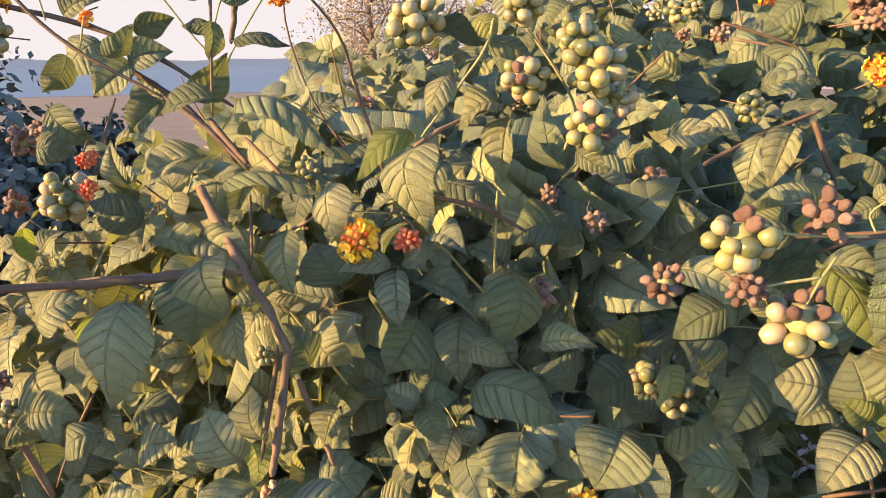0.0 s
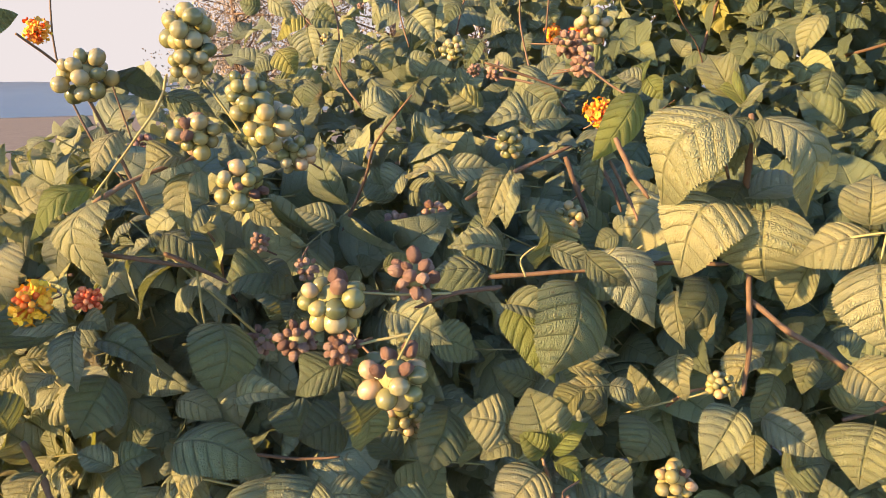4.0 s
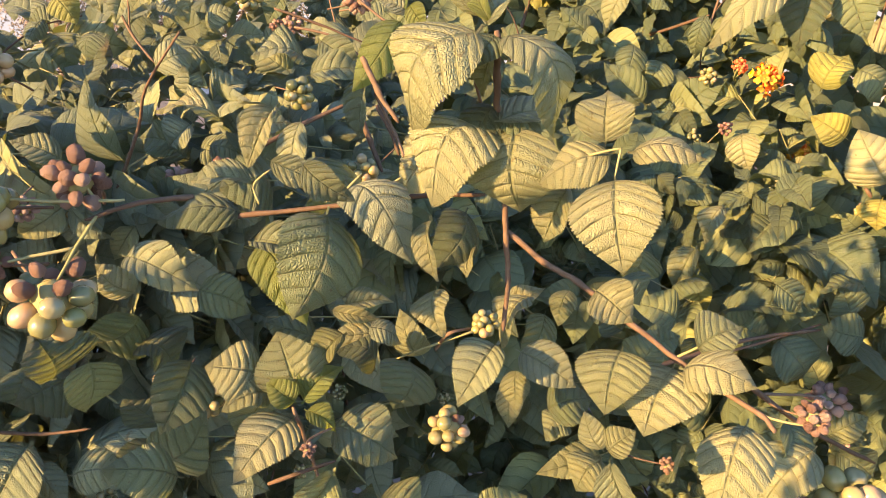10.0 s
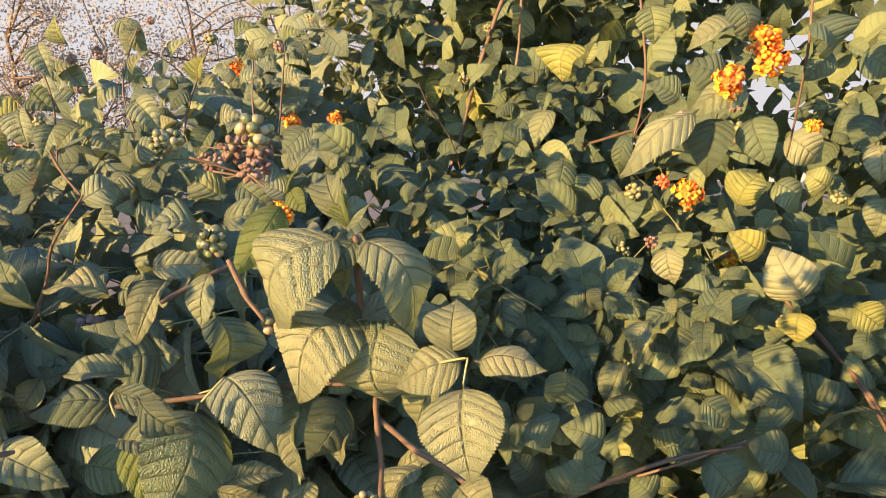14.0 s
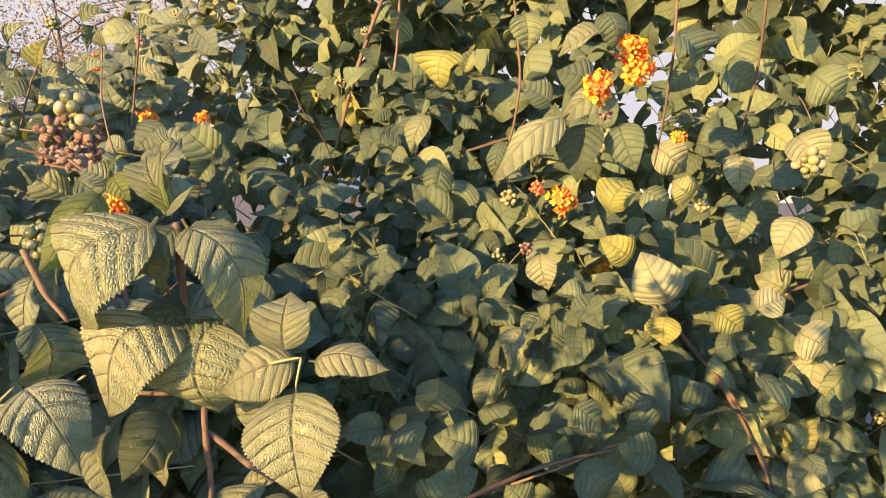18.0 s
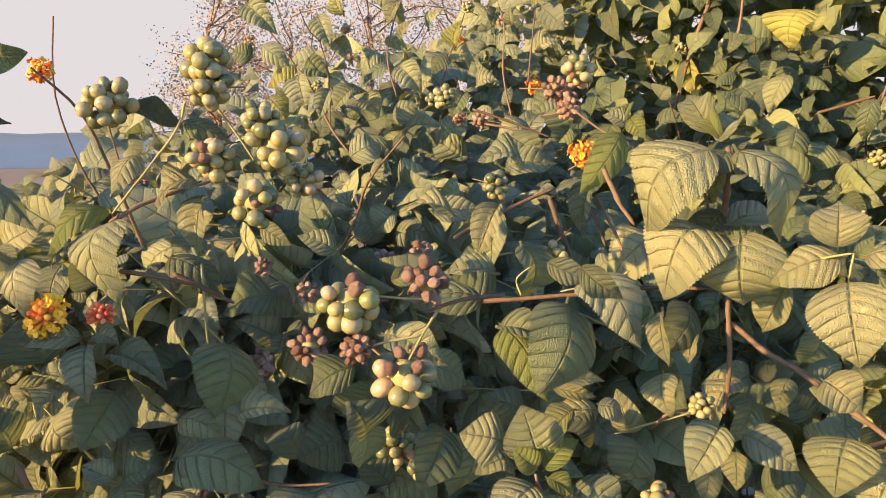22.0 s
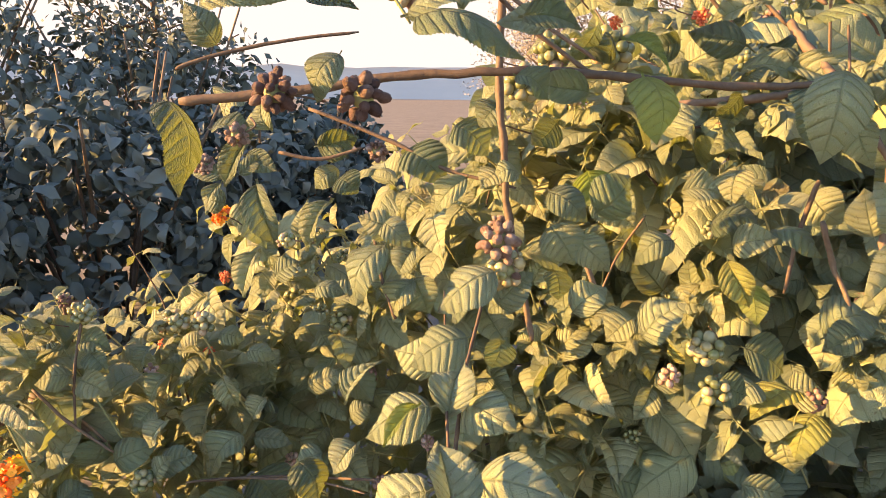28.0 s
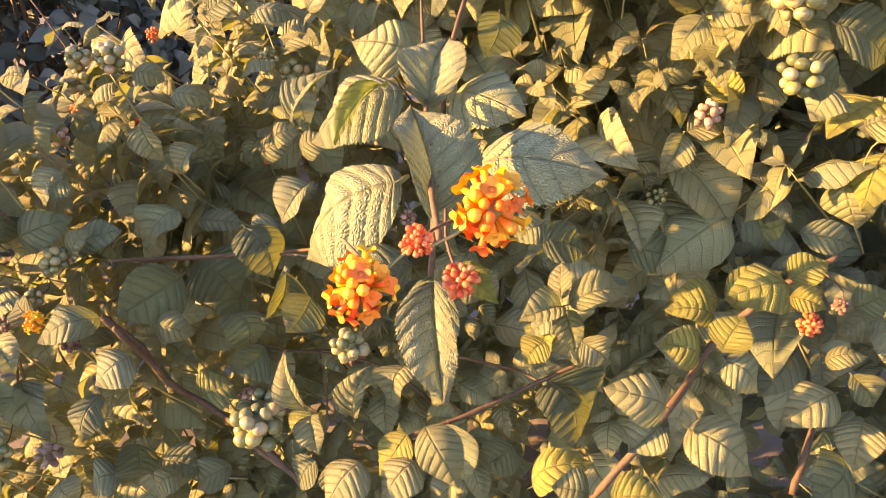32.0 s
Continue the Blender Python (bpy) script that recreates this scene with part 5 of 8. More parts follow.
leaf(B, (-0.724, 0.746, 0.762), (-0.668, 0.752, 0.757), (0.129, -0.643, 0.755), 0.032, 'n')
leaf(B, (-0.661, 0.613, 0.766), (-0.716, 0.574, 0.733), (0.535, -0.837, 0.110), 0.061, 'd')
leaf(B, (-0.515, 0.524, 0.825), (-0.536, 0.516, 0.781), (0.729, -0.640, -0.240), 0.036, 'd')
leaf(B, (-0.663, 0.496, 0.783), (-0.705, 0.466, 0.771), (0.271, -0.661, 0.699), 0.029, 'n')
leaf(B, (-0.731, 0.505, 0.764), (-0.761, 0.513, 0.780), (-0.029, -0.911, 0.413), 0.028, 'n')
leaf(B, (-0.783, 0.520, 0.697), (-0.749, 0.496, 0.647), (0.278, -0.778, 0.563), 0.038, 'n')
leaf(B, (-0.686, 0.501, 0.705), (-0.700, 0.481, 0.664), (0.157, -0.911, 0.382), 0.028, 'n')
leaf(B, (-0.836, 0.937, 0.928), (-0.796, 0.978, 0.990), (-0.140, -0.778, 0.612), 0.051, 'l')
leaf(B, (-0.590, 0.780, 0.982), (-0.556, 0.803, 1.015), (0.005, -0.829, 0.560), 0.033, 'n')
leaf(B, (-0.804, 0.985, 0.750), (-0.776, 1.012, 0.799), (-0.043, -0.864, 0.501), 0.045, 'n')
leaf(B, (-0.812, 0.771, 0.835), (-0.792, 0.751, 0.787), (0.106, -0.902, 0.417), 0.033, 'n')
leaf(B, (-0.814, 0.836, 0.811), (-0.793, 0.834, 0.767), (0.339, -0.921, 0.193), 0.034, 'n')
leaf(B, (-0.876, 0.649, 0.870), (-0.831, 0.673, 0.871), (0.228, -0.482, 0.846), 0.033, 'n')
leaf(B, (-0.789, 0.639, 0.846), (-0.807, 0.619, 0.827), (0.009, -0.700, 0.714), 0.038, 'n')
leaf(B, (-0.773, 0.887, 0.751), (-0.739, 0.900, 0.732), (0.382, -0.924, 0.031), 0.048, 'n')
leaf(B, (-0.731, 1.006, 0.935), (-0.774, 0.988, 0.945), (0.432, -0.819, 0.378), 0.039, 'n')
leaf(B, (-0.625, 0.794, 0.947), (-0.592, 0.819, 0.963), (0.193, -0.686, 0.702), 0.037, 'n')
leaf(B, (-0.763, 0.906, 0.844), (-0.729, 0.930, 0.871), (0.262, -0.855, 0.448), 0.038, 'n')
leaf(B, (-0.855, 0.539, 0.762), (-0.828, 0.561, 0.780), (0.059, -0.674, 0.736), 0.040, 'n')
leaf(B, (-0.855, 0.517, 0.742), (-0.825, 0.533, 0.756), (0.011, -0.682, 0.731), 0.037, 'n')
leaf(B, (-0.846, 0.481, 0.707), (-0.802, 0.466, 0.679), (0.337, -0.487, 0.806), 0.031, 'l')
leaf(B, (-0.795, 0.515, 0.738), (-0.770, 0.500, 0.712), (0.145, -0.792, 0.593), 0.039, 'n')
leaf(B, (-0.660, 0.516, 0.736), (-0.685, 0.493, 0.716), (0.068, -0.703, 0.708), 0.039, 'n')
leaf(B, (-0.698, 0.653, 0.592), (-0.657, 0.662, 0.609), (0.108, -0.966, 0.237), 0.052, 'd')
leaf(B, (-0.696, 0.568, 0.578), (-0.651, 0.570, 0.569), (0.188, -0.548, 0.815), 0.042, 'n')
leaf(B, (-0.681, 0.499, 0.621), (-0.707, 0.486, 0.606), (-0.145, -0.613, 0.777), 0.036, 'n')
leaf(B, (-0.621, 0.578, 0.575), (-0.657, 0.564, 0.549), (-0.128, -0.792, 0.597), 0.036, 'n')
leaf(B, (-0.785, 0.485, 0.681), (-0.799, 0.466, 0.639), (0.060, -0.919, 0.390), 0.035, 'n')
leaf(B, (-0.812, 0.451, 0.642), (-0.838, 0.439, 0.627), (-0.010, -0.784, 0.621), 0.032, 'n')
leaf(B, (-0.585, 0.665, 0.801), (-0.621, 0.655, 0.783), (-0.108, -0.759, 0.642), 0.038, 'n')
leaf(B, (-0.643, 0.722, 0.729), (-0.685, 0.704, 0.726), (0.303, -0.783, 0.544), 0.032, 'd')
berries(B, (-0.837, 0.754, 0.912), 0.0120, 'g')
berries(B, (-0.815, 0.761, 0.915), 0.0120, 'g')
berries(B, (-0.816, 0.803, 0.915), 0.0104, 'g')
berries(B, (-0.581, 0.577, 0.645), 0.0186, 'g')
berries(B, (-0.460, 0.505, 0.773), 0.0119, 'k')
berries(B, (-0.781, 0.469, 0.647), 0.0137, 'g')
berries(B, (-0.732, 0.477, 0.650), 0.0119, 'p')
berries(B, (-0.778, 0.514, 0.753), 0.0076, 'p')
berries(B, (-0.748, 0.520, 0.778), 0.0075, 'g')
flowers(B, (-0.826, 0.878, 0.941), 0.0111, 'r')
flowers(B, (-0.814, 0.833, 0.823), 0.0096, 'r')
flowers(B, (-0.861, 0.930, 1.020), 0.0098, 'o')
stem(B, 0.0023, (-0.911, 0.587, 0.859), (-0.857, 0.582, 0.837), (-0.825, 0.600, 0.808))
stem(B, 0.0027, (-0.683, 0.529, 0.751), (-0.672, 0.574, 0.671))
stem(B, 0.0024, (-0.607, 0.583, 0.604), (-0.531, 0.550, 0.591))
stem(B, 0.0019, (-0.720, 0.616, 0.771), (-0.638, 0.658, 0.765), (-0.490, 0.605, 0.812))
stem(B, 0.0014, (-0.901, 0.641, 0.914), (-0.878, 0.612, 0.869), (-0.867, 0.595, 0.844))

B = branch('flowering lantana tip with paired grey-green leaves and two orange heads')
leaf(B, (-0.360, 0.359, 0.919), (-0.364, 0.350, 0.853), (-0.327, -0.933, 0.151), 0.031, 'n')
leaf(B, (-0.350, 0.373, 0.909), (-0.332, 0.379, 0.896), (0.097, -0.954, -0.283), 0.024, 'n')
leaf(B, (-0.450, 0.601, 1.031), (-0.468, 0.598, 1.049), (0.059, -0.994, -0.096), 0.023, 'l')
stem(B, 0.0018, (-0.365, 0.370, 0.901), (-0.372, 0.411, 0.931), (-0.376, 0.449, 0.963), (-0.376, 0.469, 0.999), (-0.377, 0.558, 1.046), (-0.369, 0.577, 1.084))
flowers(B, (-0.355, 0.238, 0.970), 0.0112, 'o')
flowers(B, (-0.318, 0.256, 0.991), 0.0121, 'o')
flowers(B, (-0.339, 0.247, 0.982), 0.0062, 'r')
flowers(B, (-0.325, 0.245, 0.971), 0.0067, 'r')
stem(B, 0.0005, (-0.337, 0.248, 0.984), (-0.346, 0.242, 0.976), (-0.355, 0.238, 0.970))
stem(B, 0.0005, (-0.337, 0.246, 0.980), (-0.328, 0.251, 0.984), (-0.318, 0.256, 0.990))

B = branch('woody lantana branch with rounded yellow leaves')
leaf(B, (-0.507, 0.541, 0.683), (-0.518, 0.527, 0.654), (-0.425, -0.743, 0.518), 0.040, 'y')
leaf(B, (-0.427, 0.540, 0.675), (-0.450, 0.522, 0.639), (-0.345, -0.724, 0.597), 0.033, 'y')
leaf(B, (-0.184, 0.645, 0.721), (-0.165, 0.659, 0.755), (-0.521, -0.638, 0.566), 0.044, 'l')
leaf(B, (-0.192, 0.622, 0.734), (-0.232, 0.609, 0.744), (0.376, -0.821, 0.430), 0.038, 'l')
leaf(B, (-0.170, 0.697, 0.747), (-0.220, 0.687, 0.744), (0.104, -0.704, 0.702), 0.034, 'y')
leaf(B, (-0.164, 0.698, 0.738), (-0.117, 0.722, 0.769), (-0.190, -0.620, 0.761), 0.046, 'y')
leaf(B, (-0.173, 0.471, 0.866), (-0.152, 0.466, 0.862), (-0.089, -0.842, 0.532), 0.017, 'y')
leaf(B, (-0.112, 0.547, 0.823), (-0.089, 0.554, 0.836), (0.050, -0.892, 0.450), 0.026, 'd')
leaf(B, (-0.307, 0.629, 0.765), (-0.264, 0.649, 0.784), (-0.263, -0.290, 0.920), 0.056, 'l')
leaf(B, (-0.306, 0.620, 0.758), (-0.337, 0.606, 0.743), (-0.073, -0.683, 0.727), 0.033, 'n')
leaf(B, (-0.303, 0.607, 0.760), (-0.293, 0.604, 0.713), (-0.471, -0.882, -0.028), 0.028, 'n')
leaf(B, (-0.314, 0.620, 0.751), (-0.323, 0.594, 0.727), (-0.498, -0.484, 0.720), 0.036, 'y')
leaf(B, (-0.321, 0.621, 0.692), (-0.284, 0.607, 0.641), (0.732, -0.282, 0.620), 0.081, 'd')
leaf(B, (-0.397, 0.549, 0.685), (-0.378, 0.542, 0.628), (-0.168, -0.983, 0.076), 0.040, 'n')
leaf(B, (-0.327, 0.547, 0.627), (-0.274, 0.554, 0.659), (-0.403, -0.473, 0.784), 0.040, 'y')
leaf(B, (-0.170, 0.796, 0.903), (-0.189, 0.802, 0.945), (-0.531, -0.840, -0.113), 0.040, 'y')
leaf(B, (-0.145, 0.936, 0.866), (-0.128, 0.897, 0.808), (0.790, -0.372, 0.486), 0.100, 'd')
leaf(B, (-0.022, 1.195, 0.759), (-0.079, 1.162, 0.719), (-0.152, -0.650, 0.745), 0.063, 'l')
leaf(B, (-0.080, 0.663, 0.942), (-0.130, 0.621, 0.923), (-0.167, -0.248, 0.954), 0.046, 'y')
leaf(B, (-0.036, 0.768, 0.877), (-0.060, 0.734, 0.829), (-0.528, -0.563, 0.636), 0.048, 'y')
leaf(B, (-0.037, 0.907, 0.819), (-0.113, 0.869, 0.770), (-0.110, -0.696, 0.709), 0.072, 'n')
leaf(B, (-0.147, 1.180, 0.765), (-0.210, 1.148, 0.747), (-0.009, -0.488, 0.873), 0.048, 'y')
leaf(B, (-0.161, 1.237, 0.984), (-0.154, 1.203, 0.905), (0.752, -0.581, 0.312), 0.083, 'd')
leaf(B, (-0.306, 1.040, 0.924), (-0.338, 1.007, 0.884), (-0.267, -0.623, 0.735), 0.043, 'n')
leaf(B, (-0.363, 0.788, 0.991), (-0.332, 0.815, 1.016), (-0.085, -0.622, 0.779), 0.040, 'n')
leaf(B, (-0.260, 1.372, 0.904), (-0.226, 1.334, 0.844), (-0.630, -0.763, 0.144), 0.064, 'y')
leaf(B, (-0.289, 1.252, 0.948), (-0.312, 1.236, 0.906), (-0.509, -0.670, 0.540), 0.067, 'n')
leaf(B, (-0.233, 1.240, 0.983), (-0.206, 1.234, 0.951), (-0.227, -0.974, -0.021), 0.050, 'y')
leaf(B, (-0.289, 1.116, 0.776), (-0.327, 1.081, 0.749), (-0.475, -0.138, 0.869), 0.070, 'y')
leaf(B, (-0.267, 1.302, 0.659), (-0.314, 1.270, 0.646), (-0.015, -0.357, 0.934), 0.060, 'y')
leaf(B, (-0.242, 1.208, 0.603), (-0.190, 1.244, 0.634), (0.404, -0.858, 0.316), 0.057, 'd')
leaf(B, (-0.126, 0.664, 0.831), (-0.076, 0.675, 0.820), (0.286, -0.852, 0.439), 0.029, 'n')
leaf(B, (-0.149, 0.833, 0.769), (-0.198, 0.816, 0.765), (0.226, -0.813, 0.536), 0.043, 'd')
leaf(B, (-0.317, 0.478, 0.899), (-0.336, 0.470, 0.888), (0.093, -0.872, 0.481), 0.023, 'n')
leaf(B, (-0.284, 0.874, 0.717), (-0.327, 0.876, 0.735), (0.156, -0.866, 0.476), 0.034, 'n')
leaf(B, (-0.578, 0.597, 0.705), (-0.609, 0.578, 0.685), (0.451, -0.882, 0.135), 0.041, 'd')
leaf(B, (-0.340, 0.563, 0.659), (-0.370, 0.553, 0.635), (0.150, -0.965, 0.216), 0.038, 'd')
leaf(B, (-0.139, 0.819, 0.776), (-0.093, 0.830, 0.789), (0.266, -0.954, -0.138), 0.058, 'd')
flowers(B, (-0.160, 0.463, 0.852), 0.0086, 'r')
flowers(B, (-0.130, 0.512, 0.842), 0.0060, 'p')
berries(B, (-0.096, 0.943, 0.884), 0.0234, 'g')
berries(B, (-0.328, 0.590, 0.784), 0.0051, 'p')
stem(B, 0.0032, (-0.273, 0.534, 0.637), (-0.224, 0.556, 0.709), (-0.185, 0.625, 0.738), (-0.157, 0.645, 0.763), (-0.134, 0.637, 0.795), (-0.095, 0.648, 0.819))
stem(B, 0.0021, (-0.432, 0.541, 0.666), (-0.374, 0.569, 0.684), (-0.325, 0.596, 0.702), (-0.295, 0.603, 0.718))
stem(B, 0.0050, (-0.254, 1.241, 0.889), (-0.243, 1.182, 0.750), (-0.229, 1.135, 0.635))
stem(B, 0.0036, (-0.113, 0.574, 0.635), (-0.099, 0.606, 0.687))
stem(B, 0.0013, (-0.383, 0.532, 0.759), (-0.347, 0.602, 0.707), (-0.325, 0.602, 0.698))
stem(B, 0.0032, (-0.394, 0.912, 0.991), (-0.380, 0.877, 0.905))

B = branch('sunlit lantana shoot with paired leaves and ripe berries')
stem(B, 0.0031, (0.701, 0.637, 1.039), (0.828, 0.666, 0.951), (0.951, 0.678, 0.882))
stem(B, 0.0017, (0.765, 0.672, 0.996), (0.882, 0.726, 0.957), (0.924, 0.740, 0.941))
leaf(B, (0.555, 0.448, 1.100), (0.511, 0.417, 1.043), (-0.622, -0.389, 0.680), 0.050, 'l')
leaf(B, (0.778, 0.600, 0.969), (0.716, 0.600, 0.908), (-0.605, -0.513, 0.609), 0.058, 'l')
leaf(B, (0.948, 0.753, 0.879), (0.993, 0.732, 0.912), (-0.659, -0.496, 0.565), 0.043, 'l')
leaf(B, (0.408, 0.392, 1.124), (0.399, 0.402, 1.146), (-0.612, -0.784, 0.105), 0.018, 'n')
leaf(B, (0.425, 0.419, 1.107), (0.380, 0.420, 1.100), (-0.118, -0.732, 0.671), 0.021, 'l')
leaf(B, (0.415, 0.405, 1.113), (0.398, 0.404, 1.094), (-0.571, -0.635, 0.521), 0.028, 'l')
leaf(B, (0.398, 0.373, 1.135), (0.412, 0.368, 1.149), (-0.699, -0.453, 0.553), 0.019, 'l')
leaf(B, (0.395, 0.364, 1.135), (0.407, 0.361, 1.105), (-0.691, -0.690, -0.216), 0.022, 'n')
leaf(B, (0.403, 0.352, 1.096), (0.421, 0.352, 1.112), (-0.594, -0.470, 0.653), 0.018, 'l')
leaf(B, (0.440, 0.342, 1.100), (0.412, 0.350, 1.101), (-0.242, -0.950, 0.197), 0.018, 'l')
leaf(B, (0.958, 0.741, 0.864), (1.001, 0.716, 0.831), (-0.429, -0.895, 0.125), 0.056, 'n')
leaf(B, (0.761, 0.623, 0.989), (0.756, 0.624, 0.937), (0.231, -0.972, -0.039), 0.057, 'd')
leaf(B, (0.360, 0.452, 1.041), (0.393, 0.460, 1.059), (-0.071, -0.862, 0.503), 0.040, 'd')
leaf(B, (0.386, 0.426, 1.138), (0.414, 0.419, 1.146), (-0.354, -0.743, 0.568), 0.030, 'd')
leaf(B, (0.382, 0.416, 1.071), (0.414, 0.413, 1.057), (0.233, -0.682, 0.694), 0.029, 'd')
leaf(B, (0.431, 0.351, 1.147), (0.420, 0.356, 1.122), (0.577, -0.709, -0.406), 0.040, 'd')
leaf(B, (0.575, 0.430, 1.020), (0.551, 0.443, 1.025), (-0.276, -0.772, 0.572), 0.028, 'n')
leaf(B, (0.994, 0.753, 1.011), (0.946, 0.779, 1.022), (-0.376, -0.849, 0.372), 0.056, 'n')
berries(B, (0.949, 0.759, 0.928), 0.0278, 'p')
berries(B, (0.424, 0.354, 1.134), 0.0048, 'p')
berries(B, (0.823, 0.593, 0.898), 0.0328, 'c')
berries(B, (0.754, 0.583, 0.907), 0.0172, 'p')

B = branch('shaded lantana twigs with cool green leaves and unripe berries')
leaf(B, (0.062, 0.570, 1.081), (0.052, 0.557, 1.029), (-0.401, -0.870, 0.288), 0.052, 'n')
leaf(B, (0.100, 0.554, 1.068), (0.139, 0.549, 1.067), (-0.092, -0.746, 0.660), 0.032, 'n')
leaf(B, (0.254, 0.393, 1.135), (0.231, 0.402, 1.110), (-0.183, -0.968, -0.169), 0.028, 'd')
leaf(B, (0.161, 0.556, 1.093), (0.135, 0.578, 1.108), (0.345, -0.199, 0.917), 0.037, 'd')
leaf(B, (0.095, 0.520, 1.136), (0.067, 0.541, 1.145), (0.092, -0.323, 0.942), 0.031, 'd')
leaf(B, (0.207, 0.441, 1.080), (0.234, 0.426, 1.078), (-0.292, -0.650, 0.702), 0.025, 'd')
leaf(B, (0.282, 0.432, 1.089), (0.310, 0.419, 1.077), (0.298, -0.200, 0.933), 0.044, 'd')
stem(B, 0.0012, (0.222, 0.425, 1.115), (0.256, 0.404, 1.135))
stem(B, 0.0012, (0.141, 0.525, 1.031), (0.181, 0.516, 1.052))
stem(B, 0.0012, (0.046, 0.559, 1.105), (0.083, 0.572, 1.091), (0.115, 0.565, 1.094))
berries(B, (0.205, 0.498, 1.059), 0.0059, 'k')

B = branch('slim lantana shoots with drooping dark leaves against the sky')
stem(B, 0.0012, (-0.171, 0.617, 1.446), (-0.169, 0.610, 1.404), (-0.169, 0.595, 1.318))
stem(B, 0.0015, (-0.314, 0.601, 1.407), (-0.272, 0.598, 1.370), (-0.204, 0.596, 1.332))
leaf(B, (-0.172, 0.612, 1.406), (-0.199, 0.607, 1.408), (0.185, -0.980, 0.080), 0.013, 'd')
leaf(B, (-0.166, 0.604, 1.382), (-0.192, 0.608, 1.384), (-0.100, -0.949, 0.300), 0.012, 'd')
leaf(B, (-0.168, 0.605, 1.389), (-0.171, 0.605, 1.357), (0.927, -0.365, -0.089), 0.028, 'd')
leaf(B, (-0.272, 0.595, 1.365), (-0.294, 0.592, 1.336), (0.553, -0.761, -0.338), 0.024, 'd')
leaf(B, (-0.249, 0.600, 1.360), (-0.223, 0.600, 1.384), (0.537, -0.614, -0.578), 0.020, 'd')
leaf(B, (-0.203, 0.591, 1.332), (-0.234, 0.594, 1.307), (-0.220, -0.964, 0.150), 0.025, 'n')
flowers(B, (-0.172, 0.617, 1.447), 0.0068, 'r')
stem(B, 0.0008, (-0.222, 0.630, 1.419), (-0.196, 0.625, 1.385), (-0.175, 0.623, 1.361))
stem(B, 0.0008, (-0.155, 0.637, 1.435), (-0.169, 0.630, 1.400), (-0.175, 0.625, 1.375))
stem(B, 0.0008, (-0.141, 0.664, 1.412), (-0.166, 0.655, 1.371), (-0.181, 0.649, 1.340))
stem(B, 0.0008, (-0.313, 0.627, 1.436), (-0.304, 0.622, 1.404), (-0.300, 0.620, 1.389))
stem(B, 0.0008, (-0.271, 0.622, 1.392), (-0.275, 0.617, 1.367))
flowers(B, (-0.327, 0.657, 1.439), 0.0094, 'o')
flowers(B, (-0.182, 0.867, 1.427), 0.0134, 'o')
flowers(B, (-0.284, 0.652, 1.393), 0.0062, 'o')
berries(B, (-0.232, 0.660, 1.422), 0.0073, 'k')
berries(B, (-0.162, 0.667, 1.438), 0.0073, 'k')

B = branch('upper lantana twigs with broad backlit leaves and dark berry heads')
stem(B, 0.0016, (-0.502, 0.460, 1.212), (-0.434, 0.463, 1.188), (-0.391, 0.459, 1.169), (-0.337, 0.455, 1.158))
leaf(B, (-0.573, 0.489, 1.220), (-0.587, 0.478, 1.202), (-0.192, -0.774, 0.604), 0.037, 'l')
leaf(B, (-0.426, 0.464, 1.184), (-0.390, 0.457, 1.159), (0.371, -0.624, 0.688), 0.043, 'd')
leaf(B, (-0.387, 0.461, 1.204), (-0.359, 0.464, 1.180), (0.570, -0.532, 0.626), 0.046, 'd')
leaf(B, (-0.482, 0.471, 1.166), (-0.503, 0.469, 1.147), (0.014, -0.996, 0.084), 0.019, 'n')
leaf(B, (-0.296, 0.615, 1.156), (-0.278, 0.622, 1.116), (-0.079, 0.988, 0.134), 0.038, 'u')
leaf(B, (-0.238, 1.220, 0.956), (-0.183, 1.216, 0.899), (0.012, -0.997, 0.074), 0.054, 'l')
leaf(B, (-0.141, 0.777, 1.089), (-0.108, 0.781, 1.092), (0.065, -0.924, 0.378), 0.029, 'l')
leaf(B, (-0.452, 0.198, 1.231), (-0.444, 0.192, 1.187), (0.965, -0.175, 0.194), 0.029, 'd')
leaf(B, (-0.142, 1.002, 1.200), (-0.123, 0.993, 1.151), (-0.521, -0.853, -0.037), 0.046, 'l')
leaf(B, (-0.310, 0.476, 1.207), (-0.329, 0.474, 1.188), (0.417, -0.835, -0.358), 0.030, 'd')
leaf(B, (-0.354, 0.477, 1.219), (-0.368, 0.469, 1.200), (0.106, -0.939, 0.327), 0.027, 'n')
leaf(B, (-0.202, 0.997, 1.160), (-0.147, 1.025, 1.130), (0.486, -0.870, 0.079), 0.059, 'n')
leaf(B, (-0.110, 0.813, 1.181), (-0.065, 0.830, 1.152), (0.213, -0.955, -0.207), 0.051, 'n')
leaf(B, (-0.102, 0.619, 1.143), (-0.076, 0.608, 1.117), (-0.347, -0.937, 0.043), 0.040, 'l')
berries(B, (-0.540, 0.483, 1.228), 0.0152, 'k')
stem(B, 0.0010, (-0.242, 0.514, 1.132), (-0.262, 0.516, 1.096), (-0.274, 0.507, 1.063))
stem(B, 0.0019, (-0.290, 0.497, 1.109), (-0.272, 0.499, 1.058))

B = branch('upper lantana twigs of the sunny bush with yellowing leaves')
leaf(B, (0.760, 2.338, 1.846), (0.721, 2.345, 1.757), (0.514, -0.806, -0.293), 0.082, 'd')
leaf(B, (0.947, 2.365, 1.823), (0.882, 2.391, 1.734), (-0.487, -0.867, 0.105), 0.078, 'n')
leaf(B, (1.006, 1.600, 1.720), (0.991, 1.594, 1.640), (0.420, -0.907, -0.013), 0.098, 'd')
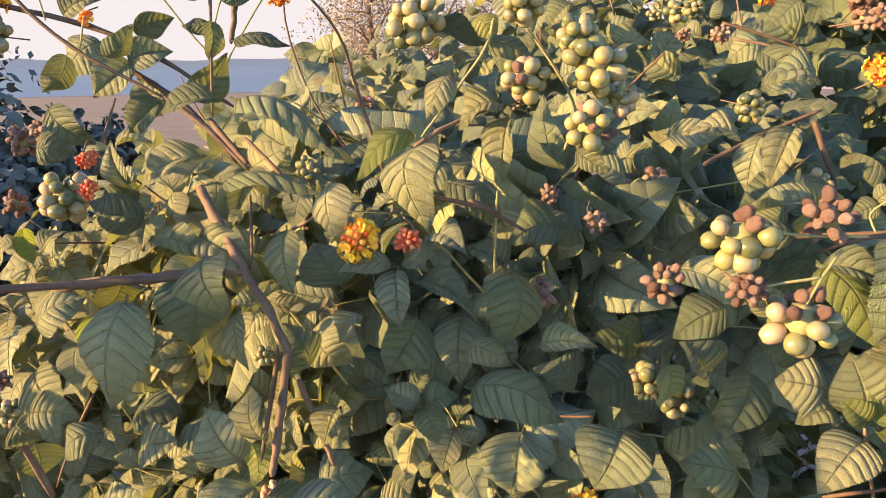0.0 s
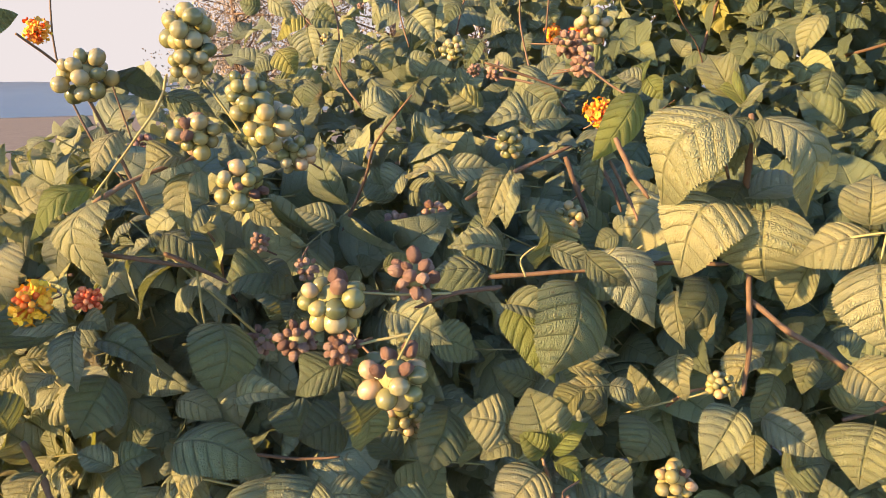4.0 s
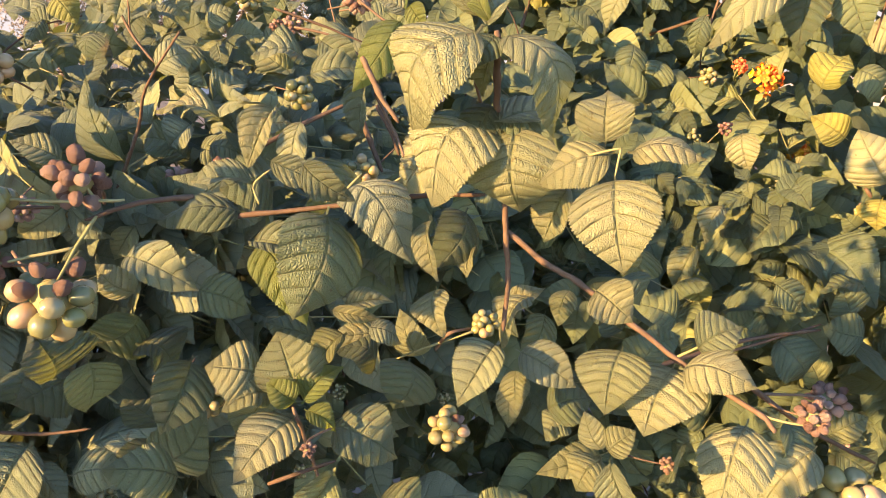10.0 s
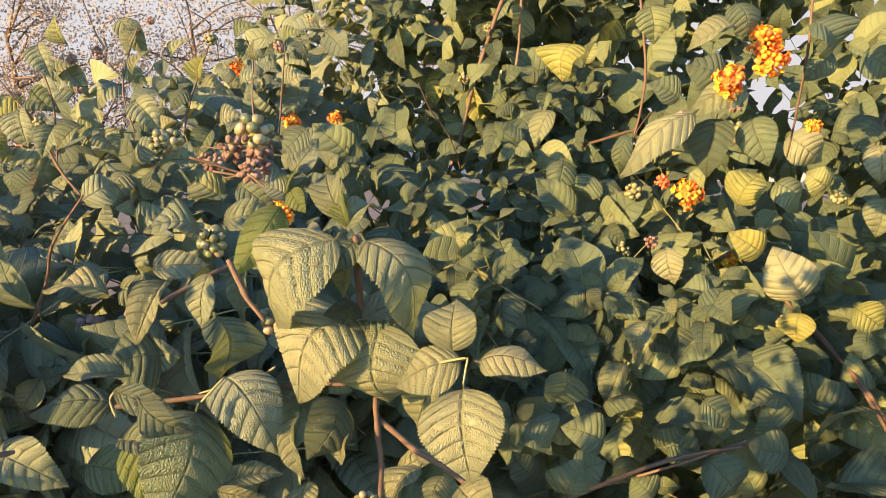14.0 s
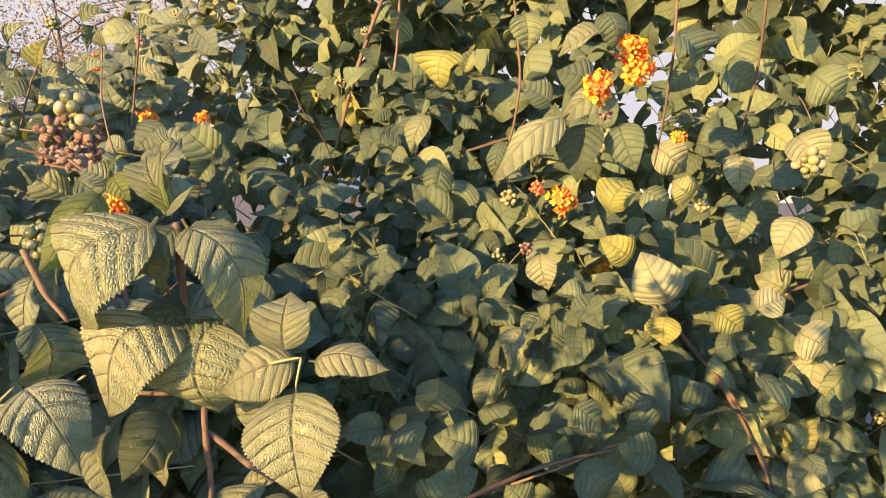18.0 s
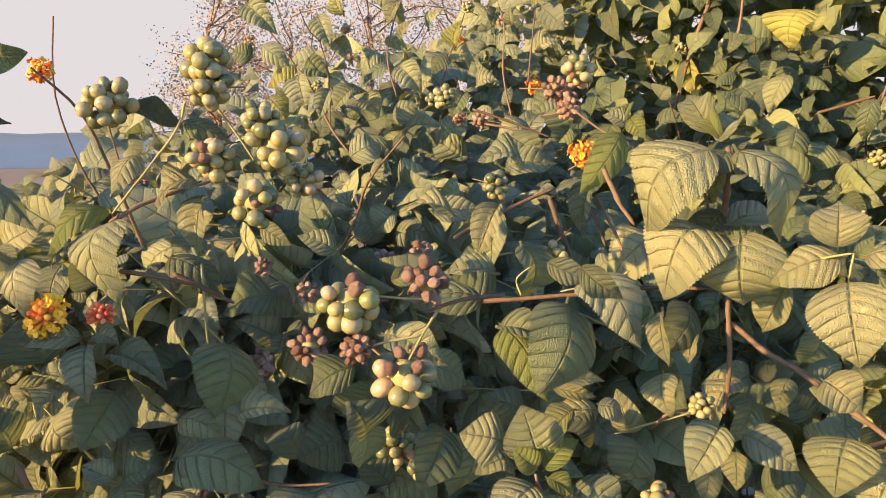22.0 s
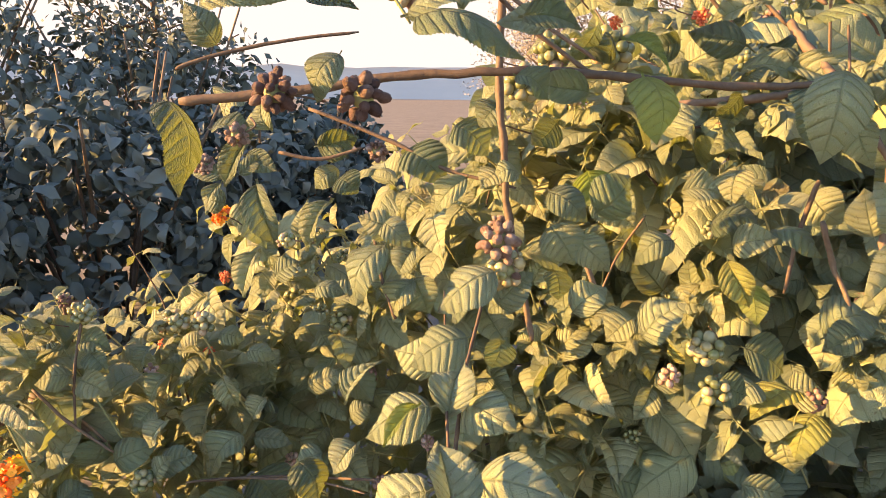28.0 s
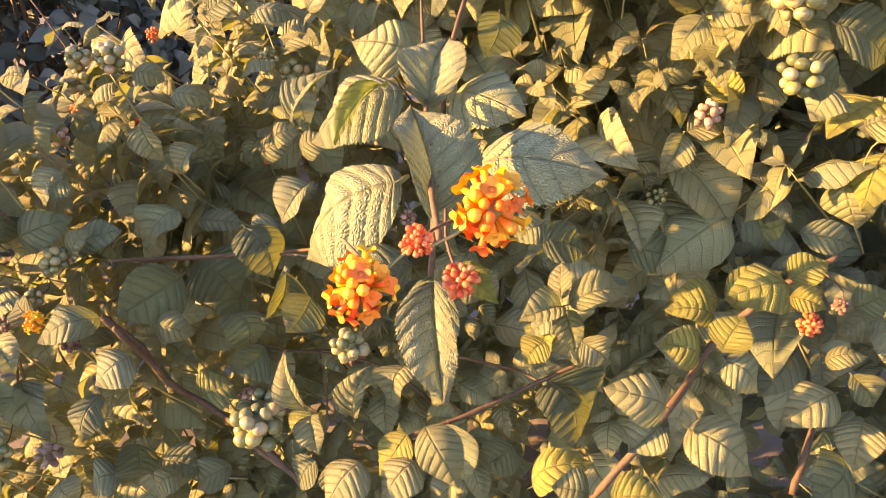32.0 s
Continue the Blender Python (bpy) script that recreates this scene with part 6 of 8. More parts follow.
leaf(B, (1.115, 1.422, 1.698), (1.096, 1.420, 1.617), (0.767, -0.620, -0.167), 0.132, 'd')
leaf(B, (1.004, 0.913, 1.607), (1.020, 0.904, 1.553), (-0.238, -0.968, 0.078), 0.052, 'd')
leaf(B, (1.179, 0.948, 1.598), (1.213, 0.941, 1.540), (0.190, -0.958, 0.215), 0.111, 'd')
leaf(B, (1.363, 1.021, 1.568), (1.407, 0.983, 1.529), (-0.675, -0.736, -0.059), 0.066, 'n')
leaf(B, (1.440, 0.983, 1.648), (1.420, 0.985, 1.579), (0.505, -0.846, -0.170), 0.131, 'd')
leaf(B, (1.495, 0.940, 1.560), (1.544, 0.905, 1.512), (-0.688, -0.700, -0.190), 0.075, 'n')
leaf(B, (1.334, 1.148, 1.431), (1.393, 1.116, 1.379), (-0.528, -0.846, -0.075), 0.072, 'l')
leaf(B, (1.396, 1.005, 1.461), (1.354, 1.013, 1.400), (-0.726, -0.525, 0.444), 0.069, 'n')
leaf(B, (1.437, 0.920, 1.450), (1.452, 0.873, 1.384), (-0.830, -0.525, 0.189), 0.073, 'l')
leaf(B, (1.088, 1.586, 1.442), (1.039, 1.600, 1.366), (0.697, -0.486, -0.528), 0.169, 'd')
stem(B, 0.0030, (1.012, 1.614, 1.748), (0.976, 1.559, 1.593), (0.964, 1.619, 1.427))
stem(B, 0.0023, (1.017, 1.166, 1.669), (1.001, 1.117, 1.514), (0.985, 1.137, 1.383))
stem(B, 0.0021, (1.179, 0.951, 1.650), (1.184, 0.961, 1.539), (1.243, 1.049, 1.388))
stem(B, 0.0024, (1.381, 0.950, 1.673), (1.408, 0.985, 1.539), (1.355, 0.987, 1.371))

B = branch('twisted lantana leaves and a small ripening berry head in broken sun')
leaf(B, (0.400, 0.482, 1.194), (0.371, 0.464, 1.166), (-0.598, -0.229, 0.768), 0.025, 'l')
stem(B, 0.0011, (0.328, 0.463, 1.168), (0.330, 0.442, 1.186), (0.351, 0.453, 1.183))

B = branch('sunny lantana side branches with pale dusty leaves and berries')
stem(B, 0.0019, (-0.911, 0.659, 0.934), (-0.889, 0.626, 0.882), (-0.870, 0.599, 0.842))
stem(B, 0.0033, (-0.921, 0.592, 0.866), (-0.864, 0.591, 0.843), (-0.832, 0.600, 0.807))
stem(B, 0.0041, (-0.697, 0.533, 0.759), (-0.679, 0.553, 0.718), (-0.675, 0.578, 0.665), (-0.647, 0.602, 0.621), (-0.568, 0.557, 0.617), (-0.527, 0.540, 0.595))
stem(B, 0.0014, (-0.720, 0.587, 0.785), (-0.677, 0.633, 0.771), (-0.577, 0.615, 0.792), (-0.499, 0.567, 0.817))
stem(B, 0.0017, (-0.852, 0.781, 0.866), (-0.820, 0.794, 0.820), (-0.808, 0.829, 0.825), (-0.786, 0.904, 0.787))
leaf(B, (-0.821, 0.763, 0.886), (-0.846, 0.735, 0.858), (0.264, -0.788, 0.556), 0.040, 'n')
leaf(B, (-0.797, 0.963, 0.864), (-0.826, 0.938, 0.816), (-0.148, -0.835, 0.530), 0.050, 'l')
leaf(B, (-0.746, 0.919, 0.904), (-0.729, 0.900, 0.863), (-0.429, -0.873, 0.233), 0.045, 'l')
leaf(B, (-0.786, 0.932, 0.756), (-0.808, 0.896, 0.720), (-0.101, -0.666, 0.739), 0.061, 'l')
leaf(B, (-0.724, 0.837, 0.749), (-0.770, 0.831, 0.752), (0.128, -0.621, 0.773), 0.032, 'n')
leaf(B, (-0.646, 0.753, 0.837), (-0.609, 0.768, 0.855), (0.097, -0.843, 0.529), 0.033, 'l')
leaf(B, (-0.504, 0.540, 0.912), (-0.485, 0.549, 0.925), (-0.087, -0.726, 0.682), 0.027, 'l')
leaf(B, (-0.649, 0.807, 0.904), (-0.624, 0.808, 0.863), (0.124, -0.990, 0.061), 0.034, 'n')
leaf(B, (-0.758, 0.584, 0.782), (-0.741, 0.592, 0.812), (-0.478, -0.743, 0.468), 0.038, 'l')
leaf(B, (-0.809, 0.519, 0.747), (-0.844, 0.498, 0.722), (0.230, -0.886, 0.402), 0.032, 'd')
leaf(B, (-0.835, 0.554, 0.782), (-0.827, 0.552, 0.752), (0.362, -0.918, 0.163), 0.030, 'n')
leaf(B, (-0.624, 0.620, 0.726), (-0.601, 0.604, 0.691), (0.728, -0.312, 0.610), 0.053, 'd')
leaf(B, (-0.489, 0.507, 0.815), (-0.503, 0.487, 0.792), (0.534, -0.770, 0.350), 0.037, 'd')
leaf(B, (-0.689, 0.614, 0.708), (-0.644, 0.621, 0.723), (-0.112, -0.723, 0.682), 0.028, 'l')
leaf(B, (-0.790, 0.492, 0.708), (-0.806, 0.481, 0.660), (-0.423, -0.839, 0.342), 0.054, 'n')
leaf(B, (-0.513, 0.540, 0.632), (-0.529, 0.530, 0.603), (-0.487, -0.712, 0.506), 0.038, 'n')
leaf(B, (-0.677, 0.519, 0.640), (-0.684, 0.500, 0.605), (0.896, -0.440, 0.056), 0.046, 'd')
leaf(B, (-0.733, 0.481, 0.619), (-0.716, 0.478, 0.600), (0.384, -0.800, 0.461), 0.033, 'l')
leaf(B, (-0.661, 0.553, 0.580), (-0.679, 0.533, 0.563), (-0.101, -0.593, 0.799), 0.033, 'l')
berries(B, (-0.613, 0.793, 0.918), 0.0143, 'g')
berries(B, (-0.769, 0.577, 0.785), 0.0126, 'g')
berries(B, (-0.837, 0.532, 0.755), 0.0124, 'g')
berries(B, (-0.815, 0.503, 0.720), 0.0122, 'g')
flowers(B, (-0.667, 0.821, 0.813), 0.0071, 'r')
flowers(B, (-0.729, 0.496, 0.770), 0.0093, 'y')

B = branch('near lantana shoot with worn brown-spotted leaves in low sun')
leaf(B, (0.376, 0.559, 1.280), (0.325, 0.549, 1.250), (-0.266, -0.678, 0.685), 0.049, 'l')
leaf(B, (0.326, 0.482, 1.155), (0.310, 0.483, 1.189), (-0.367, -0.918, -0.151), 0.023, 'l')
leaf(B, (0.282, 0.640, 1.271), (0.285, 0.635, 1.218), (0.684, -0.721, 0.108), 0.065, 'd')
leaf(B, (0.061, 0.444, 1.198), (0.093, 0.432, 1.203), (-0.348, -0.655, 0.671), 0.018, 'n')

B = branch('lantana leaves round the fork, curled ones sunlit and wide ones shaded')
leaf(B, (0.061, 0.515, 1.255), (0.096, 0.514, 1.242), (0.254, -0.572, 0.780), 0.036, 'd')
leaf(B, (0.134, 0.377, 1.206), (0.127, 0.379, 1.226), (0.808, -0.466, 0.361), 0.041, 'd')
leaf(B, (0.137, 0.443, 1.189), (0.133, 0.443, 1.160), (0.716, -0.688, -0.121), 0.039, 'd')
leaf(B, (0.155, 0.513, 1.092), (0.192, 0.521, 1.116), (0.277, -0.953, -0.122), 0.045, 'd')
leaf(B, (0.140, 0.946, 1.256), (0.106, 0.957, 1.270), (-0.118, -0.895, 0.429), 0.031, 'n')
leaf(B, (0.189, 0.861, 1.278), (0.164, 0.862, 1.254), (-0.449, -0.769, 0.455), 0.042, 'n')
leaf(B, (0.123, 0.517, 1.282), (0.095, 0.519, 1.294), (0.129, -0.844, 0.521), 0.019, 'n')
leaf(B, (0.078, 0.438, 1.311), (0.096, 0.431, 1.299), (-0.289, -0.951, 0.106), 0.012, 'l')
leaf(B, (0.129, 0.329, 1.260), (0.107, 0.332, 1.245), (-0.398, -0.798, 0.452), 0.019, 'd')
leaf(B, (0.168, 0.372, 1.242), (0.152, 0.377, 1.255), (-0.255, -0.965, 0.068), 0.016, 'l')
stem(B, 0.0008, (0.039, 0.478, 1.282), (0.038, 0.494, 1.232), (0.040, 0.505, 1.198))

B = branch('lantana twigs round a bare brown arm with quilted leaves')
leaf(B, (-0.288, 0.472, 1.287), (-0.270, 0.472, 1.300), (-0.212, -0.921, 0.327), 0.026, 'n')
leaf(B, (-0.273, 0.451, 1.268), (-0.291, 0.450, 1.250), (0.578, -0.602, -0.551), 0.028, 'd')
leaf(B, (-0.307, 0.412, 1.142), (-0.288, 0.406, 1.115), (0.043, -0.966, 0.254), 0.031, 'l')
leaf(B, (-0.340, 0.410, 1.176), (-0.353, 0.400, 1.165), (-0.115, -0.670, 0.734), 0.023, 'l')
leaf(B, (-0.410, 0.394, 1.133), (-0.433, 0.382, 1.145), (0.567, -0.733, 0.377), 0.022, 'l')
leaf(B, (-0.396, 0.390, 1.105), (-0.384, 0.383, 1.079), (-0.163, -0.965, 0.204), 0.031, 'l')
leaf(B, (-0.341, 0.404, 1.081), (-0.316, 0.410, 1.107), (-0.101, -0.942, 0.321), 0.029, 'n')
leaf(B, (-0.240, 0.490, 1.038), (-0.207, 0.494, 1.069), (-0.521, -0.568, 0.637), 0.047, 'n')
leaf(B, (-0.248, 0.493, 1.308), (-0.221, 0.494, 1.304), (0.069, -0.977, 0.202), 0.021, 'n')
stem(B, 0.0016, (-0.352, 0.393, 1.297), (-0.324, 0.393, 1.270), (-0.291, 0.400, 1.246), (-0.284, 0.403, 1.242))
stem(B, 0.0013, (-0.486, 0.373, 1.187), (-0.458, 0.378, 1.183), (-0.431, 0.384, 1.191))
berries(B, (-0.296, 0.419, 1.296), 0.0080, 'g')

B = branch('outermost lantana sprigs with hanging grey leaves and green berries')
stem(B, 0.0020, (-0.878, 0.608, 0.975), (-0.867, 0.602, 0.924), (-0.860, 0.586, 0.849))
stem(B, 0.0036, (-0.910, 0.580, 0.874), (-0.862, 0.588, 0.840), (-0.831, 0.601, 0.809))
stem(B, 0.0015, (-0.883, 0.586, 0.881), (-0.926, 0.567, 0.850))
stem(B, 0.0021, (-0.847, 0.882, 0.807), (-0.834, 0.960, 0.770), (-0.750, 0.949, 0.768))
leaf(B, (-0.873, 0.594, 0.940), (-0.860, 0.605, 0.957), (-0.130, -0.807, 0.576), 0.035, 'l')
leaf(B, (-0.891, 0.580, 0.899), (-0.934, 0.566, 0.884), (0.224, -0.947, 0.232), 0.030, 'n')
leaf(B, (-0.805, 0.929, 0.817), (-0.829, 0.924, 0.835), (0.360, -0.903, 0.236), 0.034, 'l')
leaf(B, (-0.607, 0.711, 0.866), (-0.579, 0.715, 0.881), (-0.189, -0.824, 0.535), 0.028, 'l')
leaf(B, (-0.697, 0.774, 0.978), (-0.663, 0.786, 0.999), (0.012, -0.886, 0.464), 0.037, 'n')
leaf(B, (-0.816, 0.583, 0.820), (-0.874, 0.575, 0.796), (0.391, -0.564, -0.727), 0.070, 'd')
leaf(B, (-0.821, 0.609, 0.814), (-0.884, 0.602, 0.773), (-0.333, -0.712, 0.619), 0.051, 'n')
leaf(B, (-0.910, 0.568, 0.816), (-0.872, 0.561, 0.782), (0.629, -0.178, 0.757), 0.042, 'd')
leaf(B, (-0.936, 0.563, 0.815), (-0.906, 0.566, 0.824), (-0.174, -0.609, 0.774), 0.032, 'l')
leaf(B, (-0.692, 0.685, 0.747), (-0.651, 0.689, 0.703), (0.621, -0.574, 0.534), 0.076, 'd')
leaf(B, (-0.588, 0.599, 0.827), (-0.562, 0.595, 0.779), (0.729, -0.530, 0.433), 0.050, 'd')
leaf(B, (-0.796, 0.548, 0.772), (-0.799, 0.525, 0.736), (-0.082, -0.844, 0.530), 0.053, 'n')
leaf(B, (-0.672, 0.566, 0.737), (-0.633, 0.568, 0.728), (0.152, -0.861, 0.485), 0.030, 'l')
berries(B, (-0.705, 0.851, 0.927), 0.0141, 'g')
berries(B, (-0.945, 0.562, 0.846), 0.0115, 'p')

B = branch('sunlit lantana twigs with broad yellow leaves and berries')
leaf(B, (-0.150, 0.566, 1.071), (-0.144, 0.555, 1.036), (0.103, 0.956, -0.276), 0.026, 'u')
leaf(B, (-0.316, 0.553, 1.074), (-0.309, 0.543, 1.048), (0.739, -0.547, 0.393), 0.039, 'd')
leaf(B, (-0.242, 1.079, 0.776), (-0.184, 1.091, 0.796), (-0.008, -0.852, 0.524), 0.048, 'l')
leaf(B, (-0.173, 0.548, 0.983), (-0.145, 0.555, 0.973), (0.335, -0.845, 0.416), 0.032, 'd')
leaf(B, (-0.150, 0.580, 1.009), (-0.109, 0.597, 0.981), (0.586, -0.662, 0.466), 0.046, 'd')
leaf(B, (-0.122, 0.639, 0.953), (-0.141, 0.629, 0.933), (-0.271, -0.743, 0.612), 0.036, 'n')
leaf(B, (-0.076, 0.728, 0.905), (-0.037, 0.736, 0.912), (0.021, -0.702, 0.712), 0.047, 'l')
leaf(B, (-0.038, 0.775, 0.856), (0.015, 0.792, 0.869), (0.078, -0.753, 0.653), 0.048, 'n')
leaf(B, (-0.068, 0.767, 0.850), (-0.054, 0.751, 0.804), (-0.587, -0.805, 0.085), 0.053, 'l')
leaf(B, (-0.035, 0.751, 0.999), (-0.047, 0.731, 0.938), (-0.716, -0.611, 0.337), 0.059, 'l')
leaf(B, (-0.010, 0.774, 0.932), (0.006, 0.758, 0.901), (-0.649, -0.756, 0.085), 0.038, 'l')
leaf(B, (-0.278, 0.641, 0.787), (-0.259, 0.635, 0.760), (-0.196, -0.976, 0.093), 0.037, 'n')
leaf(B, (-0.305, 0.620, 0.782), (-0.292, 0.618, 0.752), (-0.271, -0.961, -0.052), 0.044, 'n')
leaf(B, (-0.347, 0.543, 1.045), (-0.370, 0.534, 1.036), (0.037, -0.747, 0.664), 0.030, 'l')
leaf(B, (-0.179, 0.857, 0.805), (-0.140, 0.861, 0.822), (-0.219, -0.723, 0.656), 0.036, 'n')
leaf(B, (-0.244, 1.062, 0.667), (-0.199, 1.070, 0.649), (0.331, -0.803, 0.495), 0.052, 'd')
leaf(B, (-0.327, 0.548, 0.857), (-0.292, 0.564, 0.841), (0.542, -0.568, 0.620), 0.036, 'd')
leaf(B, (-0.258, 0.773, 0.759), (-0.204, 0.779, 0.747), (0.203, -0.861, 0.466), 0.045, 'd')
stem(B, 0.0027, (-0.262, 1.089, 1.006), (-0.249, 1.031, 0.882), (-0.231, 1.147, 0.659))

B = branch('shaded lantana foliage of the sunny bush with broad blue-green leaves')
leaf(B, (0.710, 0.838, 1.127), (0.690, 0.842, 1.085), (0.336, -0.911, -0.238), 0.098, 'd')
leaf(B, (0.549, 0.622, 1.157), (0.565, 0.608, 1.134), (0.247, -0.755, 0.608), 0.046, 'd')
leaf(B, (0.886, 0.893, 0.980), (0.922, 0.879, 1.013), (-0.096, -0.948, -0.305), 0.081, 'd')
leaf(B, (1.041, 1.015, 1.030), (0.974, 1.060, 0.986), (-0.680, -0.569, 0.463), 0.046, 'n')
leaf(B, (1.015, 0.800, 1.018), (0.996, 0.805, 1.067), (-0.080, -0.995, 0.066), 0.059, 'd')
leaf(B, (1.104, 0.857, 1.030), (1.147, 0.825, 1.069), (-0.759, -0.335, 0.559), 0.070, 'd')
leaf(B, (1.270, 0.877, 1.051), (1.303, 0.856, 1.109), (-0.848, -0.424, 0.316), 0.062, 'n')
leaf(B, (0.872, 0.869, 0.917), (0.852, 0.897, 0.942), (-0.248, -0.741, 0.623), 0.057, 'd')
leaf(B, (0.646, 0.746, 1.015), (0.675, 0.735, 1.054), (0.008, -0.960, -0.279), 0.061, 'd')
leaf(B, (0.944, 1.278, 1.387), (0.916, 1.265, 1.315), (-0.395, -0.865, 0.310), 0.059, 'n')
leaf(B, (1.129, 1.766, 1.175), (1.187, 1.787, 1.260), (0.405, -0.913, -0.057), 0.097, 'd')
stem(B, 0.0034, (1.125, 0.913, 1.174), (1.203, 0.900, 1.098), (1.187, 0.807, 1.052), (1.221, 0.790, 0.984), (1.234, 0.779, 0.951))
stem(B, 0.0019, (0.848, 0.879, 0.950), (0.899, 0.835, 0.983), (0.975, 0.810, 1.012))

# ---- placed shoots ----

B = branch('upright lantana shoot with a whorl of drooping quilted leaves')
blade(B, (0.329, 0.401, 1.358), (0.299, 0.422, 1.305), (-0.641, -0.542, 0.511), 0.050, 1, 'l')
blade(B, (0.318, 0.505, 1.367), (0.284, 0.494, 1.323), (0.091, -0.889, 0.443), 0.026, 3, 'u')
blade(B, (0.342, 0.402, 1.357), (0.367, 0.389, 1.304), (0.220, -0.804, 0.520), 0.039, 1, 'l')
blade(B, (0.341, 0.420, 1.312), (0.308, 0.413, 1.268), (-0.660, -0.610, 0.424), 0.049, 1, 'l')
blade(B, (0.352, 0.406, 1.310), (0.357, 0.409, 1.262), (-0.481, -0.704, 0.486), 0.050, 1, 'l')
blade(B, (0.379, 0.353, 1.301), (0.350, 0.374, 1.284), (-0.360, -0.644, 0.671), 0.024, 3, 'l')
blade(B, (0.372, 0.350, 1.304), (0.377, 0.360, 1.329), (-0.576, -0.675, 0.485), 0.027, 4, 'l')
blade(B, (0.381, 0.345, 1.302), (0.407, 0.323, 1.301), (-0.278, -0.544, 0.748), 0.020, 3, 'l')
blade(B, (0.375, 0.345, 1.292), (0.373, 0.328, 1.249), (-0.593, -0.734, 0.345), 0.041, 0, 'l')
blade(B, (0.336, 0.417, 1.362), (0.332, 0.446, 1.387), (-0.610, -0.614, 0.474), 0.020, 4, 'l')
blade(B, (0.323, 0.509, 1.369), (0.305, 0.516, 1.376), (-0.489, -0.554, 0.659), 0.016, 0, 'n')
blade(B, (0.322, 0.510, 1.375), (0.330, 0.499, 1.360), (-0.595, -0.567, 0.463), 0.014, 0, 'u')
blade(B, (0.302, 0.518, 1.335), (0.289, 0.507, 1.292), (-0.764, -0.436, 0.341), 0.019, 2, 'n')
blade(B, (0.340, 0.404, 1.354), (0.318, 0.395, 1.336), (0.105, -0.485, 0.816), 0.018, 5, 'd')
blade(B, (0.273, 0.459, 1.275), (0.301, 0.421, 1.237), (0.046, -0.864, 0.492), 0.038, 1, 'n')
blade(B, (0.261, 0.439, 1.264), (0.238, 0.417, 1.210), (0.355, -0.873, 0.630), 0.051, 3, 'd')
blade(B, (0.224, 0.467, 1.243), (0.246, 0.430, 1.203), (0.046, -0.864, 0.492), 0.031, 3, 'u')
blade(B, (0.308, 0.414, 1.262), (0.308, 0.401, 1.230), (-0.865, -0.429, 0.243), 0.013, 2, 'l')
blade(B, (0.315, 0.423, 1.221), (0.314, 0.407, 1.197), (-0.691, -0.538, 0.462), 0.022, 4, 'l')
blade(B, (0.343, 0.398, 1.196), (0.315, 0.384, 1.169), (-0.556, -0.607, 0.572), 0.027, 2, 'n')
blade(B, (0.356, 0.403, 1.188), (0.382, 0.381, 1.172), (-0.045, -0.814, 0.588), 0.026, 0, 'n')
blade(B, (0.359, 0.410, 1.174), (0.357, 0.404, 1.150), (-0.797, -0.551, 0.266), 0.018, 5, 'l')
blade(B, (0.338, 0.436, 1.261), (0.316, 0.425, 1.230), (0.381, -0.966, 0.495), 0.032, 3, 'd')
blade(B, (0.388, 0.414, 1.276), (0.376, 0.420, 1.243), (-0.696, -0.559, 0.364), 0.024, 2, 'l')
blade(B, (0.340, 0.431, 1.243), (0.334, 0.429, 1.223), (-0.859, -0.407, 0.340), 0.014, 2, 'l')
blade(B, (0.381, 0.368, 1.231), (0.394, 0.350, 1.218), (-0.506, -0.611, 0.621), 0.026, 4, 'l')
blade(B, (0.399, 0.366, 1.199), (0.381, 0.349, 1.171), (-0.615, -0.632, 0.478), 0.038, 0, 'l')
blade(B, (0.424, 0.356, 1.191), (0.399, 0.341, 1.161), (-0.615, -0.632, 0.478), 0.047, 0, 'l')
blade(B, (0.423, 0.351, 1.191), (0.440, 0.314, 1.194), (-0.438, -0.558, 0.708), 0.029, 3, 'l')
blade(B, (0.434, 0.354, 1.198), (0.456, 0.346, 1.211), (-0.562, -0.628, 0.474), 0.026, 2, 'n')
blade(B, (0.225, 0.474, 1.274), (0.190, 0.485, 1.274), (-0.374, -0.515, 0.747), 0.016, 2, 'n')
blade(B, (0.219, 0.482, 1.256), (0.170, 0.496, 1.250), (0.268, -0.636, 0.840), 0.026, 3, 'd')
blade(B, (0.150, 0.497, 1.231), (0.191, 0.471, 1.215), (-0.216, -0.688, 0.673), 0.028, 4, 'n')
blade(B, (0.270, 0.451, 1.189), (0.252, 0.452, 1.170), (-0.691, -0.538, 0.462), 0.021, 2, 'l')
blade(B, (0.281, 0.439, 1.196), (0.301, 0.440, 1.183), (-0.374, -0.515, 0.747), 0.017, 3, 'n')
blade(B, (0.308, 0.446, 1.171), (0.295, 0.433, 1.146), (0.386, -0.945, 0.593), 0.043, 3, 'd')
blade(B, (0.340, 0.405, 1.312), (0.396, 0.440, 1.309), (-0.197, -0.620, 0.760), 0.023, 0, 'n')
stem(B, 0.0018, (0.339, 0.404, 1.355), (0.341, 0.407, 1.332), (0.345, 0.414, 1.311), (0.352, 0.420, 1.276), (0.353, 0.417, 1.246), (0.355, 0.417, 1.223), (0.353, 0.416, 1.194))
stem(B, 0.0010, (0.330, 0.422, 1.350), (0.335, 0.421, 1.328), (0.343, 0.424, 1.308))
stem(B, 0.0011, (0.302, 0.515, 1.321), (0.313, 0.506, 1.296), (0.316, 0.496, 1.283))
stem(B, 0.0015, (0.182, 0.492, 1.247), (0.225, 0.480, 1.254), (0.273, 0.461, 1.261), (0.309, 0.447, 1.267), (0.344, 0.426, 1.270))
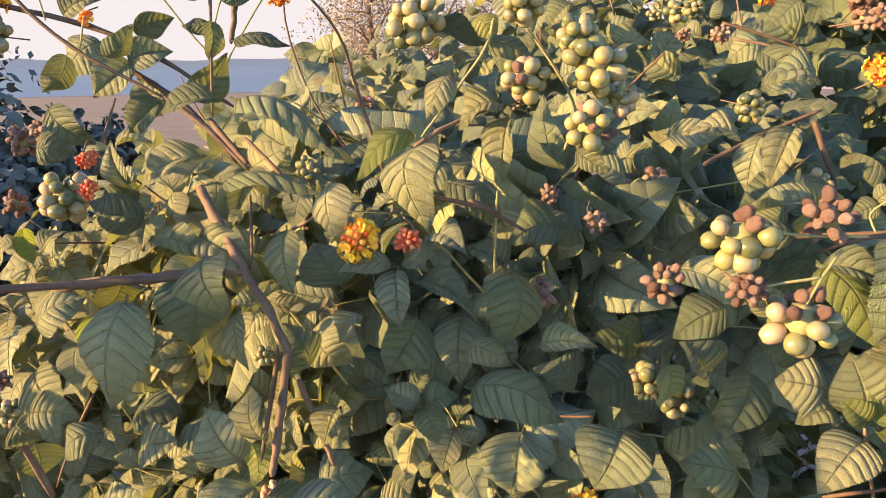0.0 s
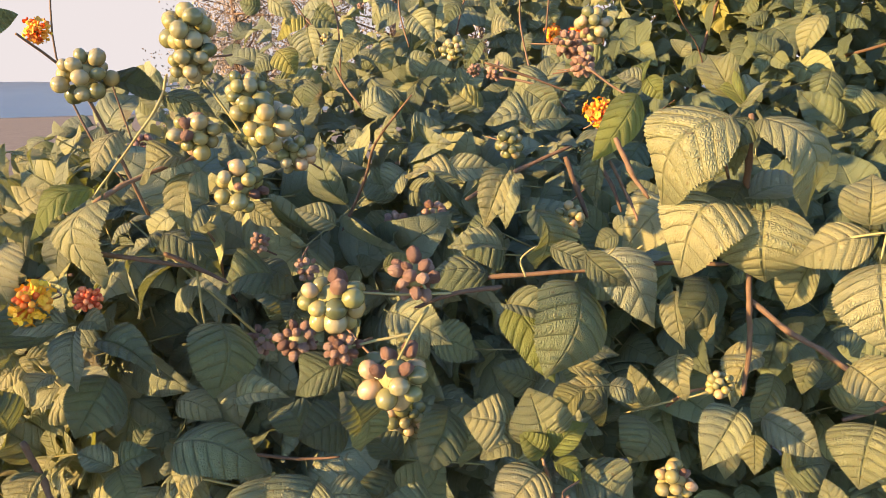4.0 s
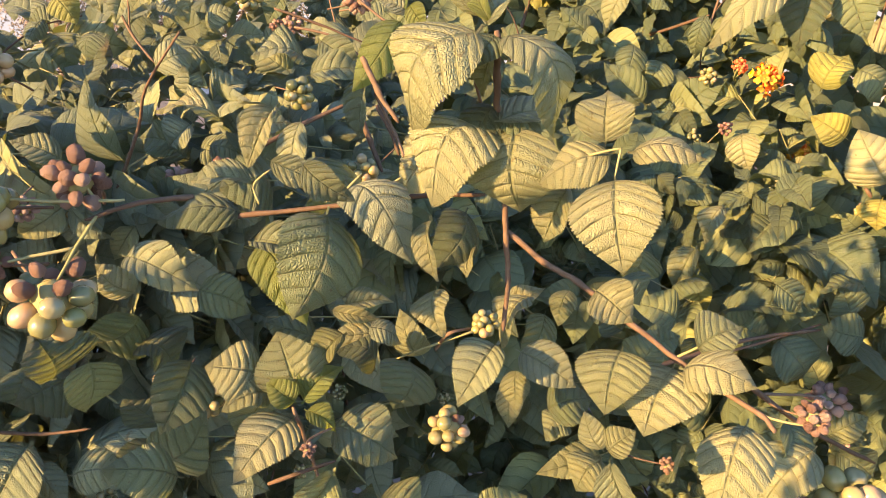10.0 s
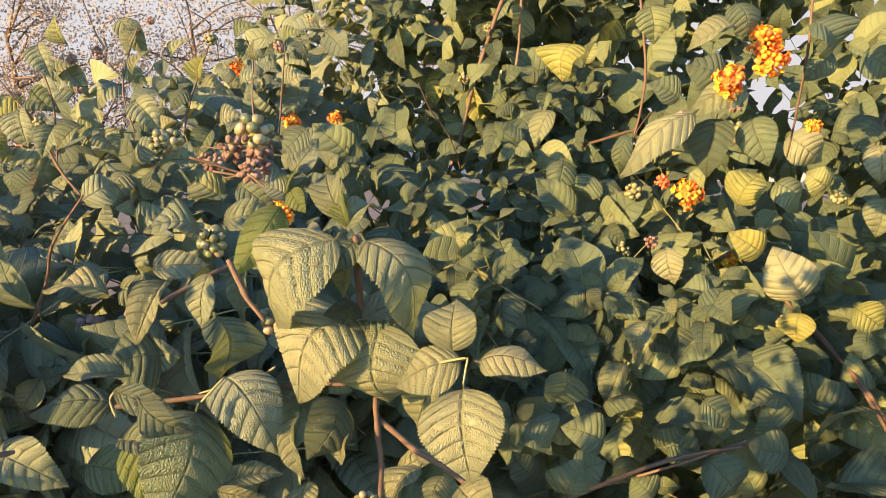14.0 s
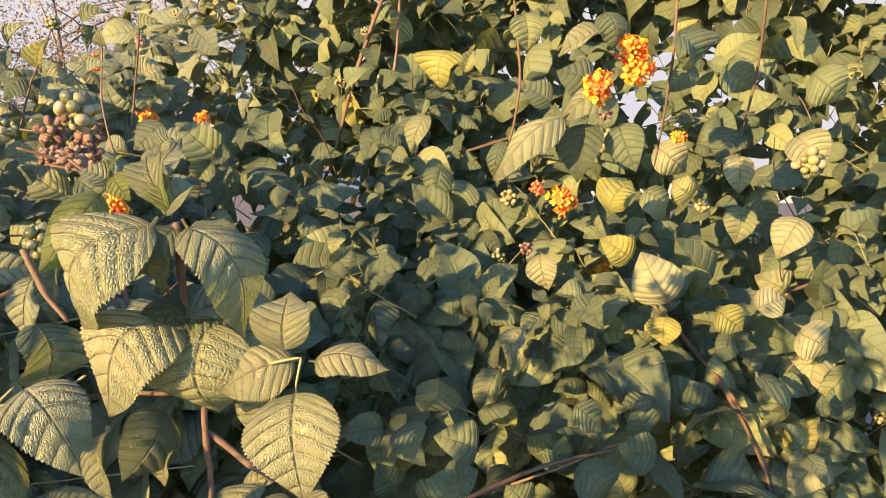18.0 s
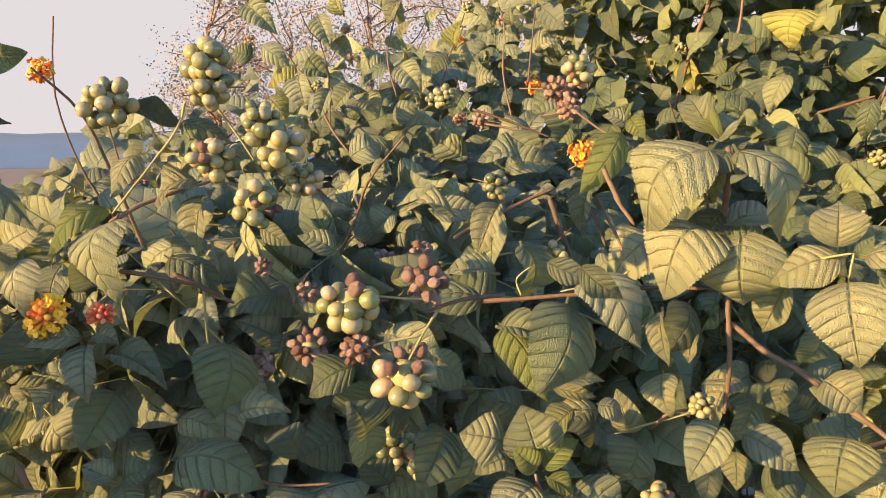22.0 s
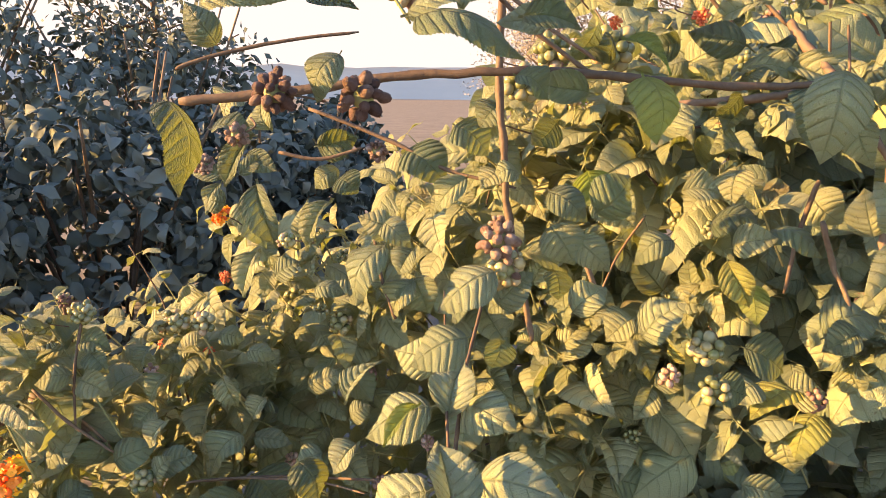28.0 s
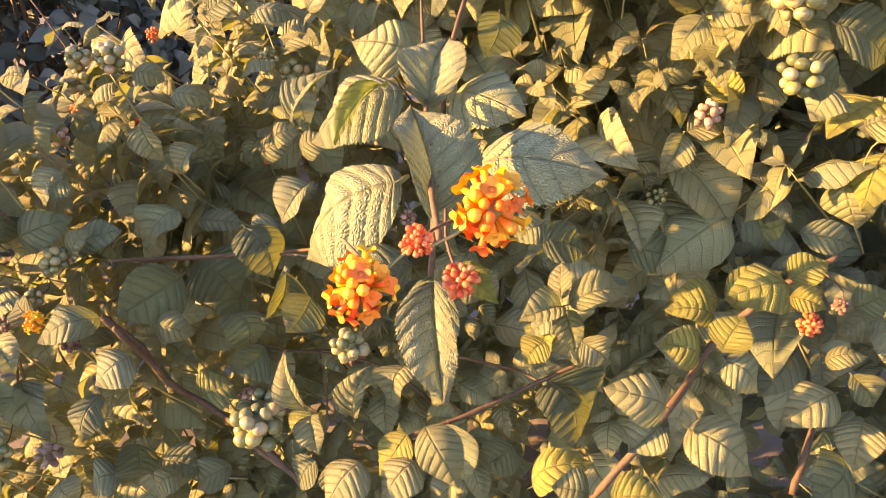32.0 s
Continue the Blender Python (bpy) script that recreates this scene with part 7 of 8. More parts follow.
stem(B, 0.0016, (0.354, 0.420, 1.251), (0.372, 0.409, 1.235), (0.388, 0.397, 1.225), (0.411, 0.379, 1.206), (0.428, 0.362, 1.191), (0.439, 0.338, 1.182), (0.449, 0.318, 1.176), (0.451, 0.311, 1.170))
stem(B, 0.0008, (0.428, 0.362, 1.191), (0.440, 0.356, 1.199), (0.455, 0.350, 1.208))
stem(B, 0.0007, (0.449, 0.318, 1.176), (0.459, 0.309, 1.175), (0.470, 0.301, 1.176))
stem(B, 0.0007, (0.363, 0.372, 1.293), (0.368, 0.356, 1.299), (0.378, 0.346, 1.303))
stem(B, 0.0006, (0.378, 0.346, 1.303), (0.375, 0.344, 1.291))
stem(B, 0.0007, (0.303, 0.451, 1.277), (0.291, 0.453, 1.271), (0.261, 0.460, 1.263))
blade(B, (0.342, 0.415, 1.337), (0.318, 0.421, 1.330), (-0.196, -0.269, 0.889), 0.016, 3, 'n')
blade(B, (0.342, 0.411, 1.320), (0.328, 0.424, 1.289), (-0.011, -0.699, 0.664), 0.026, 3, 'd')
blade(B, (0.342, 0.408, 1.351), (0.331, 0.405, 1.324), (-0.865, -0.429, 0.243), 0.016, 2, 'l')
blade(B, (0.345, 0.415, 1.319), (0.373, 0.411, 1.289), (0.085, -0.728, 0.665), 0.026, 3, 'd')
blade(B, (0.333, 0.407, 1.358), (0.358, 0.423, 1.370), (-0.455, -0.439, 0.735), 0.017, 4, 'n')
blade(B, (0.336, 0.406, 1.359), (0.338, 0.431, 1.377), (-0.691, -0.538, 0.462), 0.011, 2, 'u')
blade(B, (0.318, 0.510, 1.369), (0.330, 0.522, 1.386), (-0.595, -0.567, 0.463), 0.012, 2, 'u')

B = branch('young lantana rosette of ribbed yellow-green leaves')
blade(B, (0.240, 0.421, 1.167), (0.230, 0.431, 1.200), (-0.355, -0.827, 0.612), 0.037, 0, 'l')
blade(B, (0.223, 0.430, 1.176), (0.193, 0.433, 1.184), (-0.201, -0.784, 0.805), 0.034, 3, 'l')
blade(B, (0.226, 0.428, 1.167), (0.200, 0.418, 1.165), (-0.301, -0.782, 0.806), 0.021, 4, 'l')
blade(B, (0.238, 0.417, 1.164), (0.223, 0.421, 1.178), (-0.303, -0.805, 0.709), 0.016, 2, 'u')
blade(B, (0.240, 0.417, 1.164), (0.263, 0.421, 1.181), (-0.403, -0.803, 0.710), 0.020, 2, 'u')
blade(B, (0.242, 0.416, 1.161), (0.257, 0.408, 1.150), (-0.101, -0.786, 0.803), 0.014, 2, 'u')
blade(B, (0.237, 0.416, 1.158), (0.203, 0.391, 1.138), (-0.405, -0.826, 0.613), 0.031, 0, 'l')
blade(B, (0.256, 0.423, 1.147), (0.291, 0.408, 1.130), (0.098, -0.789, 0.800), 0.037, 4, 'n')

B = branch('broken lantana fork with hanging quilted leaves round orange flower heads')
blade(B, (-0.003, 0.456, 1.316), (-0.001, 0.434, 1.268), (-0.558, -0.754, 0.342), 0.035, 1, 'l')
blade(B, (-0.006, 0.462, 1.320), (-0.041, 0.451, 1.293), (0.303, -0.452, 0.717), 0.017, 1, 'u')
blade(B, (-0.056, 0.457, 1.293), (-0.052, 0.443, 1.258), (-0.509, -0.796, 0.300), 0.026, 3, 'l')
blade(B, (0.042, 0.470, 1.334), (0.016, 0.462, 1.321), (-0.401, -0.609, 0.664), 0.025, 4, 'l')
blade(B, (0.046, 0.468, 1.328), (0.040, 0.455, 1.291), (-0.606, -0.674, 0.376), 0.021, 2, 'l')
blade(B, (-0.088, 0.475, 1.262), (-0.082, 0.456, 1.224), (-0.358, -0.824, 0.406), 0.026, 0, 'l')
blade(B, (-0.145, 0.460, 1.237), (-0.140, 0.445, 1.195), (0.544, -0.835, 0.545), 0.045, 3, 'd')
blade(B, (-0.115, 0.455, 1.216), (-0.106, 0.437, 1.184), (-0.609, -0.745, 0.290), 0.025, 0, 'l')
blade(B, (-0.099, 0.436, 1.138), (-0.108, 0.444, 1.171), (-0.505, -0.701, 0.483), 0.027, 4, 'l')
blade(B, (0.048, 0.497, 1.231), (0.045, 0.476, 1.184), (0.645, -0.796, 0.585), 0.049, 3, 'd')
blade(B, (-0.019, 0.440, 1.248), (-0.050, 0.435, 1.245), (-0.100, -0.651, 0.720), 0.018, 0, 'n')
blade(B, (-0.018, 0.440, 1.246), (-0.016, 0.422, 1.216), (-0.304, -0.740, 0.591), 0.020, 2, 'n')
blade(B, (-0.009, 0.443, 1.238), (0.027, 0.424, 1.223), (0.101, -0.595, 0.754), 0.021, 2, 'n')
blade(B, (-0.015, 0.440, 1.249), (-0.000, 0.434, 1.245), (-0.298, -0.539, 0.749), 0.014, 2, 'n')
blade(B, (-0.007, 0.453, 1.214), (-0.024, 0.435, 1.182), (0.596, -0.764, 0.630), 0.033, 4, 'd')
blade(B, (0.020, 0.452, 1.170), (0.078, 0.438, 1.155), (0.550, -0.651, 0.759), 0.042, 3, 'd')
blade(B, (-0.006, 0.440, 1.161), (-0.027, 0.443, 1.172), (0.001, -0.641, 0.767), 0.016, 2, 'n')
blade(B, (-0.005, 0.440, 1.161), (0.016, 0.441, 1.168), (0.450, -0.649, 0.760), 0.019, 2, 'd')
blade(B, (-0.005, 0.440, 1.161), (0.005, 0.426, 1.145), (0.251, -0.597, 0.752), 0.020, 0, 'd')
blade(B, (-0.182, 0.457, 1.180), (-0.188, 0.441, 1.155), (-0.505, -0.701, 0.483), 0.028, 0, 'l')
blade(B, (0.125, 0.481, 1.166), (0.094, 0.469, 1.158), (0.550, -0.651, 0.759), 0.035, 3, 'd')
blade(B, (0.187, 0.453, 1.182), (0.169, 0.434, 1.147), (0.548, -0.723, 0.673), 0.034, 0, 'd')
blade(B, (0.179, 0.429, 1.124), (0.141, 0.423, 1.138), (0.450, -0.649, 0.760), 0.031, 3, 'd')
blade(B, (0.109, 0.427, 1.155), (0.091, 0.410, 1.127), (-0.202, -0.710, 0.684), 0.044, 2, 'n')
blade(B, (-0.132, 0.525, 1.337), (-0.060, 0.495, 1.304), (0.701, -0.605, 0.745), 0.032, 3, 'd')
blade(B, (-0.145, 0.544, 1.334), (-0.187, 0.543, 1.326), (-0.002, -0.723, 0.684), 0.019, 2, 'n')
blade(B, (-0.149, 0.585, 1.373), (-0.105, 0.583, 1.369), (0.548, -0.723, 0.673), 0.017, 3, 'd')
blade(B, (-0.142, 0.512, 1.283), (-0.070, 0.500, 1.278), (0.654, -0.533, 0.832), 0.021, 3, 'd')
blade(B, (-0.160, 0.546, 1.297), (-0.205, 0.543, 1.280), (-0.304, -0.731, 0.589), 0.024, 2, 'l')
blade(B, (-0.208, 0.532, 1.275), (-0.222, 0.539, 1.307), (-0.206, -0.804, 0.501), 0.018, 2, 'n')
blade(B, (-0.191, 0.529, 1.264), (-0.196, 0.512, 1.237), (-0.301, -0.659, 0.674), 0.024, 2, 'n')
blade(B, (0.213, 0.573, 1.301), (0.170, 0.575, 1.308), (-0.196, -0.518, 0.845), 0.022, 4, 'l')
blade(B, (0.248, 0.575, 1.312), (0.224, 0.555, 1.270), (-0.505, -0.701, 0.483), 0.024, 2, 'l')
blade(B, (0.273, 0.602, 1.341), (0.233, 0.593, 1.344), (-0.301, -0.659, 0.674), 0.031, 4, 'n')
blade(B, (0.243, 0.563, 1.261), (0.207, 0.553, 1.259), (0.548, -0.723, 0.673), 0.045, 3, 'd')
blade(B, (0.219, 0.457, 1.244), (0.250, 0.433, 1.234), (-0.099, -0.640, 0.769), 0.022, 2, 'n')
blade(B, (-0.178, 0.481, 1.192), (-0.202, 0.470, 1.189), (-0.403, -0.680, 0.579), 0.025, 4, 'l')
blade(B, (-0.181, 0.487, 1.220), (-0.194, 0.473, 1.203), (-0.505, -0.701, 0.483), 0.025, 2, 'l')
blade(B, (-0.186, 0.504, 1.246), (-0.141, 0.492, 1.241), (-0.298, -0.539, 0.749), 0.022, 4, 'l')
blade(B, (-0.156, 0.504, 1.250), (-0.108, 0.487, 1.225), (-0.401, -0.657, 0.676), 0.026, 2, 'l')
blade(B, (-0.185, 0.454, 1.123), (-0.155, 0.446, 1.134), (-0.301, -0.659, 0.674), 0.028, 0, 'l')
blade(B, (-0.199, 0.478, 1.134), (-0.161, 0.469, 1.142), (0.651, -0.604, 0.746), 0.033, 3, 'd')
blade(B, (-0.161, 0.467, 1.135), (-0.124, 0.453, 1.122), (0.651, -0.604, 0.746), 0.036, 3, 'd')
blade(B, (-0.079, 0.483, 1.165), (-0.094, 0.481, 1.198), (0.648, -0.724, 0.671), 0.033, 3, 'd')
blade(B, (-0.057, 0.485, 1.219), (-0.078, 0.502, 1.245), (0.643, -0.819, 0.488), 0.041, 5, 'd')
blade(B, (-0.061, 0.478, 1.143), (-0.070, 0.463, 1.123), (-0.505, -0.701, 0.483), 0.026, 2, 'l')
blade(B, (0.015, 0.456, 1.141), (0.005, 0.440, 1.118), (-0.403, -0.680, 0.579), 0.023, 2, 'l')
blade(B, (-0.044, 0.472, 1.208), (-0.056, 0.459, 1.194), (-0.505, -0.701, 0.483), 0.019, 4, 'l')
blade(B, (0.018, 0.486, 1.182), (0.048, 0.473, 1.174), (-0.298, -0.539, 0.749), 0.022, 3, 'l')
stem(B, 0.0036, (-0.152, 0.511, 1.279), (-0.140, 0.502, 1.261), (-0.124, 0.487, 1.242), (-0.116, 0.482, 1.228), (-0.101, 0.473, 1.208), (-0.087, 0.462, 1.184))
stem(B, 0.0027, (-0.088, 0.463, 1.186), (-0.091, 0.451, 1.157), (-0.093, 0.441, 1.136), (-0.094, 0.431, 1.119))
stem(B, 0.0034, (-0.249, 0.497, 1.215), (-0.218, 0.495, 1.220), (-0.170, 0.489, 1.226), (-0.140, 0.486, 1.231), (-0.117, 0.483, 1.231))
stem(B, 0.0010, (-0.116, 0.500, 1.276), (-0.114, 0.488, 1.242), (-0.115, 0.485, 1.231))
stem(B, 0.0012, (-0.128, 0.538, 1.308), (-0.103, 0.523, 1.287), (-0.092, 0.513, 1.269))
stem(B, 0.0020, (-0.156, 0.551, 1.320), (-0.136, 0.537, 1.301), (-0.125, 0.529, 1.292))
stem(B, 0.0014, (-0.008, 0.460, 1.310), (0.005, 0.467, 1.318), (0.024, 0.479, 1.326), (0.044, 0.490, 1.332))
stem(B, 0.0014, (0.022, 0.477, 1.277), (0.039, 0.480, 1.267), (0.057, 0.482, 1.256))
stem(B, 0.0010, (-0.086, 0.480, 1.258), (-0.066, 0.467, 1.271), (-0.056, 0.461, 1.291))

B = branch('flowering lantana shoot with stacked pairs of grey-green quilted leaves')
blade(B, (-0.371, 0.347, 0.969), (-0.430, 0.364, 0.915), (-0.521, -0.784, 0.785), 0.046, 3, 'n')
blade(B, (-0.353, 0.375, 0.959), (-0.284, 0.344, 0.977), (-0.327, -0.738, 0.782), 0.050, 3, 'n')
blade(B, (-0.349, 0.320, 0.959), (-0.370, 0.361, 0.998), (0.646, -0.506, 0.768), 0.037, 2, 'n')
blade(B, (-0.391, 0.431, 0.990), (-0.447, 0.425, 0.958), (-0.521, -0.784, 0.785), 0.043, 3, 'n')
blade(B, (-0.403, 0.507, 0.992), (-0.449, 0.511, 1.000), (-0.327, -0.738, 0.782), 0.038, 3, 'n')
blade(B, (-0.382, 0.438, 0.975), (-0.377, 0.477, 1.010), (0.111, -0.633, 0.775), 0.038, 2, 'n')
blade(B, (-0.379, 0.471, 0.972), (-0.329, 0.429, 0.979), (-0.327, -0.738, 0.782), 0.045, 3, 'n')
blade(B, (-0.401, 0.424, 0.994), (-0.424, 0.400, 0.966), (-0.327, -0.738, 0.782), 0.013, 2, 'u')
blade(B, (-0.386, 0.595, 1.027), (-0.411, 0.570, 1.010), (-0.327, -0.738, 0.782), 0.032, 4, 'n')
blade(B, (-0.342, 0.281, 0.956), (-0.334, 0.258, 0.913), (-0.327, -0.738, 0.782), 0.022, 2, 'n')
blade(B, (-0.330, 0.257, 0.971), (-0.314, 0.251, 0.961), (-0.327, -0.738, 0.782), 0.010, 2, 'u')
blade(B, (-0.355, 0.307, 0.945), (-0.391, 0.300, 0.939), (-0.327, -0.738, 0.782), 0.022, 3, 'd')
blade(B, (-0.501, 0.516, 0.940), (-0.472, 0.540, 0.977), (-0.327, -0.738, 0.782), 0.025, 2, 'n')
blade(B, (-0.489, 0.523, 0.899), (-0.509, 0.506, 0.872), (-0.327, -0.738, 0.782), 0.032, 2, 'n')
stem(B, 0.0013, (-0.341, 0.286, 0.966), (-0.352, 0.321, 0.974), (-0.380, 0.428, 0.978), (-0.401, 0.508, 0.993), (-0.432, 0.627, 1.023))

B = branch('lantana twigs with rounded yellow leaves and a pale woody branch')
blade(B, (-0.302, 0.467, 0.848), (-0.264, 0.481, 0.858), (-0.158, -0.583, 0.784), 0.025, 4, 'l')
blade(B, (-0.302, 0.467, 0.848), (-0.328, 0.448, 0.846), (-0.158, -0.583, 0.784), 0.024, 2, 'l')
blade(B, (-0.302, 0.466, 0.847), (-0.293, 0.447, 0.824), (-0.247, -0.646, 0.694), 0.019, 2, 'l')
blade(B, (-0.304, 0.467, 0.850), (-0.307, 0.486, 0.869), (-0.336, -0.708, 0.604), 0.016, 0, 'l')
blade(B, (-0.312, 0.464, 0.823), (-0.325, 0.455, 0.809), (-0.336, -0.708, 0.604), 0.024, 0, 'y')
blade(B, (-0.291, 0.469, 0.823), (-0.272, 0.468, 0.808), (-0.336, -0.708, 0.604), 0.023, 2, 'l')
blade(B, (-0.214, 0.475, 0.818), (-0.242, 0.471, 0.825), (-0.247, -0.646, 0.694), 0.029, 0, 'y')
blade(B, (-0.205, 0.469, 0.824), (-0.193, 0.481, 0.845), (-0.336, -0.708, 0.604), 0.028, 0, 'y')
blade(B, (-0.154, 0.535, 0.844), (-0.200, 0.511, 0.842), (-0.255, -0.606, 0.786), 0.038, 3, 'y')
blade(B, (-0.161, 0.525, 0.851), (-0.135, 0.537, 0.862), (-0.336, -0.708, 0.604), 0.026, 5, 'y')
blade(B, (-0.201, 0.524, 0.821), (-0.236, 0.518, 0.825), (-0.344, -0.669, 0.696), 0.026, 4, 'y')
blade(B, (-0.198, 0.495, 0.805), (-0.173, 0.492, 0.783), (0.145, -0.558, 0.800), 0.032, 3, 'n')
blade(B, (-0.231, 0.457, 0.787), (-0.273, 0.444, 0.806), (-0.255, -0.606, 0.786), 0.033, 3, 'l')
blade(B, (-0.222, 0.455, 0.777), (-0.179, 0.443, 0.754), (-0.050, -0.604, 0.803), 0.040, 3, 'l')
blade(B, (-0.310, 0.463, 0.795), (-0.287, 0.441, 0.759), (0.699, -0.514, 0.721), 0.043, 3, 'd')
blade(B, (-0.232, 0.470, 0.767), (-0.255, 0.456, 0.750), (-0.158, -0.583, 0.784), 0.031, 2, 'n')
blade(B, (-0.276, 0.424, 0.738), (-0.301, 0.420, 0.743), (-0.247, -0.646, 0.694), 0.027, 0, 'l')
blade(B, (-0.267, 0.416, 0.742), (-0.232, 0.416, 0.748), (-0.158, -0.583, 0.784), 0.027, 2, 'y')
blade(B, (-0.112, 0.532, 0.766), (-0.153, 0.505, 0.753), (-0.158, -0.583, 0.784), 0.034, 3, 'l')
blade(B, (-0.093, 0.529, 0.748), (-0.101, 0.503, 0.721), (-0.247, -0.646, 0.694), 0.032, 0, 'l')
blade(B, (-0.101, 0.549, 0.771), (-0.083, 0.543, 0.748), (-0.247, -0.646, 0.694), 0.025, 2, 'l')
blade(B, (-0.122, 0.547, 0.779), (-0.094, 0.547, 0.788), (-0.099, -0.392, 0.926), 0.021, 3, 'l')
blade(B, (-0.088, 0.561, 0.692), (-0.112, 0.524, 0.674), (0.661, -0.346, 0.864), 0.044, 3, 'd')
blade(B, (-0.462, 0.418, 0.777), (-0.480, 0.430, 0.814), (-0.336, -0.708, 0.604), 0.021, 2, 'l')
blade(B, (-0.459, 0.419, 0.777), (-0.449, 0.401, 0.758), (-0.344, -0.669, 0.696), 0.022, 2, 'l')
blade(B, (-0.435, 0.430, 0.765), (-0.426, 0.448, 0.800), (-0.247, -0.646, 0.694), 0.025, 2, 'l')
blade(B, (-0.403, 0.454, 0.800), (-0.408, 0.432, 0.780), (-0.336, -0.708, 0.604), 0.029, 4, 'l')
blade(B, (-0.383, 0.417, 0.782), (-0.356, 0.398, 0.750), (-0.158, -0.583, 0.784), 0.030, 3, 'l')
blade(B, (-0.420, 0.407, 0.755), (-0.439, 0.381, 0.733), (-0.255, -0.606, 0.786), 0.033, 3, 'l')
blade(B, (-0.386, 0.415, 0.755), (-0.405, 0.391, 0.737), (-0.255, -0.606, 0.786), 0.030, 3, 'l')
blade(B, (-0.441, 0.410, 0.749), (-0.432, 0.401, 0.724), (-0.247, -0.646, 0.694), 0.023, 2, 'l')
berries(B, (-0.492, 0.407, 0.769), 0.0150, 'g')
berries(B, (-0.432, 0.425, 0.826), 0.0100, 'g')

B = branch('tall sunlit lantana twigs with broad hanging leaves under orange flowers')
blade(B, (0.883, 0.830, 1.453), (0.786, 0.854, 1.369), (-0.754, -0.422, 0.476), 0.047, 3, 'l')
blade(B, (0.956, 0.822, 1.483), (0.876, 0.844, 1.447), (-0.659, -0.455, 0.576), 0.046, 3, 'l')
blade(B, (0.931, 0.852, 1.447), (0.903, 0.833, 1.365), (-0.734, -0.620, 0.294), 0.060, 0, 'n')
blade(B, (0.968, 0.834, 1.446), (0.974, 0.801, 1.380), (-0.734, -0.620, 0.294), 0.052, 0, 'n')
blade(B, (0.946, 0.850, 1.490), (0.897, 0.875, 1.512), (-0.615, -0.597, 0.488), 0.058, 3, 'n')
blade(B, (0.890, 0.873, 1.465), (0.852, 0.893, 1.489), (-0.615, -0.597, 0.488), 0.043, 0, 'n')
blade(B, (0.972, 0.869, 1.566), (0.910, 0.894, 1.535), (-0.659, -0.455, 0.576), 0.033, 2, 'l')
blade(B, (1.068, 1.476, 1.628), (1.041, 1.478, 1.545), (-0.779, -0.477, 0.382), 0.109, 4, 'y')
blade(B, (0.909, 1.768, 1.593), (0.852, 1.783, 1.490), (-0.852, -0.400, 0.276), 0.062, 2, 'y')
blade(B, (1.028, 1.846, 1.780), (0.994, 1.845, 1.636), (-0.852, -0.400, 0.276), 0.088, 4, 'y')
blade(B, (0.924, 1.702, 1.558), (0.937, 1.625, 1.440), (-0.852, -0.400, 0.276), 0.051, 2, 'y')
blade(B, (0.881, 1.211, 1.473), (0.850, 1.217, 1.399), (-0.779, -0.477, 0.382), 0.050, 0, 'l')
blade(B, (1.101, 0.851, 1.185), (1.063, 0.879, 1.264), (-0.709, -0.565, 0.388), 0.077, 3, 'l')
blade(B, (1.094, 0.853, 1.173), (1.089, 0.850, 1.126), (-0.852, -0.400, 0.276), 0.054, 0, 'y')
blade(B, (1.332, 0.927, 1.329), (1.314, 0.927, 1.262), (-0.779, -0.477, 0.382), 0.054, 2, 'l')
blade(B, (1.424, 0.881, 1.311), (1.379, 0.894, 1.239), (-0.779, -0.477, 0.382), 0.067, 0, 'l')
blade(B, (1.369, 0.975, 1.415), (1.364, 0.969, 1.344), (-0.779, -0.477, 0.382), 0.052, 2, 'l')
blade(B, (1.086, 0.985, 1.314), (1.122, 0.975, 1.368), (-0.852, -0.400, 0.276), 0.070, 4, 'y')
blade(B, (1.088, 0.920, 1.246), (1.041, 0.946, 1.278), (-0.852, -0.400, 0.276), 0.050, 4, 'y')
blade(B, (0.986, 1.024, 1.251), (0.997, 1.012, 1.189), (-0.779, -0.477, 0.382), 0.052, 0, 'l')
blade(B, (0.902, 0.941, 1.156), (0.879, 0.945, 1.097), (-0.779, -0.477, 0.382), 0.036, 4, 'l')
blade(B, (0.870, 0.949, 1.095), (0.839, 0.955, 1.028), (-0.779, -0.477, 0.382), 0.043, 2, 'l')
blade(B, (0.866, 0.946, 1.055), (0.884, 0.931, 0.999), (-0.779, -0.477, 0.382), 0.043, 0, 'y')
blade(B, (0.778, 1.583, 1.387), (0.754, 1.579, 1.266), (-0.852, -0.400, 0.276), 0.067, 4, 'y')
blade(B, (0.944, 1.497, 1.319), (0.914, 1.500, 1.232), (-0.852, -0.400, 0.276), 0.057, 2, 'y')
blade(B, (1.161, 0.823, 1.182), (1.197, 0.802, 1.150), (-0.779, -0.477, 0.382), 0.049, 0, 'y')
blade(B, (1.271, 0.767, 1.150), (1.314, 0.743, 1.118), (-0.779, -0.477, 0.382), 0.065, 3, 'l')
blade(B, (1.255, 0.833, 1.173), (1.303, 0.813, 1.190), (-0.779, -0.477, 0.382), 0.051, 0, 'l')

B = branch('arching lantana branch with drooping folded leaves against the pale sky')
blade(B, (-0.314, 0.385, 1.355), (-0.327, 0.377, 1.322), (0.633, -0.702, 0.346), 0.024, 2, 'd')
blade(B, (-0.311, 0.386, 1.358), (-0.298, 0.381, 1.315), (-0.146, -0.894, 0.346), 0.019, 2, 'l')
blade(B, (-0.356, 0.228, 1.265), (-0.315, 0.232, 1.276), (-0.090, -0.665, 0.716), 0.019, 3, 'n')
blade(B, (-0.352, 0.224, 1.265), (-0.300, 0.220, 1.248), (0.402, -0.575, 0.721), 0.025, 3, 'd')
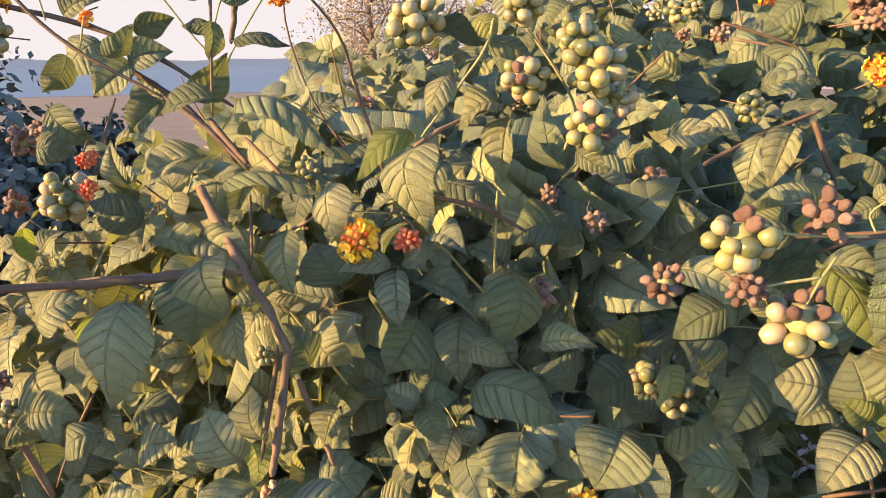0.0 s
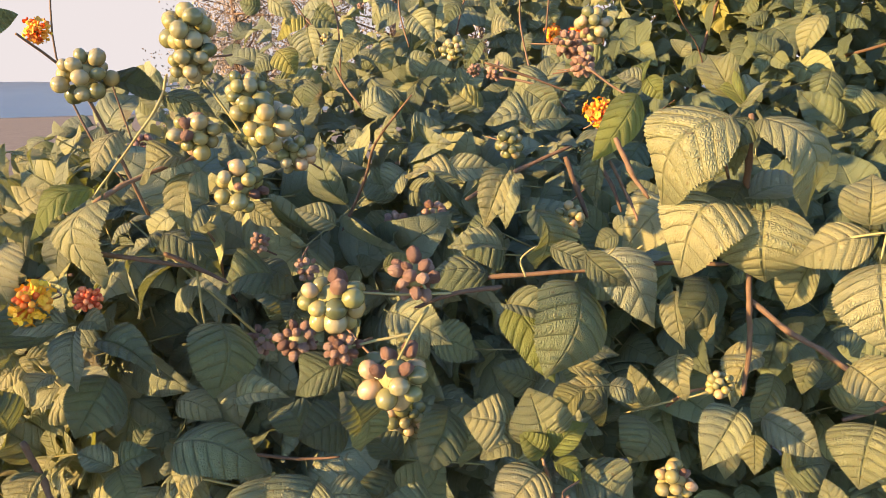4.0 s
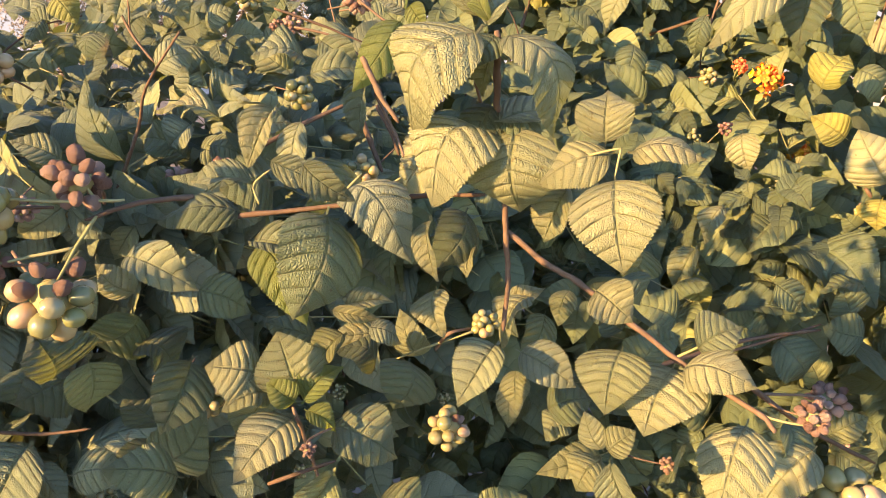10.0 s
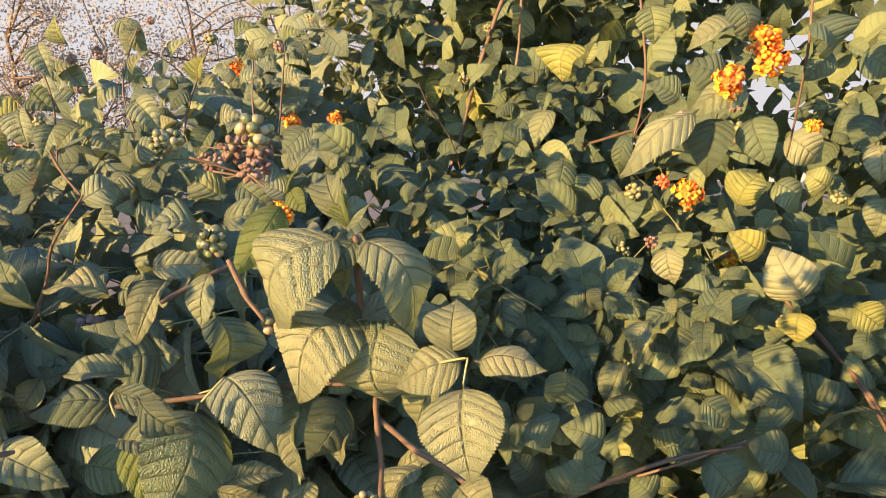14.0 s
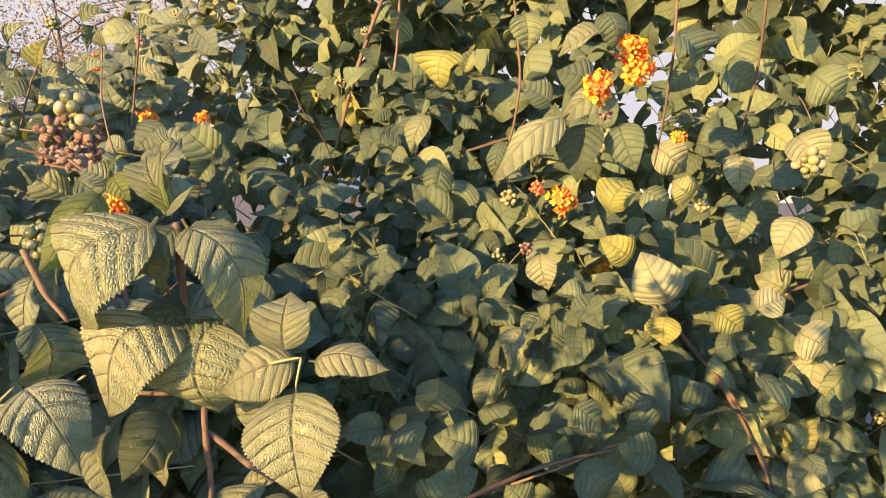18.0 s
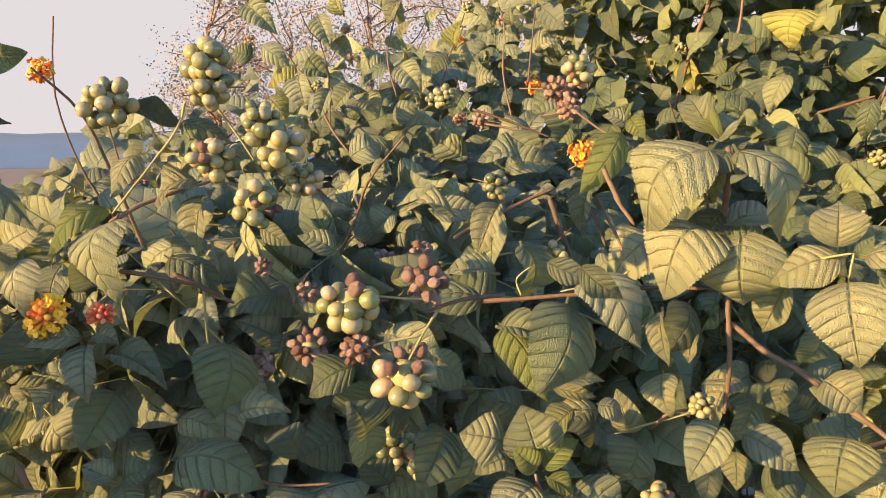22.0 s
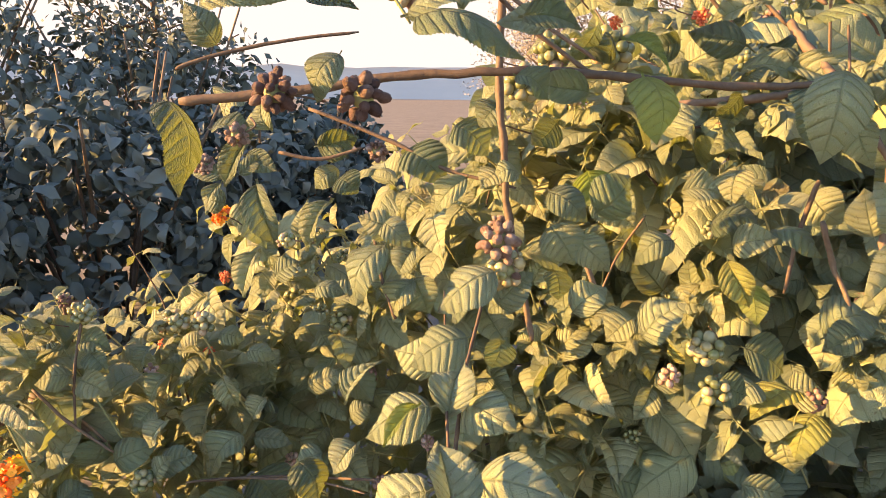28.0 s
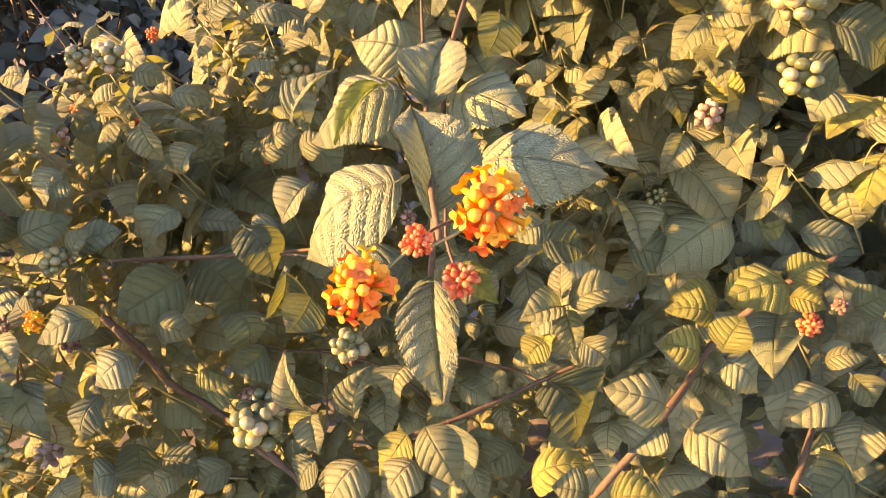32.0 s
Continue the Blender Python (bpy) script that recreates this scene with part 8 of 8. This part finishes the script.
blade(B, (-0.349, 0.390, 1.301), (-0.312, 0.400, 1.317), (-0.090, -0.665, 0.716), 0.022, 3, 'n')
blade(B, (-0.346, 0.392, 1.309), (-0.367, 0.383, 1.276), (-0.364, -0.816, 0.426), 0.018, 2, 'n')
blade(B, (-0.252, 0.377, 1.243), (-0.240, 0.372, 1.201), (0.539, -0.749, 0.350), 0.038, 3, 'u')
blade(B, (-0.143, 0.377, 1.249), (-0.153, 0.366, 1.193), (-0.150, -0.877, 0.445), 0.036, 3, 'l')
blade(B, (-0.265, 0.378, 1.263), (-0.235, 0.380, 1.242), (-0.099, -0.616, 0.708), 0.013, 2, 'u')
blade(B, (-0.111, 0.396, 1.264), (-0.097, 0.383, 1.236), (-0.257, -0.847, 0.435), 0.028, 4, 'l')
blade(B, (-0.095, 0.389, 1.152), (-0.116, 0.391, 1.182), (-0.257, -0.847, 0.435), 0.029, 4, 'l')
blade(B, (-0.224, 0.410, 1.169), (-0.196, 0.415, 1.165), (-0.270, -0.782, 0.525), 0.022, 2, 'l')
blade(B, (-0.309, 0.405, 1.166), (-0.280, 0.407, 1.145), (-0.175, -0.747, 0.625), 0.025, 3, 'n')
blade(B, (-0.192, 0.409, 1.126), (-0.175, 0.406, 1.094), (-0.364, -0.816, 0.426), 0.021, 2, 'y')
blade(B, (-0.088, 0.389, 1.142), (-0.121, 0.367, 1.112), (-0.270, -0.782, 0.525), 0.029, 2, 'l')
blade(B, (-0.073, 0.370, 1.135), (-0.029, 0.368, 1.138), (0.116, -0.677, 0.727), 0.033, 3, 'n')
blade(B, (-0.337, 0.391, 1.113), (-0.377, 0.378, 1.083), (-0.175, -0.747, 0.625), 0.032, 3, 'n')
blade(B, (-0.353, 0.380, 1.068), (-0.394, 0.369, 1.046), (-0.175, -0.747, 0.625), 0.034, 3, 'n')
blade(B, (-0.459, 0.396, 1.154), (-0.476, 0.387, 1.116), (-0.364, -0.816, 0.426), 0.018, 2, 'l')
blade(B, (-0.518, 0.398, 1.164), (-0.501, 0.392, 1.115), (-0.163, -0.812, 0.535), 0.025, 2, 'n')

B = branch('low lantana sprigs with green berry heads before the dark hedge')
blade(B, (-0.820, 0.560, 0.955), (-0.785, 0.565, 0.944), (-0.348, -0.641, 0.677), 0.030, 2, 'l')
blade(B, (-0.809, 0.533, 0.928), (-0.848, 0.520, 0.917), (-0.317, -0.761, 0.609), 0.030, 3, 'l')
blade(B, (-0.803, 0.533, 0.923), (-0.769, 0.537, 0.906), (-0.317, -0.761, 0.609), 0.032, 2, 'l')
blade(B, (-0.860, 0.546, 0.944), (-0.893, 0.532, 0.927), (-0.258, -0.588, 0.773), 0.036, 3, 'l')
blade(B, (-0.808, 0.560, 0.944), (-0.781, 0.550, 0.925), (-0.220, -0.736, 0.609), 0.027, 2, 'n')
blade(B, (-0.775, 0.619, 0.933), (-0.785, 0.607, 0.903), (-0.220, -0.736, 0.609), 0.021, 2, 'n')
blade(B, (-0.726, 0.574, 0.921), (-0.741, 0.561, 0.892), (-0.317, -0.761, 0.609), 0.030, 2, 'l')
blade(B, (-0.703, 0.641, 0.945), (-0.672, 0.647, 0.939), (-0.227, -0.708, 0.705), 0.028, 3, 'l')
blade(B, (-0.678, 0.606, 0.913), (-0.658, 0.600, 0.878), (-0.317, -0.761, 0.609), 0.028, 2, 'l')
blade(B, (-0.620, 0.594, 0.898), (-0.633, 0.584, 0.875), (-0.317, -0.761, 0.609), 0.030, 2, 'l')
blade(B, (-0.671, 0.644, 0.927), (-0.634, 0.652, 0.920), (-0.227, -0.708, 0.705), 0.025, 3, 'l')
blade(B, (-0.693, 0.521, 0.896), (-0.708, 0.509, 0.869), (-0.317, -0.761, 0.609), 0.028, 2, 'l')
blade(B, (-0.633, 0.617, 1.056), (-0.646, 0.599, 1.006), (-0.220, -0.736, 0.609), 0.030, 2, 'l')
blade(B, (-0.585, 0.652, 1.057), (-0.597, 0.662, 1.103), (-0.202, -0.809, 0.527), 0.030, 2, 'l')
blade(B, (-0.639, 0.601, 1.115), (-0.613, 0.592, 1.062), (-0.202, -0.809, 0.527), 0.030, 2, 'l')
stem(B, 0.0016, (-0.819, 0.567, 0.978), (-0.814, 0.541, 0.925), (-0.800, 0.519, 0.873))
stem(B, 0.0018, (-0.848, 0.518, 0.912), (-0.806, 0.519, 0.878), (-0.753, 0.515, 0.855))
berries(B, (-0.864, 0.553, 0.972), 0.0105, 'g')
berries(B, (-0.819, 0.568, 0.981), 0.0105, 'g')
berries(B, (-0.839, 0.567, 0.995), 0.0080, 'k')
berries(B, (-0.741, 0.625, 0.960), 0.0105, 'g')
berries(B, (-0.714, 0.632, 0.961), 0.0115, 'g')
berries(B, (-0.375, 0.611, 1.099), 0.0100, 'p')
berries(B, (-0.365, 0.605, 1.071), 0.0110, 'g')

B = branch('loose lantana tips with small leaves and dry berry heads')
blade(B, (-0.004, 1.166, 1.553), (0.042, 1.138, 1.505), (-0.615, -0.621, 0.466), 0.037, 2, 'n')
blade(B, (0.002, 1.154, 1.549), (-0.008, 1.150, 1.581), (-0.625, -0.619, 0.466), 0.028, 3, 'd')
blade(B, (0.030, 1.264, 1.570), (-0.014, 1.262, 1.554), (-0.338, -0.665, 0.614), 0.020, 2, 'd')
blade(B, (0.101, 1.139, 1.534), (0.118, 1.118, 1.486), (-0.451, -0.666, 0.416), 0.033, 2, 'n')
blade(B, (0.137, 1.119, 1.528), (0.126, 1.117, 1.567), (-0.618, -0.630, 0.397), 0.028, 2, 'd')
blade(B, (0.191, 1.229, 1.585), (0.233, 1.201, 1.528), (-0.327, -0.666, 0.623), 0.036, 1, 'l')
blade(B, (0.224, 1.198, 1.566), (0.203, 1.187, 1.530), (-0.578, -0.635, 0.426), 0.030, 2, 'l')
blade(B, (0.261, 1.162, 1.518), (0.290, 1.149, 1.551), (-0.366, -0.654, 0.643), 0.025, 2, 'n')
blade(B, (0.067, 1.232, 1.473), (0.020, 1.227, 1.437), (-0.622, -0.608, 0.545), 0.041, 3, 'y')
blade(B, (0.075, 1.198, 1.465), (0.118, 1.175, 1.449), (-0.463, -0.669, 0.376), 0.039, 2, 'd')
blade(B, (0.071, 1.176, 1.454), (0.080, 1.156, 1.400), (-0.608, -0.594, 0.674), 0.044, 2, 'n')
blade(B, (0.108, 1.225, 1.493), (0.138, 1.211, 1.516), (-0.441, -0.667, 0.426), 0.030, 2, 'l')
blade(B, (0.118, 1.236, 1.514), (0.152, 1.212, 1.472), (-0.424, -0.639, 0.653), 0.031, 2, 'n')
blade(B, (0.202, 1.202, 1.487), (0.162, 1.197, 1.456), (-0.459, -0.656, 0.475), 0.041, 1, 'n')
blade(B, (0.197, 1.165, 1.508), (0.230, 1.144, 1.487), (-0.492, -0.663, 0.366), 0.024, 3, 'd')
blade(B, (0.213, 1.114, 1.465), (0.244, 1.090, 1.422), (-0.338, -0.705, 0.326), 0.038, 2, 'n')
blade(B, (0.213, 1.086, 1.490), (0.236, 1.075, 1.524), (-0.413, -0.675, 0.416), 0.018, 2, 'l')
blade(B, (0.296, 1.129, 1.487), (0.306, 1.122, 1.529), (-0.470, -0.658, 0.446), 0.034, 2, 'y')
blade(B, (0.299, 1.201, 1.489), (0.337, 1.180, 1.478), (-0.576, -0.629, 0.476), 0.031, 2, 'l')
blade(B, (0.282, 1.089, 1.478), (0.257, 1.080, 1.449), (-0.413, -0.675, 0.416), 0.028, 3, 'd')
blade(B, (0.342, 1.105, 1.546), (0.373, 1.090, 1.563), (-0.363, -0.684, 0.435), 0.029, 2, 'd')
blade(B, (0.361, 1.133, 1.551), (0.349, 1.121, 1.520), (-0.308, -0.709, 0.346), 0.020, 2, 'd')
blade(B, (0.366, 1.054, 1.512), (0.361, 1.048, 1.538), (-0.562, -0.613, 0.614), 0.018, 2, 'l')
blade(B, (0.411, 1.131, 1.547), (0.438, 1.116, 1.560), (-0.568, -0.636, 0.436), 0.030, 2, 'd')
blade(B, (0.153, 1.102, 1.431), (0.120, 1.095, 1.399), (-0.484, -0.671, 0.327), 0.032, 2, 'l')
blade(B, (0.161, 1.182, 1.421), (0.189, 1.161, 1.390), (-0.296, -0.665, 0.683), 0.040, 2, 'l')
blade(B, (0.208, 1.166, 1.385), (0.247, 1.150, 1.410), (-0.289, -0.718, 0.316), 0.040, 3, 'n')
blade(B, (0.119, 1.131, 1.432), (0.100, 1.118, 1.385), (-0.269, -0.681, 0.613), 0.028, 2, 'n')
blade(B, (0.024, 1.172, 1.420), (0.052, 1.150, 1.385), (-0.281, -0.686, 0.554), 0.043, 3, 'y')
blade(B, (0.017, 1.224, 1.412), (-0.016, 1.219, 1.391), (-0.540, -0.649, 0.386), 0.040, 3, 'n')
blade(B, (0.074, 1.154, 1.376), (0.060, 1.142, 1.338), (-0.606, -0.624, 0.456), 0.043, 3, 'd')
blade(B, (0.134, 1.219, 1.417), (0.171, 1.202, 1.432), (-0.533, -0.662, 0.307), 0.031, 2, 'd')
blade(B, (0.343, 1.055, 1.480), (0.368, 1.040, 1.492), (-0.581, -0.608, 0.614), 0.027, 2, 'n')
blade(B, (0.405, 1.082, 1.484), (0.436, 1.066, 1.497), (-0.541, -0.655, 0.347), 0.033, 2, 'l')
blade(B, (0.414, 1.172, 1.478), (0.431, 1.153, 1.442), (-0.491, -0.661, 0.386), 0.031, 2, 'n')
blade(B, (0.020, 1.131, 1.490), (0.060, 1.107, 1.457), (-0.638, -0.628, 0.377), 0.032, 3, 'n')
blade(B, (0.003, 1.217, 1.480), (-0.029, 1.215, 1.489), (-0.601, -0.644, 0.327), 0.035, 2, 'd')
blade(B, (0.246, 1.131, 1.419), (0.265, 1.119, 1.438), (-0.549, -0.603, 0.703), 0.034, 2, 'l')
blade(B, (0.316, 1.064, 1.431), (0.346, 1.048, 1.439), (-0.445, -0.640, 0.614), 0.037, 2, 'l')
blade(B, (0.312, 1.106, 1.428), (0.286, 1.097, 1.389), (-0.264, -0.699, 0.494), 0.034, 2, 'd')
stem(B, 0.0017, (0.144, 1.133, 1.337), (0.116, 1.144, 1.376), (0.090, 1.159, 1.434), (0.068, 1.168, 1.462))
stem(B, 0.0012, (0.068, 1.168, 1.462), (0.036, 1.181, 1.506), (-0.004, 1.197, 1.553))
stem(B, 0.0012, (0.213, 1.128, 1.419), (0.200, 1.138, 1.472), (0.207, 1.143, 1.515), (0.222, 1.146, 1.562))
stem(B, 0.0012, (0.274, 1.114, 1.419), (0.285, 1.118, 1.466), (0.295, 1.120, 1.495), (0.311, 1.122, 1.538))
stem(B, 0.0012, (0.116, 1.144, 1.376), (0.114, 1.156, 1.453), (0.102, 1.166, 1.505), (0.099, 1.172, 1.544))
stem(B, 0.0012, (0.376, 1.085, 1.384), (0.364, 1.097, 1.452), (0.366, 1.106, 1.519), (0.358, 1.113, 1.552))
stem(B, 0.0012, (0.396, 1.085, 1.418), (0.403, 1.093, 1.480), (0.410, 1.100, 1.547))
berries(B, (0.002, 1.167, 1.499), 00.0085, 'p')
berries(B, (0.141, 1.137, 1.514), 00.008, 'p')
berries(B, (0.172, 1.131, 1.524), 00.008, 'p')
berries(B, (0.147, 1.131, 1.475), 00.006, 'p')
berries(B, (0.099, 1.136, 1.433), 00.007, 'g')
berries(B, (0.262, 1.095, 1.413), 00.0095, 'g')
berries(B, (0.298, 1.083, 1.386), 00.0095, 'p')
berries(B, (0.313, 1.102, 1.544), 00.008, 'g')
berries(B, (0.238, 1.122, 1.566), 00.006, 'p')
